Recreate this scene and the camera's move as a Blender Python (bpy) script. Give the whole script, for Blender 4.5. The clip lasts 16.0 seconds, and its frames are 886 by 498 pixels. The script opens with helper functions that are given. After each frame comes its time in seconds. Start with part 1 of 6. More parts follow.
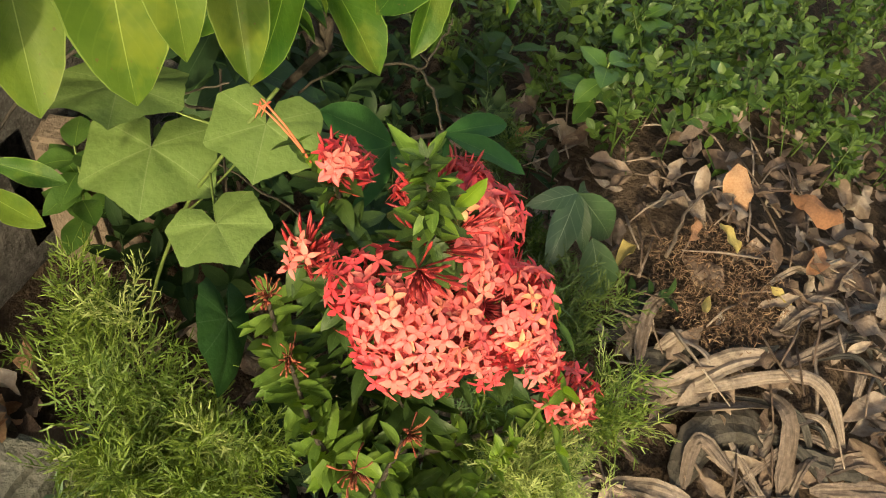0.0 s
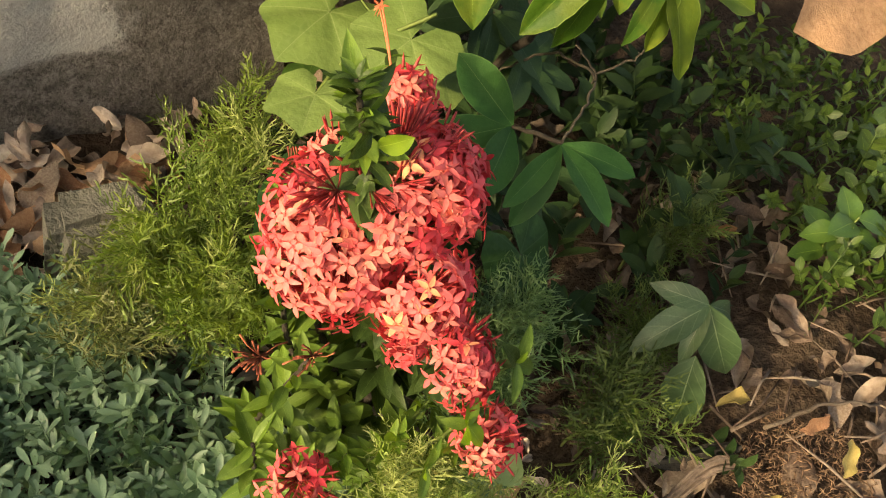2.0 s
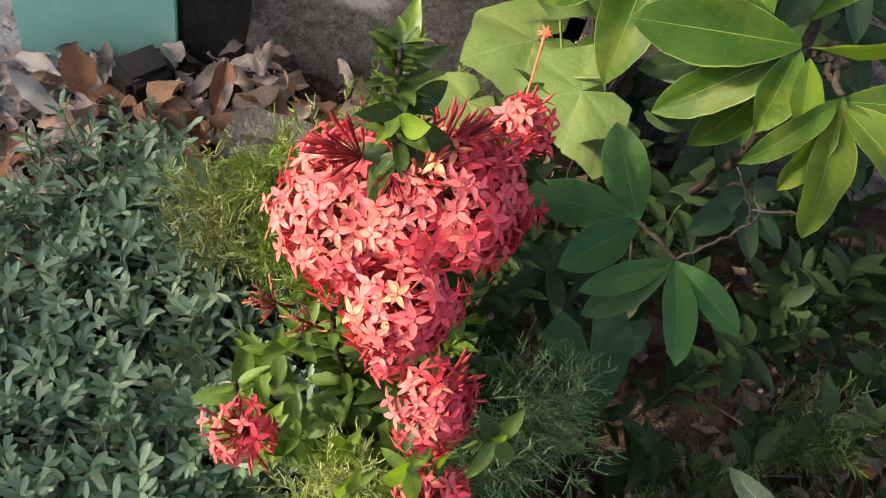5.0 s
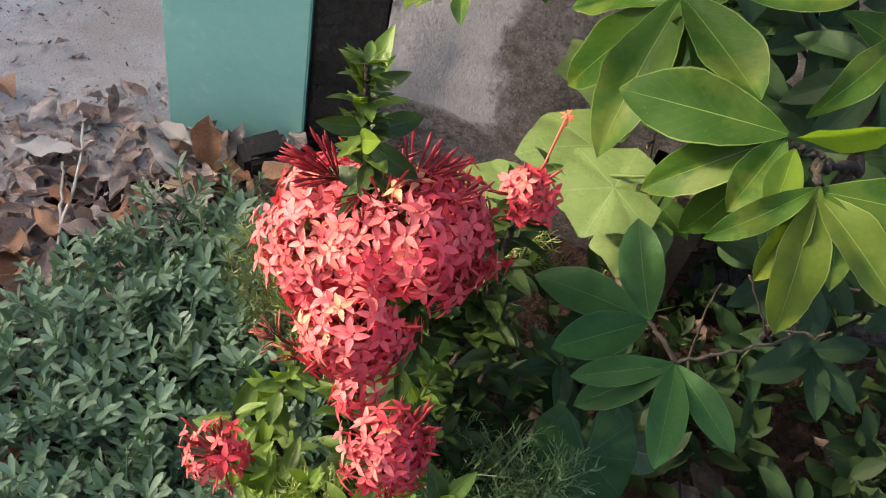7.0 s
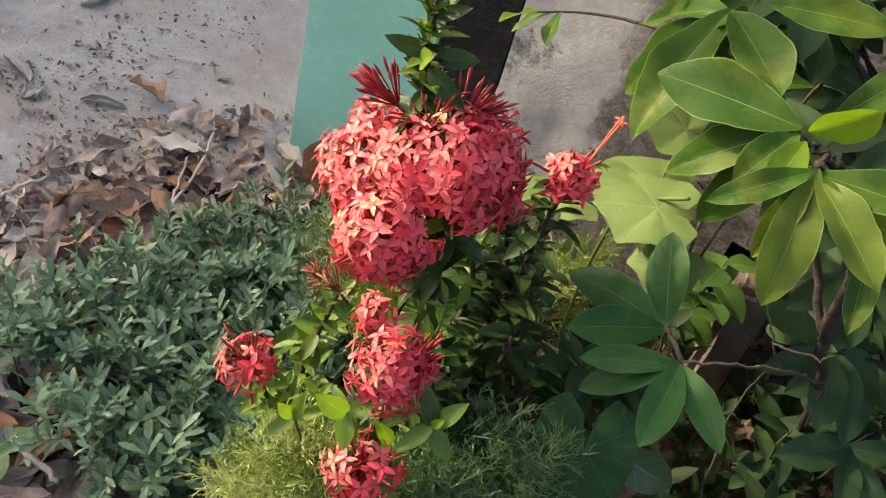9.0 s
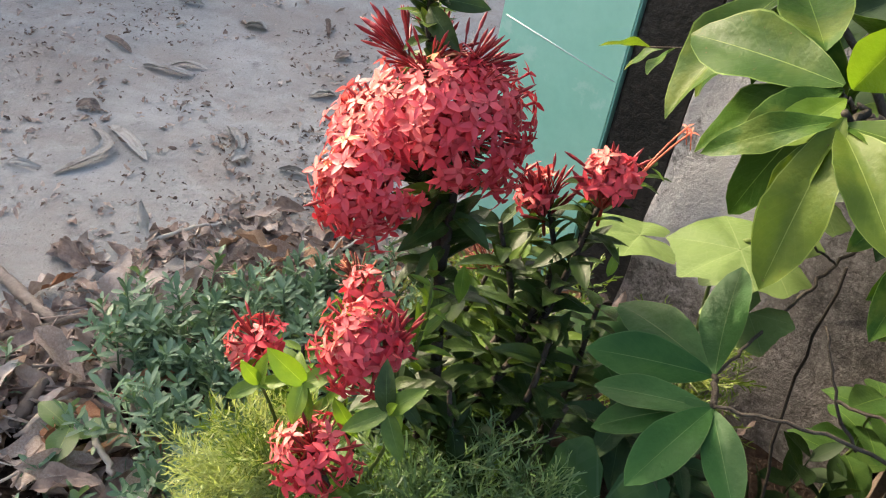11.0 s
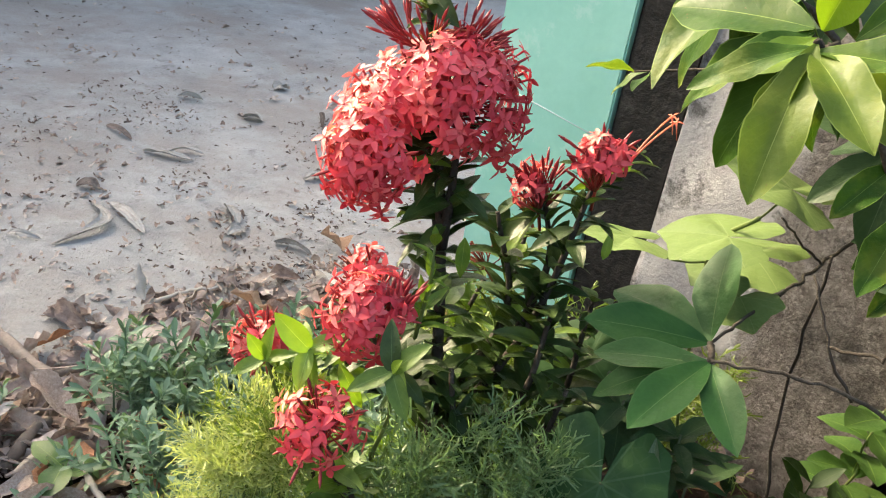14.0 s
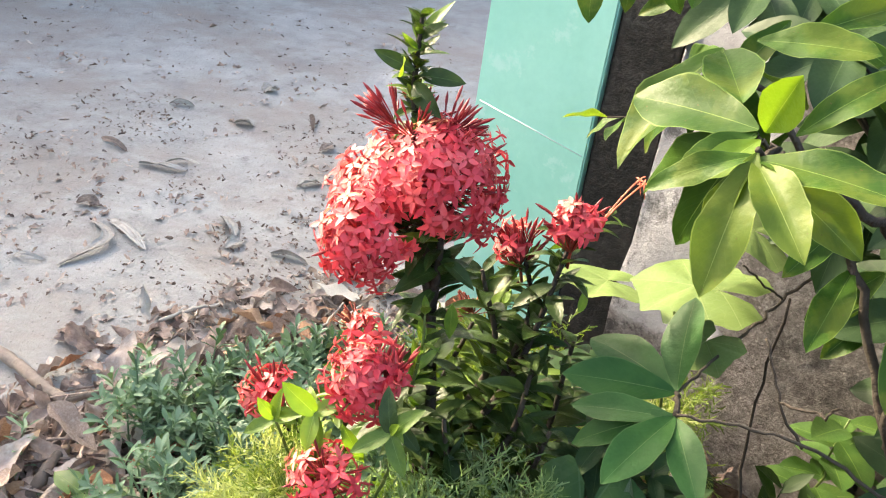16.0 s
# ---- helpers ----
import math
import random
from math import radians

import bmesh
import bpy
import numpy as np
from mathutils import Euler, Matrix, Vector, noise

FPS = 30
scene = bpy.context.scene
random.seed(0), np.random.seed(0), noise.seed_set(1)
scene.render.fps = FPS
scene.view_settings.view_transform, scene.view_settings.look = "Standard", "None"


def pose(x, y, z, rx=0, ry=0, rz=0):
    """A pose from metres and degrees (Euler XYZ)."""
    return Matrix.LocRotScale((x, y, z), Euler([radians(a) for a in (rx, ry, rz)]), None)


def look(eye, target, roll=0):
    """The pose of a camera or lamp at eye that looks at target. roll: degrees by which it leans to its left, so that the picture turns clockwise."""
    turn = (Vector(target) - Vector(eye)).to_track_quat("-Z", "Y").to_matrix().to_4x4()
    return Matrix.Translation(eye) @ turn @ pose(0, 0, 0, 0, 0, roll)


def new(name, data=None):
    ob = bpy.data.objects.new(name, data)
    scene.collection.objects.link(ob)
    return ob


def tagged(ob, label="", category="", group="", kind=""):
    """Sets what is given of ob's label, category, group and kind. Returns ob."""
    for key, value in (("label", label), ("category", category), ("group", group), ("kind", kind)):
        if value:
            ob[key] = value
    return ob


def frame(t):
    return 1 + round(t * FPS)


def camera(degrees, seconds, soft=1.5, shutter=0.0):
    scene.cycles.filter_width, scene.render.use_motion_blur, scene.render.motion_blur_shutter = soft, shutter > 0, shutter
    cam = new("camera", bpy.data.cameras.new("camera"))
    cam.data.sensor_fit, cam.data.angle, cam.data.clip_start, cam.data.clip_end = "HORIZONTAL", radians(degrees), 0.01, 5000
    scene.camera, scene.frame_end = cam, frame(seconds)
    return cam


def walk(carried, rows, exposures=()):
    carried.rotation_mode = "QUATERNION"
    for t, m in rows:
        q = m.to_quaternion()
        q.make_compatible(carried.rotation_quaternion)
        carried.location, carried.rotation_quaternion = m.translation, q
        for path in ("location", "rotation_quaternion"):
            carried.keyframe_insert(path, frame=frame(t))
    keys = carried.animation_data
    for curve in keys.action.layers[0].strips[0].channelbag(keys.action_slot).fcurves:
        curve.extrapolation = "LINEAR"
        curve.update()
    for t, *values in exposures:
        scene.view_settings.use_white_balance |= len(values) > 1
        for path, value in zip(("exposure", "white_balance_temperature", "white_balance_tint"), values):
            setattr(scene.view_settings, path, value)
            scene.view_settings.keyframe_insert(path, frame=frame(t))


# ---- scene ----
cam = camera(52.0, 16.0, soft=1.1)
PATH = [
    (0, (0.033, 0.042, 1.27), (1.108, -0.643, -0.271), 10.0),
    (0.5, (0.046, -0.042, 1.27), (1.154, -0.527, -0.323), 12.8),
    (1, (0.045, -0.118, 1.263), (1.154, -0.435, -0.371), 13.3),
    (1.5, (0.04, -0.169, 1.259), (1.145, -0.368, -0.396), 16.0),
    (2, (-0.002, -0.247, 1.271), (1.155, -0.236, -0.361), 18.6),
    (2.5, (-0.031, -0.308, 1.287), (1.138, -0.128, -0.326), 21.5),
    (3, (-0.008, -0.321, 1.27), (1.141, 0.007, -0.334), 24.1),
    (3.5, (0.041, -0.342, 1.261), (1.121, 0.092, -0.365), 23.4),
    (4, (0.068, -0.36, 1.245), (1.124, 0.092, -0.392), 23.6),
    (4.2, (0.069, -0.366, 1.248), (1.105, 0.103, -0.397), 23.3),
    (6.3, (0.161, -0.507, 1.219), (1.059, 0.314, -0.37), 19.1),
    (6.5, (0.166, -0.521, 1.22), (1.039, 0.354, -0.351), 17.8),
    (7, (0.166, -0.557, 1.228), (0.987, 0.46, -0.285), 15.3),
    (7.5, (0.163, -0.618, 1.215), (0.944, 0.495, -0.253), 15.6),
    (8, (0.168, -0.682, 1.201), (0.913, 0.516, -0.217), 15.7),
    (8.5, (0.171, -0.715, 1.201), (0.852, 0.55, -0.19), 15.5),
    (9, (0.172, -0.74, 1.186), (0.818, 0.583, -0.167), 17.5),
    (9.2, (0.172, -0.75, 1.176), (0.809, 0.605, -0.151), 17.8),
    (11.3, (0.429, -0.837, 1.017), (0.417, 0.808, -0.121), 9.7),
    (11.5, (0.429, -0.86, 0.992), (0.419, 0.793, -0.135), 9.1),
    (12, (0.432, -0.893, 0.936), (0.456, 0.767, -0.179), 9.2),
    (12.5, (0.43, -0.901, 0.926), (0.456, 0.776, -0.163), 9.6),
    (13, (0.445, -0.893, 0.934), (0.45, 0.809, -0.117), 9.2),
    (13.5, (0.44, -0.89, 0.939), (0.45, 0.85, -0.046), 9.3),
    (14, (0.424, -0.897, 0.96), (0.443, 0.879, 0.041), 9.8),
    (14.5, (0.411, -0.908, 0.988), (0.42, 0.88, 0.091), 10.2),
    (15, (0.415, -0.91, 1.022), (0.441, 0.874, 0.12), 9.7),
    (15.5, (0.418, -0.915, 1.054), (0.468, 0.863, 0.139), 9.0),
    (16, (0.414, -0.919, 1.07), (0.459, 0.823, 0.09), 8.4),
]
EXPOSURES = [(0.0, 1.31, 7500, -3), (0.5, 1.61, 7500, -3), (1.0, 1.51, 7900, -1), (1.5, 1.55, 8050, 1), (2.0, 1.53, 8250, 3), (3.0, 1.63, 8300, 3), (3.5, 1.63, 6900, 9), (4.0, 1.63, 6450, 12), (6.5, 1.73, 6200, 15), (8.0, 1.53, 6450, 15), (9.2, 1.78, 6650, 10), (11.4, 2.13, 6500, 10), (12.0, 2.75, 6600, 7), (13.4, 3.0, 6700, 7), (14.0, 2.37, 6800, 7), (15.0, 2.35, 6650, 9), (16.0, 2.71, 6700, 9)]
walk(cam, [(t, look(eye, target, roll)) for t, eye, target, roll in PATH], EXPOSURES)

# ---- world and sun ----
AZ = math.atan2(0.62, -0.78)          # the sun stands over the far side of the lane
EL = radians(25.0)
sun_way = Vector((math.cos(AZ) * math.cos(EL), math.sin(AZ) * math.cos(EL), math.sin(EL)))
world = bpy.data.worlds.new("world")
scene.world = world
world.use_nodes = True
sky = world.node_tree.nodes.new("ShaderNodeTexSky")
sky.sky_type, sky.sun_disc = "NISHITA", False
sky.air_density, sky.dust_density, sky.ozone_density = 1.0, 7.0, 0.6
sky.sun_elevation, sky.sun_rotation = EL, math.pi / 2 - AZ
world.node_tree.links.new(sky.outputs[0], world.node_tree.nodes["Background"].inputs[0])
world.node_tree.nodes["Background"].inputs[1].default_value = 0.15
sun = new("sun", bpy.data.lights.new("sun", "SUN"))
sun.data.energy, sun.data.angle, sun.data.color = 2.1, radians(2.0), (1.0, 0.83, 0.61)
sun.matrix_basis = look((0, 0, 6), Vector((0, 0, 6)) - sun_way)


# ---- materials ----
class Nodes:
    """A small builder for node materials."""

    def __init__(self, name):
        self.mat = bpy.data.materials.new(name)
        self.mat.use_nodes = True
        self.tree = self.mat.node_tree
        self.bsdf = self.tree.nodes["Principled BSDF"]
        self.out = self.tree.nodes["Material Output"]

    def node(self, kind, operation="", feature=""):
        n = self.tree.nodes.new(kind)
        if operation:
            n.operation = operation
        if feature:
            n.feature = feature
        return n

    def link(self, a, b):
        self.tree.links.new(a, b)

    def put(self, sock, v):
        if isinstance(v, bpy.types.NodeSocket):
            self.link(v, sock)
        else:
            sock.default_value = v

    def math(self, op, a, b=0.0, c=0.0):
        n = self.node("ShaderNodeMath", operation=op)
        for s, v in zip(n.inputs, (a, b, c)):
            self.put(s, v)
        return n.outputs[0]

    def mix(self, f, a, b, blend="MIX"):
        n = self.node("ShaderNodeMix")
        n.data_type, n.blend_type = "RGBA", blend
        self.put(n.inputs[0], f)
        self.put(n.inputs[6], a if isinstance(a, bpy.types.NodeSocket) else (*a, 1))
        self.put(n.inputs[7], b if isinstance(b, bpy.types.NodeSocket) else (*b, 1))
        return n.outputs[2]

    def coords(self, spread=True):
        """Object coordinates, shifted by the object's own random number."""
        tc = self.node("ShaderNodeTexCoord").outputs["Object"]
        if not spread:
            return tc
        add = self.node("ShaderNodeVectorMath", operation="ADD")
        self.link(tc, add.inputs[0])
        self.link(self.math("MULTIPLY", self.node("ShaderNodeObjectInfo").outputs["Random"], 37.0), add.inputs[1])
        return add.outputs[0]

    def noise(self, vec, scale, detail=4.0, rough=0.6, low=0.35, high=0.65):
        n = self.node("ShaderNodeTexNoise")
        self.link(vec, n.inputs["Vector"])
        n.inputs["Scale"].default_value, n.inputs["Detail"].default_value, n.inputs["Roughness"].default_value = scale, detail, rough
        m = self.node("ShaderNodeMapRange")
        self.link(n.outputs["Fac"], m.inputs[0])
        m.inputs[1].default_value, m.inputs[2].default_value = low, high
        return m.outputs[0]

    def ramp(self, f, stops):
        n = self.node("ShaderNodeValToRGB")
        self.put(n.inputs[0], f)
        while len(n.color_ramp.elements) < len(stops):
            n.color_ramp.elements.new(0.5)
        for e, (p, c) in zip(n.color_ramp.elements, stops):
            e.position, e.color = p, (*c, 1)
        return n.outputs[0]

    def bump(self, height, strength, dist):
        n = self.node("ShaderNodeBump")
        n.inputs["Strength"].default_value, n.inputs["Distance"].default_value = strength, dist
        self.put(n.inputs["Height"], height)
        self.link(n.outputs[0], self.bsdf.inputs["Normal"])
        return n.outputs[0]

    def base(self, colour, rough=0.6, spec=0.5):
        self.put(self.bsdf.inputs["Base Color"], colour if isinstance(colour, bpy.types.NodeSocket) else (*colour, 1))
        self.put(self.bsdf.inputs["Roughness"], rough)
        self.bsdf.inputs["Specular IOR Level"].default_value = spec

    def translucent(self, colour, share):
        """Light that comes through thin leaves and petals."""
        t = self.node("ShaderNodeBsdfTranslucent")
        self.put(t.inputs[0], colour)
        m = self.node("ShaderNodeMixShader")
        self.put(m.inputs[0], share)
        self.link(self.bsdf.outputs[0], m.inputs[1])
        self.link(t.outputs[0], m.inputs[2])
        self.link(m.outputs[0], self.out.inputs["Surface"])


def leaf_material(name, dark, light, vein, rough=0.4, through_share=0.3, spot=None, islands=False, veins=9.0, vein_wide=0.02, spec=0.5, glow=1.6, tint=0.35, net=0.08, rim=0.0):
    """A leaf with midrib, side veins, mottling, a pale margin and a tint of its own."""
    m = Nodes(name)
    vec = m.coords()
    big = m.noise(vec, 3.0 if not islands else 14.0, 3, 0.5, 0.3, 0.7)
    fine = m.noise(vec, 26.0 if not islands else 160.0, 4, 0.6, 0.3, 0.75)
    rnd = m.node("ShaderNodeNewGeometry").outputs["Random Per Island"] if islands else m.node("ShaderNodeObjectInfo").outputs["Random"]
    c = m.mix(m.math("MULTIPLY_ADD", big, 0.55, m.math("MULTIPLY", rnd, 0.45)), dark, light)
    c = m.mix(m.math("MULTIPLY", fine, 0.28), c, dark)
    uv = m.node("ShaderNodeUVMap")
    sep = m.node("ShaderNodeSeparateXYZ")
    m.link(uv.outputs[0], sep.inputs[0])
    if spot:
        blot = m.math("MULTIPLY", m.noise(vec, 2.2, 4, 0.6, 0.50, 0.60), m.math("MULTIPLY_ADD", sep.outputs[1], 0.8, 0.1))
        c = m.mix(m.math("MULTIPLY", blot, 0.8), c, spot)
        c = m.mix(m.math("MULTIPLY", m.noise(vec, 34.0, 3, 0.5, 0.70, 0.73), 0.6), c, (0.10, 0.07, 0.03))
    off = m.math("ABSOLUTE", m.math("SUBTRACT", sep.outputs[0], 0.5))
    rib = m.math("LESS_THAN", off, m.math("MULTIPLY_ADD", sep.outputs[1], -vein_wide * 0.7, vein_wide))
    run = m.math("FRACT", m.math("MULTIPLY", m.math("SUBTRACT", sep.outputs[1], m.math("MULTIPLY", off, 0.55)), veins))
    side = m.math("LESS_THAN", m.math("ABSOLUTE", m.math("SUBTRACT", run, 0.5)), 0.05)
    c = m.mix(m.math("MULTIPLY", side, net), c, vein)
    c = m.mix(m.math("MULTIPLY", rib, 0.55), c, vein)
    if rim:
        c = m.mix(m.math("MULTIPLY", m.math("GREATER_THAN", off, 0.478), rim), c, vein)
    m.base(c, m.math("MULTIPLY_ADD", fine, 0.2, rough - 0.08), spec)
    m.bump(m.math("SUBTRACT", m.math("MULTIPLY_ADD", fine, 0.25, big), m.math("MULTIPLY_ADD", side, min(0.35, 2.5 * net), rib)), 0.25, 0.004)
    bright = m.mix(1.0, c, (glow, glow * 1.02, glow * tint), "MULTIPLY")
    m.translucent(bright, through_share)
    return m.mat


def palmate_material(name, dark, light, vein, through_share=0.3, spread=55.0):
    """A broad leaf whose veins fan out from the stalk."""
    m = Nodes(name)
    vec = m.coords()
    big = m.noise(vec, 2.5, 3, 0.5, 0.3, 0.7)
    fine = m.noise(vec, 9.0, 3, 0.5, 0.3, 0.75)
    c = m.mix(m.math("MULTIPLY_ADD", big, 0.6, m.math("MULTIPLY", m.node("ShaderNodeObjectInfo").outputs["Random"], 0.4)), dark, light)
    c = m.mix(m.math("MULTIPLY", fine, 0.25), c, dark)
    sep = m.node("ShaderNodeSeparateXYZ")
    m.link(m.node("ShaderNodeUVMap").outputs[0], sep.inputs[0])
    x, y = m.math("SUBTRACT", sep.outputs[0], 0.5), m.math("SUBTRACT", sep.outputs[1], 0.5)
    far = m.math("SQRT", m.math("ADD", m.math("MULTIPLY", x, x), m.math("MULTIPLY", y, y)))
    ang = m.math("MULTIPLY", m.math("ARCTAN2", x, y), 180 / math.pi)
    step = m.math("ABSOLUTE", m.math("SUBTRACT", m.math("MODULO", m.math("ADD", ang, 720 * spread / 60 + spread * 6.5), spread), spread / 2))
    near = m.math("MULTIPLY", m.math("MULTIPLY", step, math.pi / 180), far)
    main = m.math("LESS_THAN", near, m.math("MULTIPLY_ADD", far, -0.006, 0.0045))
    net = m.node("ShaderNodeTexVoronoi", feature="DISTANCE_TO_EDGE")
    m.link(m.node("ShaderNodeUVMap").outputs[0], net.inputs["Vector"])
    net.inputs["Scale"].default_value = 13.0
    mesh_vein = m.math("LESS_THAN", net.outputs["Distance"], 0.035)
    c = m.mix(m.math("MULTIPLY", mesh_vein, 0.07), c, vein)
    c = m.mix(m.math("MULTIPLY", main, 0.26), c, vein)
    m.base(c, 0.58, 0.25)
    m.bump(m.math("SUBTRACT", fine, m.math("MULTIPLY_ADD", mesh_vein, 0.3, main)), 0.15, 0.004)
    m.translucent(m.mix(1.0, c, (1.0, 1.03, 0.95), "MULTIPLY"), through_share)
    return m.mat


def rough_material(name, stops, scale, fine_scale, rough=0.85, bump=0.4, dist=0.004, spec=0.3, islands=False, spread=True, share=0.0):
    """Bark, dry leaves, soil: a ramp over coarse and fine noise."""
    m = Nodes(name)
    vec = m.coords(spread)
    big, fine = m.noise(vec, scale, 5, 0.6), m.noise(vec, fine_scale, 5, 0.65)
    f = m.math("MULTIPLY_ADD", big, 0.6, m.math("MULTIPLY", fine, 0.4))
    if islands or spread:
        rnd = m.node("ShaderNodeNewGeometry").outputs["Random Per Island"] if islands else m.node("ShaderNodeObjectInfo").outputs["Random"]
        f = m.math("MULTIPLY_ADD", rnd, 0.55, m.math("MULTIPLY", f, 0.45))
    c = m.ramp(f, stops)
    m.base(c, m.math("MULTIPLY_ADD", fine, 0.15, rough - 0.1), spec)
    m.bump(m.math("MULTIPLY_ADD", fine, 0.6, big), bump, dist)
    if share:
        m.translucent(c, share)
    return m.mat


def petal_material(pale=False):
    m = Nodes("petal_sunside" if pale else "petal")
    vec = m.coords()
    rnd = m.node("ShaderNodeObjectInfo").outputs["Random"]
    sep = m.node("ShaderNodeSeparateXYZ")
    m.link(m.node("ShaderNodeUVMap").outputs[0], sep.inputs[0])
    # the second ramp is paler: sunlight put into the petal colour
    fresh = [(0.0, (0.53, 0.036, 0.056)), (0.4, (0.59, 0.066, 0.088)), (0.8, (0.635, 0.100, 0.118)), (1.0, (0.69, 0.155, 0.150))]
    sunward = [(0.0, (0.63, 0.115, 0.128)), (0.6, (0.68, 0.175, 0.165)), (0.93, (0.715, 0.235, 0.185)), (1.0, (0.77, 0.37, 0.18))]
    c = m.ramp(rnd, sunward if pale else fresh)
    c = m.mix(m.math("MULTIPLY", m.noise(vec, 160.0, 3, 0.5), 0.3), c, (0.62, 0.03, 0.035))
    c = m.mix(m.math("MULTIPLY", m.math("LESS_THAN", sep.outputs[1], 0.14), 0.45), c, (0.42, 0.03, 0.03))
    m.base(c, 0.5, 0.35)
    m.bump(m.noise(vec, 300.0, 2), 0.12, 0.001)
    m.translucent(m.mix(1.0, c, (1.15, 1.1, 1.05), "MULTIPLY"), 0.2)
    return m.mat


def road_material():
    m = Nodes("worn_concrete")
    vec = m.coords(False)
    big, mid, fine = m.noise(vec, 1.3, 5, 0.6, 0.3, 0.7), m.noise(vec, 9.0, 6, 0.65, 0.3, 0.7), m.noise(vec, 120.0, 6, 0.7, 0.25, 0.75)
    c = m.ramp(m.math("MULTIPLY_ADD", big, 0.5, m.math("MULTIPLY", mid, 0.5)), [(0.1, (0.22, 0.212, 0.195)), (0.5, (0.365, 0.357, 0.335)), (0.9, (0.50, 0.492, 0.465))])
    c = m.mix(m.math("MULTIPLY", m.noise(vec, 2.2, 8, 0.72, 0.48, 0.62), 0.7), c, (0.23, 0.19, 0.16))
    c = m.mix(m.math("MULTIPLY", m.noise(vec, 7.0, 8, 0.8, 0.57, 0.65), 0.75), c, (0.11, 0.095, 0.085))
    c = m.mix(m.math("MULTIPLY", m.noise(vec, 3.1, 9, 0.74, 0.52, 0.62), 0.5), c, (0.20, 0.175, 0.155))
    c = m.mix(m.math("MULTIPLY", m.noise(vec, 11.0, 8, 0.8, 0.60, 0.68), 0.5), c, (0.52, 0.51, 0.50))
    c = m.mix(m.math("MULTIPLY", fine, 0.42), c, (0.15, 0.14, 0.135))
    c = m.mix(m.math("MULTIPLY", m.noise(vec, 1.1, 8, 0.70, 0.46, 0.58), 0.62), c, (0.265, 0.22, 0.185))
    grit = m.node("ShaderNodeTexVoronoi")
    m.link(vec, grit.inputs["Vector"])
    grit.inputs["Scale"].default_value = 55.0
    c = m.mix(m.math("MULTIPLY", m.math("LESS_THAN", grit.outputs["Distance"], 0.13), 0.6), c, (0.09, 0.08, 0.07))
    m.base(c, 0.5, 0.8)
    m.bump(m.math("MULTIPLY_ADD", fine, 0.5, m.math("ADD", mid, m.math("MULTIPLY", m.math("LESS_THAN", grit.outputs["Distance"], 0.2), 0.4))), 0.8, 0.007)
    return m.mat


def wall_material():
    """A smooth grey coat near the pillar, fallen off below and to the side, over raw dark concrete with coarse grains."""
    m = Nodes("old_plaster")
    vec = m.coords(False)
    big, mid, fine = m.noise(vec, 3.5, 6, 0.65, 0.42, 0.58), m.noise(vec, 14.0, 6, 0.7, 0.35, 0.65), m.noise(vec, 90.0, 6, 0.75, 0.3, 0.7)
    smooth = m.ramp(mid, [(0.0, (0.30, 0.295, 0.30)), (1.0, (0.42, 0.415, 0.415))])
    raw = m.ramp(fine, [(0.0, (0.06, 0.054, 0.052)), (0.4, (0.205, 0.19, 0.183)), (0.75, (0.34, 0.325, 0.315)), (1.0, (0.48, 0.465, 0.45))])
    raw = m.mix(m.math("MULTIPLY", big, 0.35), raw, (0.12, 0.10, 0.085))
    grain = m.node("ShaderNodeTexVoronoi")
    m.link(vec, grain.inputs["Vector"])
    grain.inputs["Scale"].default_value = 130.0
    raw = m.mix(m.math("MULTIPLY", m.math("LESS_THAN", grain.outputs["Distance"], 0.32), 0.4), raw, (0.38, 0.365, 0.345))
    sep = m.node("ShaderNodeSeparateXYZ")
    m.link(vec, sep.inputs[0])
    rag = m.math("MULTIPLY_ADD", m.noise(vec, 9.0, 6, 0.7, 0.2, 0.8), 0.10, -0.05)
    along = m.math("ADD", m.math("MULTIPLY", m.math("SUBTRACT", sep.outputs[0], 0.762 + 0.68 * 0.195), 40.0), m.math("MULTIPLY", rag, 40.0))
    below = m.math("ADD", m.math("MULTIPLY", m.math("SUBTRACT", 0.215, sep.outputs[2]), 60.0), m.math("MULTIPLY", rag, 30.0))
    lost = m.math("MAXIMUM", m.math("MINIMUM", m.math("MAXIMUM", along, below), 1.0), 0.0)
    c = m.mix(lost, smooth, raw)
    c = m.mix(m.math("MULTIPLY", m.noise(vec, 45.0, 6, 0.75, 0.52, 0.62), m.math("MULTIPLY_ADD", lost, 0.6, 0.08)), c, (0.05, 0.042, 0.036))
    c = m.mix(m.math("MULTIPLY", m.noise(vec, 5.0, 8, 0.78, 0.53, 0.60), 0.8), c, (0.055, 0.053, 0.048))
    m.base(c, 0.9, 0.2)
    m.bump(m.math("MULTIPLY_ADD", fine, m.math("MULTIPLY_ADD", lost, 0.9, 0.2), m.math("MULTIPLY", lost, -0.9)), 0.9, 0.012)
    return m.mat


def paint_material():
    m = Nodes("green_paint")
    vec = m.coords(False)
    big, fine = m.noise(vec, 4.0, 5, 0.6), m.noise(vec, 70.0, 5, 0.7, 0.3, 0.7)
    c = m.ramp(big, [(0.0, (0.27, 0.58, 0.46)), (1.0, (0.35, 0.67, 0.55))])
    c = m.mix(m.math("MULTIPLY", fine, 0.15), c, (0.15, 0.40, 0.34))
    c = m.mix(m.math("MULTIPLY", m.noise(vec, 13.0, 7, 0.72, 0.58, 0.66), 0.45), c, (0.50, 0.70, 0.62))
    m.base(c, 0.5, 0.4)
    m.bump(m.math("ADD", big, m.math("MULTIPLY", fine, 0.25)), 0.2, 0.004)
    return m.mat


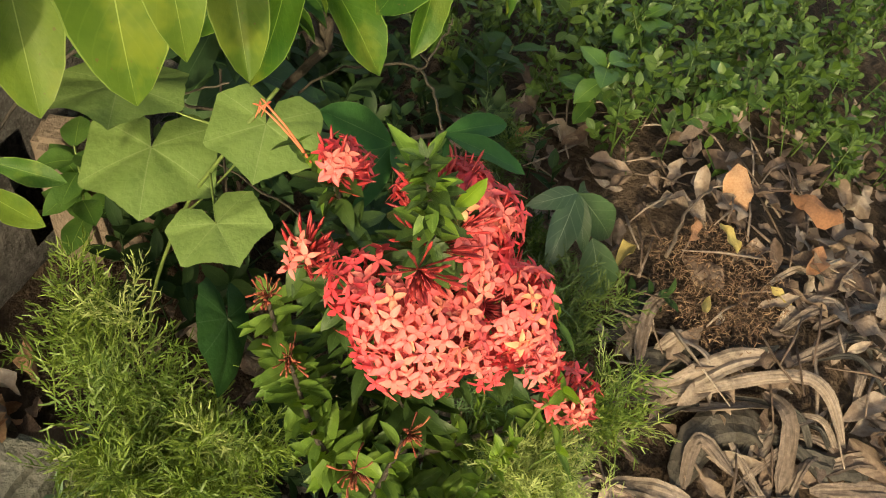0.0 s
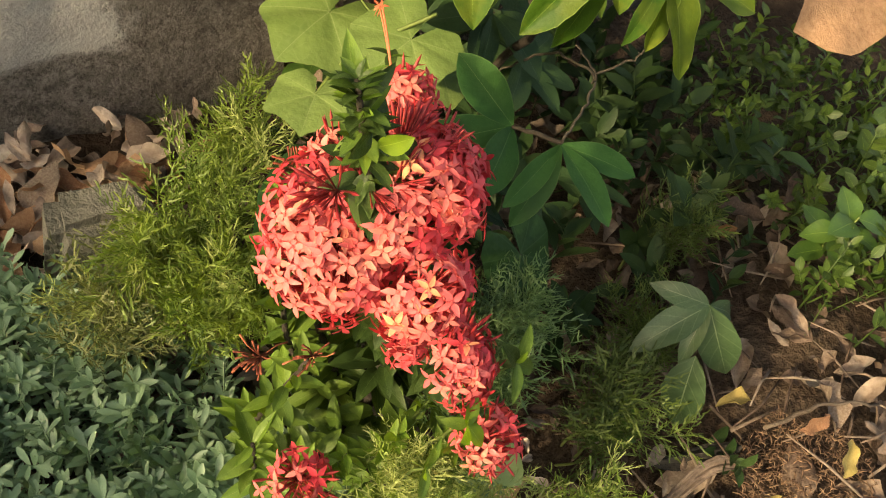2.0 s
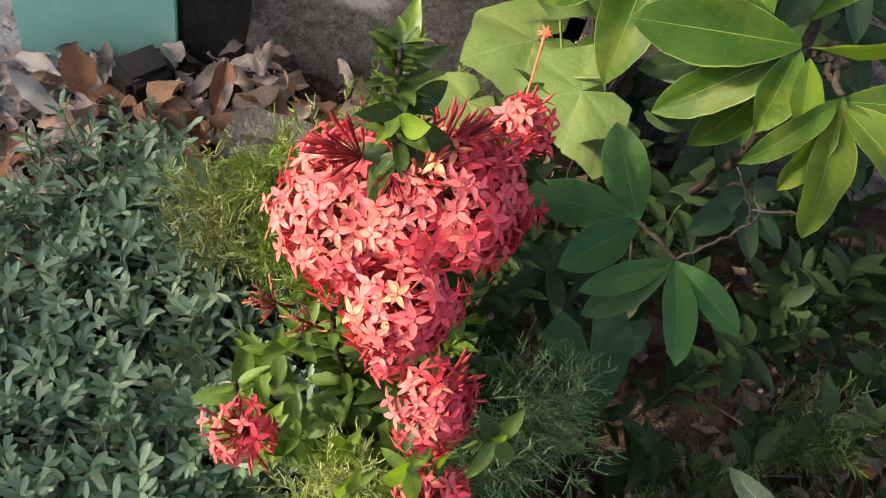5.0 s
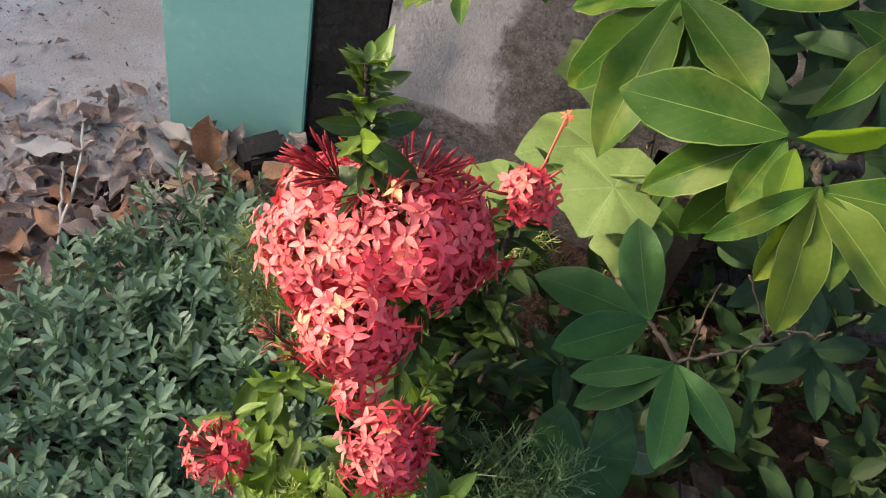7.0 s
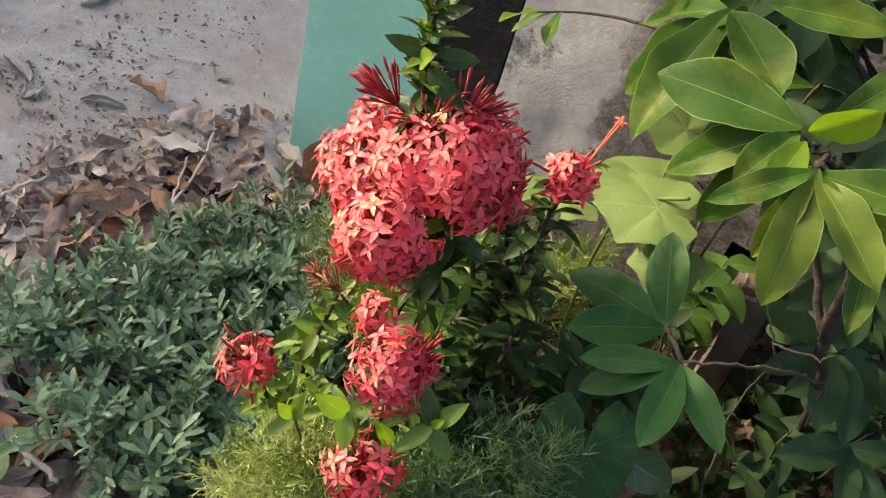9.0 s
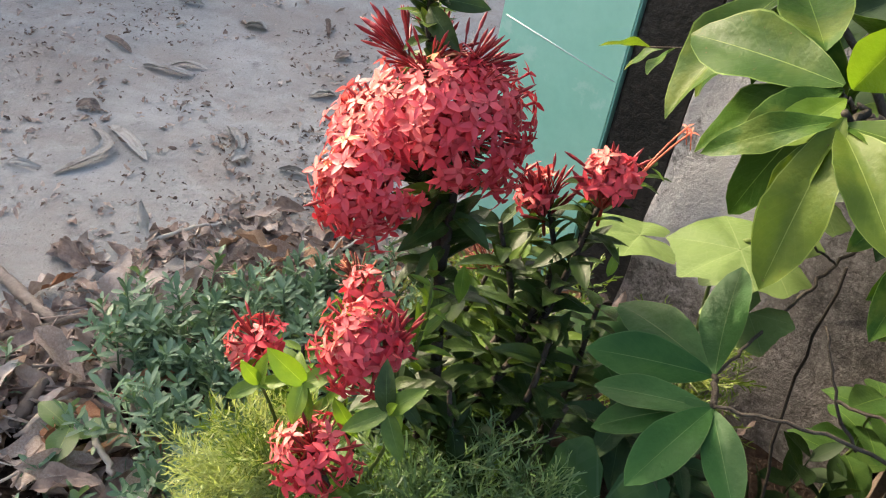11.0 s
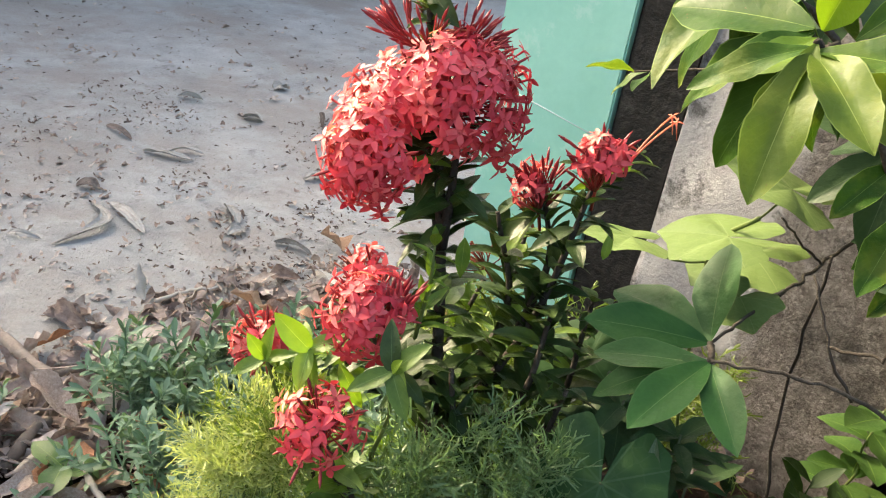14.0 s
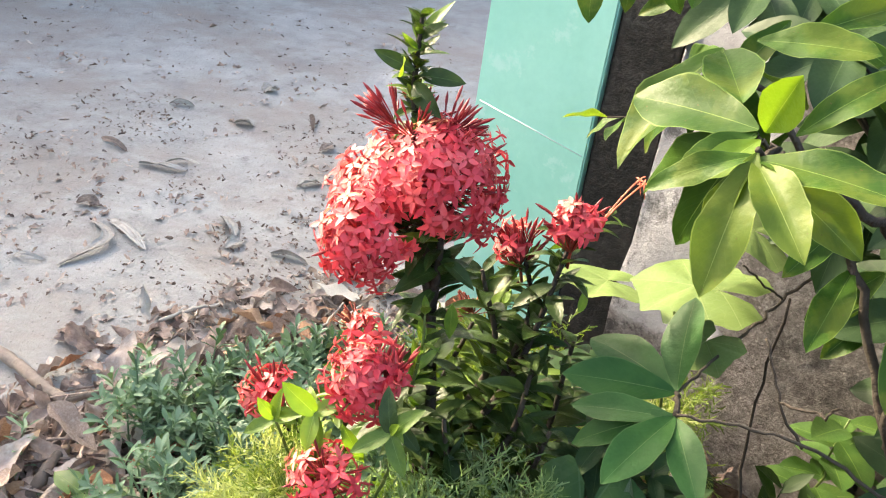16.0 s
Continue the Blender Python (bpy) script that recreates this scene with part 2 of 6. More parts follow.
PETAL = petal_material()
SUNSIDE_PETAL = petal_material(True)
BUD = rough_material("bud_red", [(0.0, (0.14, 0.010, 0.016)), (0.6, (0.29, 0.021, 0.026)), (1.0, (0.46, 0.06, 0.05))], 40.0, 160.0, 0.5, 0.1, 0.001, 0.4)
ORANGE = rough_material("withered_petal", [(0.0, (0.52, 0.09, 0.05)), (1.0, (0.68, 0.18, 0.10))], 60.0, 200.0, 0.6, 0.1, 0.001)
SPENT = rough_material("spent_calyx", [(0.0, (0.10, 0.02, 0.015)), (0.6, (0.22, 0.05, 0.03)), (1.0, (0.33, 0.14, 0.06))], 60.0, 200.0, 0.7, 0.2, 0.001)
IXLEAF = leaf_material("glossy_leaf", (0.018, 0.038, 0.010), (0.055, 0.090, 0.022), (0.09, 0.14, 0.05), 0.36, 0.16, veins=7.0, spec=0.22)
IXMID = leaf_material("mid_green_leaf", (0.045, 0.09, 0.016), (0.135, 0.205, 0.038), (0.16, 0.23, 0.07), 0.36, 0.22, veins=7.0, spec=0.22)
IXYOUNG = leaf_material("young_leaf", (0.075, 0.145, 0.02), (0.175, 0.265, 0.04), (0.25, 0.34, 0.09), 0.38, 0.3, veins=7.0, spec=0.3)
BIGLEAF = leaf_material("broad_leaf", (0.018, 0.054, 0.006), (0.050, 0.105, 0.010), (0.20, 0.29, 0.07), 0.47, 0.18, spot=(0.105, 0.135, 0.018), vein_wide=0.012, veins=11.0, spec=0.15, glow=1.45, net=0.035, rim=0.5)
# broad leaf in a brighter copy, with the backlight put into its colour
BRIGHTLEAF = leaf_material("bright_broad_leaf", (0.045, 0.09, 0.012), (0.115, 0.165, 0.022), (0.27, 0.35, 0.11), 0.45, 0.36, spot=(0.15, 0.18, 0.022), vein_wide=0.012, veins=11.0, spec=0.2, net=0.03, rim=0.4)
# broad leaf for the lower whorl, darkened to hold the shade on it
MIDLEAF = leaf_material("shade_tinted_leaf", (0.015, 0.058, 0.013), (0.040, 0.108, 0.024), (0.12, 0.18, 0.07), 0.5, 0.16, vein_wide=0.012, veins=11.0, spec=0.18, net=0.03, rim=0.3)
LIME = leaf_material("lime_leaf", (0.11, 0.20, 0.016), (0.19, 0.29, 0.025), (0.30, 0.40, 0.09), 0.4, 0.42, net=0.03)
PALEGREEN = leaf_material("pale_leaf", (0.20, 0.27, 0.095), (0.32, 0.39, 0.17), (0.40, 0.46, 0.25), 0.45, 0.3, net=0.03, spec=0.2)
VINELEAF = palmate_material("vine_leaf", (0.085, 0.135, 0.034), (0.140, 0.200, 0.058), (0.24, 0.28, 0.14), 0.07, 60.0)
HEARTLEAF = palmate_material("heart_leaf", (0.014, 0.048, 0.011), (0.032, 0.082, 0.02), (0.08, 0.14, 0.07), 0.25, 40.0)
VEINED = leaf_material("veined_leaf", (0.022, 0.055, 0.022), (0.050, 0.088, 0.038), (0.21, 0.26, 0.17), 0.45, 0.2, veins=5.0, vein_wide=0.018, net=0.14)
# dark leaf colour, which also carries the shade on weeds and inner foliage
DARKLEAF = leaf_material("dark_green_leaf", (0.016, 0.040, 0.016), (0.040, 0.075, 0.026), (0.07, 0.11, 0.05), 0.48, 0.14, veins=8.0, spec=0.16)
FERN = leaf_material("thread_leaf", (0.05, 0.10, 0.016), (0.21, 0.275, 0.048), (0.21, 0.27, 0.05), 0.5, 0.3)
FERNGREY = leaf_material("grey_thread_leaf", (0.048, 0.10, 0.042), (0.175, 0.265, 0.125), (0.17, 0.23, 0.09), 0.42, 0.42, tint=0.6)
# the thread leaf once more, shade put into a darker green
FERNSHADE = leaf_material("shade_tinted_thread_leaf", (0.028, 0.055, 0.012), (0.105, 0.145, 0.030), (0.10, 0.14, 0.03), 0.5, 0.3)
FERNDULL = leaf_material("dull_thread_leaf", (0.07, 0.095, 0.03), (0.20, 0.21, 0.085), (0.20, 0.21, 0.09), 0.5, 0.25)
FERNGOLD = leaf_material("gold_thread_leaf", (0.19, 0.245, 0.075), (0.41, 0.455, 0.185), (0.38, 0.43, 0.17), 0.5, 0.33, tint=0.55)
# undergrowth leaf, its colour darkened to carry the shade by the wall
UNDER = leaf_material("shaded_undergrowth_leaf", (0.012, 0.032, 0.010), (0.036, 0.064, 0.018), (0.05, 0.08, 0.03), 0.55, 0.15, islands=True, spec=0.2)
COVER = leaf_material("grey_green_leaf", (0.060, 0.125, 0.066), (0.26, 0.375, 0.235), (0.18, 0.26, 0.14), 0.42, 0.2, islands=True, glow=1.3)
WEED = leaf_material("weed_leaf", (0.024, 0.058, 0.011), (0.095, 0.15, 0.027), (0.2, 0.3, 0.08), 0.45, 0.33, islands=True)
WEEDBIG = leaf_material("weed_leaf_broad", (0.04, 0.10, 0.02), (0.095, 0.17, 0.035), (0.2, 0.3, 0.08), 0.42, 0.33)
DRYSTOPS = [(0.0, (0.032, 0.021, 0.016)), (0.25, (0.085, 0.055, 0.042)), (0.55, (0.165, 0.118, 0.092)), (0.8, (0.265, 0.21, 0.17)), (1.0, (0.42, 0.37, 0.315))]
DRY = rough_material("dry_leaf", DRYSTOPS, 30.0, 140.0, 0.75, 0.5, 0.004, 0.3, share=0.12)
PALESTOPS = [(0.0, (0.075, 0.052, 0.042)), (0.25, (0.215, 0.155, 0.125)), (0.55, (0.39, 0.30, 0.245)), (0.8, (0.54, 0.455, 0.385)), (1.0, (0.69, 0.64, 0.575))]
EDGEDRY = rough_material("grey_dry_leaves", PALESTOPS, 30.0, 140.0, 0.75, 0.5, 0.004, 0.3, islands=True, share=0.12)
EDGELEAF = rough_material("grey_dry_leaf", PALESTOPS, 30.0, 140.0, 0.75, 0.5, 0.004, 0.3, share=0.12)
DRYMANY = rough_material("dry_leaves", DRYSTOPS, 30.0, 140.0, 0.75, 0.5, 0.004, 0.3, islands=True, share=0.12)
ORANGELEAF = rough_material("russet_leaf", [(0.0, (0.13, 0.055, 0.03)), (0.5, (0.32, 0.155, 0.082)), (1.0, (0.50, 0.32, 0.195))], 25.0, 120.0, 0.7, 0.5, 0.004, 0.3, share=0.15)


TANLEAF = rough_material("tan_leaf", [(0.0, (0.22, 0.115, 0.065)), (0.5, (0.43, 0.26, 0.155)), (1.0, (0.62, 0.45, 0.31))], 25.0, 120.0, 0.7, 0.5, 0.004, 0.3, share=0.15)


def streak_material(name, stops, rough=0.72):
    """Dry blades with streaks that run along them."""
    m = Nodes(name)
    sep = m.node("ShaderNodeSeparateXYZ")
    m.link(m.node("ShaderNodeUVMap").outputs[0], sep.inputs[0])
    own = m.math("MULTIPLY", m.node("ShaderNodeObjectInfo").outputs["Random"], 50.0)
    comb = m.node("ShaderNodeCombineXYZ")
    m.put(comb.inputs[0], m.math("MULTIPLY_ADD", sep.outputs[0], 5.0, own))
    m.put(comb.inputs[1], m.math("MULTIPLY", sep.outputs[1], 1.3))
    streak = m.noise(comb.outputs[0], 1.0, 5, 0.7, 0.3, 0.7)
    fine = m.noise(m.coords(), 150.0, 4, 0.65, 0.3, 0.7)
    spot = m.noise(m.coords(), 28.0, 5, 0.65, 0.52, 0.66)
    f = m.math("ADD", m.math("MULTIPLY_ADD", streak, 0.42, m.math("MULTIPLY", fine, 0.22)), m.math("MULTIPLY", m.node("ShaderNodeObjectInfo").outputs["Random"], 0.3))
    c = m.mix(m.math("MULTIPLY", spot, 0.6), m.ramp(f, stops), stops[0][1])
    m.base(c, rough, 0.3)
    m.bump(m.math("MULTIPLY_ADD", streak, 0.5, fine), 0.4, 0.003)
    m.translucent(c, 0.1)
    return m.mat


BLADE = streak_material("dry_blade", [(0.0, (0.035, 0.025, 0.020)), (0.35, (0.125, 0.092, 0.075)), (0.65, (0.255, 0.20, 0.165)), (1.0, (0.41, 0.35, 0.295))])
LANEBLADE = streak_material("bleached_blade", [(0.0, (0.16, 0.14, 0.12)), (0.35, (0.36, 0.33, 0.29)), (1.0, (0.62, 0.59, 0.54))])
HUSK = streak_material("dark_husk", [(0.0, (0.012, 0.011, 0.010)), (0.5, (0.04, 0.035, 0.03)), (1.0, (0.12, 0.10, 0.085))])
MOSS = rough_material("dead_moss", [(0.0, (0.045, 0.026, 0.019)), (0.5, (0.145, 0.088, 0.058)), (1.0, (0.28, 0.19, 0.12))], 60.0, 200.0, 0.85, 0.3, 0.002, 0.2, islands=True)
YELLOWLEAF = rough_material("yellow_leaf", [(0.0, (0.20, 0.13, 0.04)), (0.6, (0.33, 0.25, 0.08)), (1.0, (0.42, 0.34, 0.13))], 25.0, 120.0, 0.6, 0.3, 0.003, 0.3, share=0.15)
DEADWOOD = rough_material("weathered_wood", [(0.0, (0.08, 0.060, 0.046)), (0.4, (0.195, 0.152, 0.12)), (0.8, (0.35, 0.29, 0.24)), (1.0, (0.48, 0.42, 0.36))], 14.0, 120.0, 0.7, 0.5, 0.004, 0.35, share=0.08)
PALE = rough_material("bleached_leaf", [(0.0, (0.30, 0.26, 0.21)), (1.0, (0.52, 0.48, 0.42))], 30.0, 120.0, 0.8, 0.4, 0.003, 0.25)
TWIG = rough_material("twig_bark", [(0.0, (0.055, 0.04, 0.03)), (0.5, (0.14, 0.105, 0.08)), (1.0, (0.27, 0.22, 0.17))], 40.0, 180.0, 0.85, 0.7, 0.003)
DARKBARK = rough_material("dark_bark", [(0.0, (0.018, 0.014, 0.011)), (0.6, (0.045, 0.036, 0.027)), (1.0, (0.095, 0.08, 0.062))], 40.0, 180.0, 0.85, 0.7, 0.003)
GREENSTEM = rough_material("green_stem", [(0.0, (0.05, 0.08, 0.02)), (1.0, (0.12, 0.16, 0.04))], 30.0, 120.0, 0.6, 0.2, 0.002)
DARKSTEM = rough_material("dark_green_stem", [(0.0, (0.02, 0.032, 0.012)), (1.0, (0.055, 0.075, 0.025))], 30.0, 120.0, 0.6, 0.2, 0.002)
# bed soil, its tone lowered to include the shade under the shrubs
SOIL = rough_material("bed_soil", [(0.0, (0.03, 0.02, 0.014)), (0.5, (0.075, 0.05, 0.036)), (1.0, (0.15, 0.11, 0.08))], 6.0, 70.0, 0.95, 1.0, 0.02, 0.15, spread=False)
STONE = rough_material("mossy_stone", [(0.0, (0.10, 0.10, 0.08)), (0.5, (0.2, 0.19, 0.165)), (1.0, (0.33, 0.31, 0.28))], 14.0, 90.0, 0.9, 0.8, 0.008)
BRICK = rough_material("brick_clay", [(0.0, (0.05, 0.03, 0.024)), (0.5, (0.105, 0.065, 0.048)), (1.0, (0.19, 0.13, 0.095))], 20.0, 120.0, 0.9, 0.7, 0.005)
CLAYCOAT = rough_material("sandy_coat", [(0.0, (0.07, 0.052, 0.039)), (0.5, (0.15, 0.112, 0.086)), (1.0, (0.26, 0.205, 0.16))], 16.0, 110.0, 0.92, 0.8, 0.006)
BLACK = rough_material("deep_black", [(0.0, (0.008, 0.008, 0.008)), (1.0, (0.03, 0.028, 0.026))], 20.0, 120.0, 0.8, 0.5, 0.004)
DARKWALL = rough_material("dark_concrete", [(0.0, (0.012, 0.012, 0.011)), (0.6, (0.035, 0.032, 0.028)), (1.0, (0.085, 0.08, 0.07))], 6.0, 60.0, 0.92, 0.7, 0.008, 0.15, spread=False)
SCRATCH = rough_material("pale_scratch", [(0.0, (0.6, 0.68, 0.64)), (1.0, (0.75, 0.8, 0.78))], 20.0, 80.0, 0.7, 0.2, 0.001)
ROAD = road_material()
PLASTER = wall_material()
PAINT = paint_material()

# ---- shapes ----
SHAPES = {
    "elliptic": lambda t: math.sin(math.pi * t ** 0.9) ** 0.75,
    "obovate": lambda t: (math.sin(math.pi * min(1.0, t ** 1.35)) ** 0.7) * (1 - 0.12 * t) + 0.06 * (1 - t),
    "pointed": lambda t: (math.sin(math.pi * min(1.0, t ** 1.28)) ** 0.66) * (1 - 0.10 * t) + 0.06 * (1 - t),
    "lance": lambda t: math.sin(math.pi * t ** 0.8) ** 0.9,
    "spoon": lambda t: 0.14 + 0.9 * max(0.0, math.sin(math.pi * min(1.0, t ** 1.9))) ** 0.48 if t < 0.99 else 0.34,
    "petal": lambda t: (0.22 + 1.9 * t if t < 0.36 else 0.904) * min(1.0, 1.18 * (1 - t) ** 0.62 + 0.03) * 1.1,
    "strap": lambda t: min(1.0, 6 * t + 0.4, 7 * (1 - t) + 0.08),
}


def leaf_template(shape, ratio, segs=9, fold=0.25, curl=0.15, wave=0.0, twist=0.0, ragged=0.0, seed=0, cols=2):
    """A leaf of length 1 along +Y with its face to +Z: corners, faces, leaf coordinates."""
    rnd = random.Random(seed)
    verts, uvs, faces = [], [], []
    side = list(range(-cols, cols + 1))
    for i in range(segs + 1):
        t = i / segs
        half = 0.5 * ratio * max(0.02, SHAPES[shape](t))
        for k in side:
            u = k / cols
            w = half * (1 + (rnd.uniform(-ragged, ragged) if abs(k) == cols else 0))
            x = u * w
            z = fold * abs(x) - curl * t * t + wave * half * u * math.sin(t * 11 + seed + (1 if u > 0 else 0)) * abs(u)
            a = twist * t
            verts.append((x * math.cos(a) - z * math.sin(a) * 0.5, t - 0.3 * curl * curl * t * t, z + x * math.sin(a)))
            uvs.append((0.5 + 0.5 * u, t))
    n = len(side)
    for i in range(segs):
        for k in range(n - 1):
            a = i * n + k
            faces.append((a, a + 1, a + n + 1, a + n))
    return np.array(verts), faces, np.array(uvs)


def polar_template(angles, radii, rings=5, cup=0.12, wave=0.05, seed=0, step=7):
    """A lobed leaf round its stalk: the tip points to +Y."""
    rnd = random.Random(seed)
    verts, uvs, faces = [(0, 0, 0)], [(0.5, 0.5)], []
    degs = list(range(-168, 169, step))

    def outline(d):
        i = min(len(angles) - 2, max(0, sum(1 for a in angles if a <= d) - 1))
        a, b, p, q = radians(angles[i]), radians(angles[i + 1]), radii[i], radii[i + 1]
        return p * q * math.sin(b - a) / (p * math.sin(radians(d) - a) + q * math.sin(b - radians(d)))

    for r in range(1, rings + 1):
        for d in degs:
            rad = outline(abs(d)) * r / rings
            if r == rings:
                rad *= 1 + rnd.uniform(-0.012, 0.012)
            a = radians(d)
            x, y = rad * math.sin(a), rad * math.cos(a)
            z = cup * (rad ** 2) * -0.6 + wave * rad * math.sin(3 * a + seed) + 0.05 * rad * abs(math.sin(radians(d) * 3.3))
            verts.append((x, y, z))
            uvs.append((0.5 + 0.45 * x, 0.5 + 0.45 * y))
    n = len(degs)
    for k in range(n - 1):
        faces.append((0, 1 + k + 1, 1 + k))
    for r in range(rings - 1):
        for k in range(n - 1):
            a = 1 + r * n + k
            faces.append((a, a + 1, a + n + 1, a + n))
    return np.array(verts), faces, np.array(uvs)


def mesh_of(name, template, material, smooth=True):
    verts, faces, uvs = template
    me = bpy.data.meshes.new(name)
    me.from_pydata([tuple(v) for v in verts], [], faces)
    if uvs is not None:
        lay = me.uv_layers.new(name="UVMap")
        idx = np.empty(len(me.loops), dtype=np.int32)
        me.loops.foreach_get("vertex_index", idx)
        lay.data.foreach_set("uv", np.asarray(uvs, dtype=np.float32)[idx].ravel())
    me.materials.append(material)
    if smooth:
        me.polygons.foreach_set("use_smooth", [True] * len(me.polygons))
    me.update()
    return me


def joined(pieces):
    """One template out of many (template, matrix) pairs."""
    vs, fs, us, n = [], [], [], 0
    for (v, f, u), m in pieces:
        a = np.array(m)
        vs.append(np.asarray(v) @ a[:3, :3].T + a[:3, 3])
        fs.extend(tuple(i + n for i in face) for face in f)
        us.append(np.zeros((len(v), 2)) if u is None else np.asarray(u))
        n += len(v)
    return np.concatenate(vs), fs, np.concatenate(us)


def tube_template(points, radii, sides=7):
    """A round limb along a line of points."""
    pts = [Vector(p) for p in points]
    verts, faces, uvs = [], [], []
    last = Vector((0.3, 0.8, 0.52)).normalized()
    for i, p in enumerate(pts):
        way = (pts[min(i + 1, len(pts) - 1)] - pts[max(i - 1, 0)]).normalized()
        a = (last - way * last.dot(way))
        a = a.normalized() if a.length > 1e-4 else way.orthogonal().normalized()
        last = a
        b = way.cross(a)
        for k in range(sides):
            w = 2 * math.pi * k / sides
            verts.append(tuple(p + float(radii[i]) * (math.cos(w) * a + math.sin(w) * b)))
            uvs.append((k / sides, i / len(pts)))
    for i in range(len(pts) - 1):
        for k in range(sides):
            j = (k + 1) % sides
            faces.append((i * sides + k, i * sides + j, (i + 1) * sides + j, (i + 1) * sides + k))
    faces.append(tuple(range(sides))[::-1])
    faces.append(tuple((len(pts) - 1) * sides + k for k in range(sides)))
    return np.array(verts), faces, np.array(uvs)


def bend(a, b, sag=0.0, n=6, crook=0.0, seed=0):
    """Points from a to b, with a sag and small crooks."""
    rnd = random.Random(seed)
    a, b = Vector(a), Vector(b)
    out = []
    for i in range(n + 1):
        t = i / n
        p = a.lerp(b, t) + Vector((0, 0, -sag * 4 * t * (1 - t)))
        if 0 < i < n:
            p += Vector((rnd.gauss(0, crook), rnd.gauss(0, crook), rnd.gauss(0, crook)))
        out.append(p)
    return out


def spline(points, per=5):
    """A smooth line through the given points."""
    p = [Vector(q) for q in points]
    p = [p[0] * 2 - p[1]] + p + [p[-1] * 2 - p[-2]]
    out = []
    for i in range(1, len(p) - 2):
        for k in range(per):
            t = k / per
            a, b, c, d = p[i - 1], p[i], p[i + 1], p[i + 2]
            out.append(0.5 * (2 * b + (c - a) * t + (2 * a - 5 * b + 4 * c - d) * t * t + (3 * b - a - 3 * c + d) * t ** 3))
    return out + [p[-2]]


def aim(base, way, up, length, wide=1.0):
    """The matrix that lays a template (+Y along way, face to up) at base."""
    y = Vector(way).normalized()
    x = y.cross(Vector(up))
    x = x.normalized() if x.length > 1e-4 else y.orthogonal().normalized()
    z = x.cross(y)
    m = Matrix((x * length * wide, y * length, z * length)).transposed().to_4x4()
    m.translation = Vector(base)
    return m


PLACE = {}


def thing(name, at, label, category, group="", kind=""):
    ob = new(name)
    ob.empty_display_size = 0.05
    ob.location = at
    PLACE[ob] = Matrix.Translation(at)
    return tagged(ob, label, category, group, kind)


def child(name, mesh, parent, world_matrix=None, label=""):
    """A part under a thing or a part; its mesh is given in the world, or in its own frame with a matrix."""
    ob = new(name, mesh)
    ob.parent = parent
    w = world_matrix or Matrix.Identity(4)
    ob.matrix_basis = PLACE[parent].inverted() @ w
    PLACE[ob] = w
    return tagged(ob, label)


def single(name, mesh, label, category, group="", kind="", m=None):
    ob = new(name, mesh)
    if m is not None:
        ob.matrix_basis = m
    PLACE[ob] = m or Matrix.Identity(4)
    return tagged(ob, label, category, group, kind)


def block_template(size, bevel, seed=0, jag=0.0):
    """A bevelled block with worn edges, standing on z = 0."""
    bm = bmesh.new()
    bmesh.ops.create_cube(bm, size=1.0)
    for v in bm.verts:
        v.co = Vector((v.co.x * size[0], v.co.y * size[1], (v.co.z + 0.5) * size[2]))
    bmesh.ops.subdivide_edges(bm, edges=bm.edges[:], cuts=3, use_grid_fill=True)
    bmesh.ops.bevel(bm, geom=[e for e in bm.edges if e.calc_face_angle(0) > 0.5], offset=bevel, segments=2, affect="EDGES")
    for v in bm.verts:
        if jag:
            v.co += jag * noise.noise_vector(v.co * 9 + Vector((seed, 0, 0)))
    bm.verts.index_update()
    out = np.array([tuple(v.co) for v in bm.verts]), [tuple(v.index for v in f.verts) for f in bm.faces], None
    bm.free()
    return out


# ---- ground ----
LANE = Vector((0.75, 0.66, 0)).normalized()
ACROSS = Vector((-0.66, 0.75, 0)).normalized()


def edge_of_bed(x):
    """How far the planted bed reaches towards the lane, as y over x."""
    return 0.42 + 0.62 * x - 0.35 * max(0.0, x - 0.25) - 0.25 * max(0.0, -x - 0.3) + 0.035 * math.sin(x * 9.0) + 0.02 * math.sin(x * 23.0 + 1)


def height(x, y):
    """The lie of the land: flat lane, low bed, a heap of cuttings at its end."""
    inside = edge_of_bed(x) - y
    f = min(1.0, max(0.0, inside / 0.3))
    z = 0.05 * f * f * (3 - 2 * f)
    z += 0.17 * math.exp(-(((x - 0.52) / 0.30) ** 2 + ((y + 0.85) / 0.26) ** 2))
    z += 0.13 * math.exp(-(((x - 0.95) / 0.30) ** 2 + ((y + 0.85) / 0.40) ** 2))
    if inside > 0.02 and abs(x) < 3 and abs(y) < 3:
        z += 0.010 * noise.noise(Vector((x * 9, y * 9, 0))) + 0.006 * noise.noise(Vector((x * 31, y * 31, 3)))
    return z


def ground_sheet():
    def ticks():
        near = [-1.6 + 0.04 * i for i in range(81)]
        far = [2.0, 2.6, 3.5, 5, 8, 14, 30, 80]
        return [-v for v in far[::-1]] + near + far
    xs = ticks()
    n = len(xs)
    verts = [(x, y, height(x, y) - 0.012) for y in xs for x in xs]
    faces = [(j * n + i, j * n + i + 1, (j + 1) * n + i + 1, (j + 1) * n + i) for j in range(n - 1) for i in range(n - 1)]
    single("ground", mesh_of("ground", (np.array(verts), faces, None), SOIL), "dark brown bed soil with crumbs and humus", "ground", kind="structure")


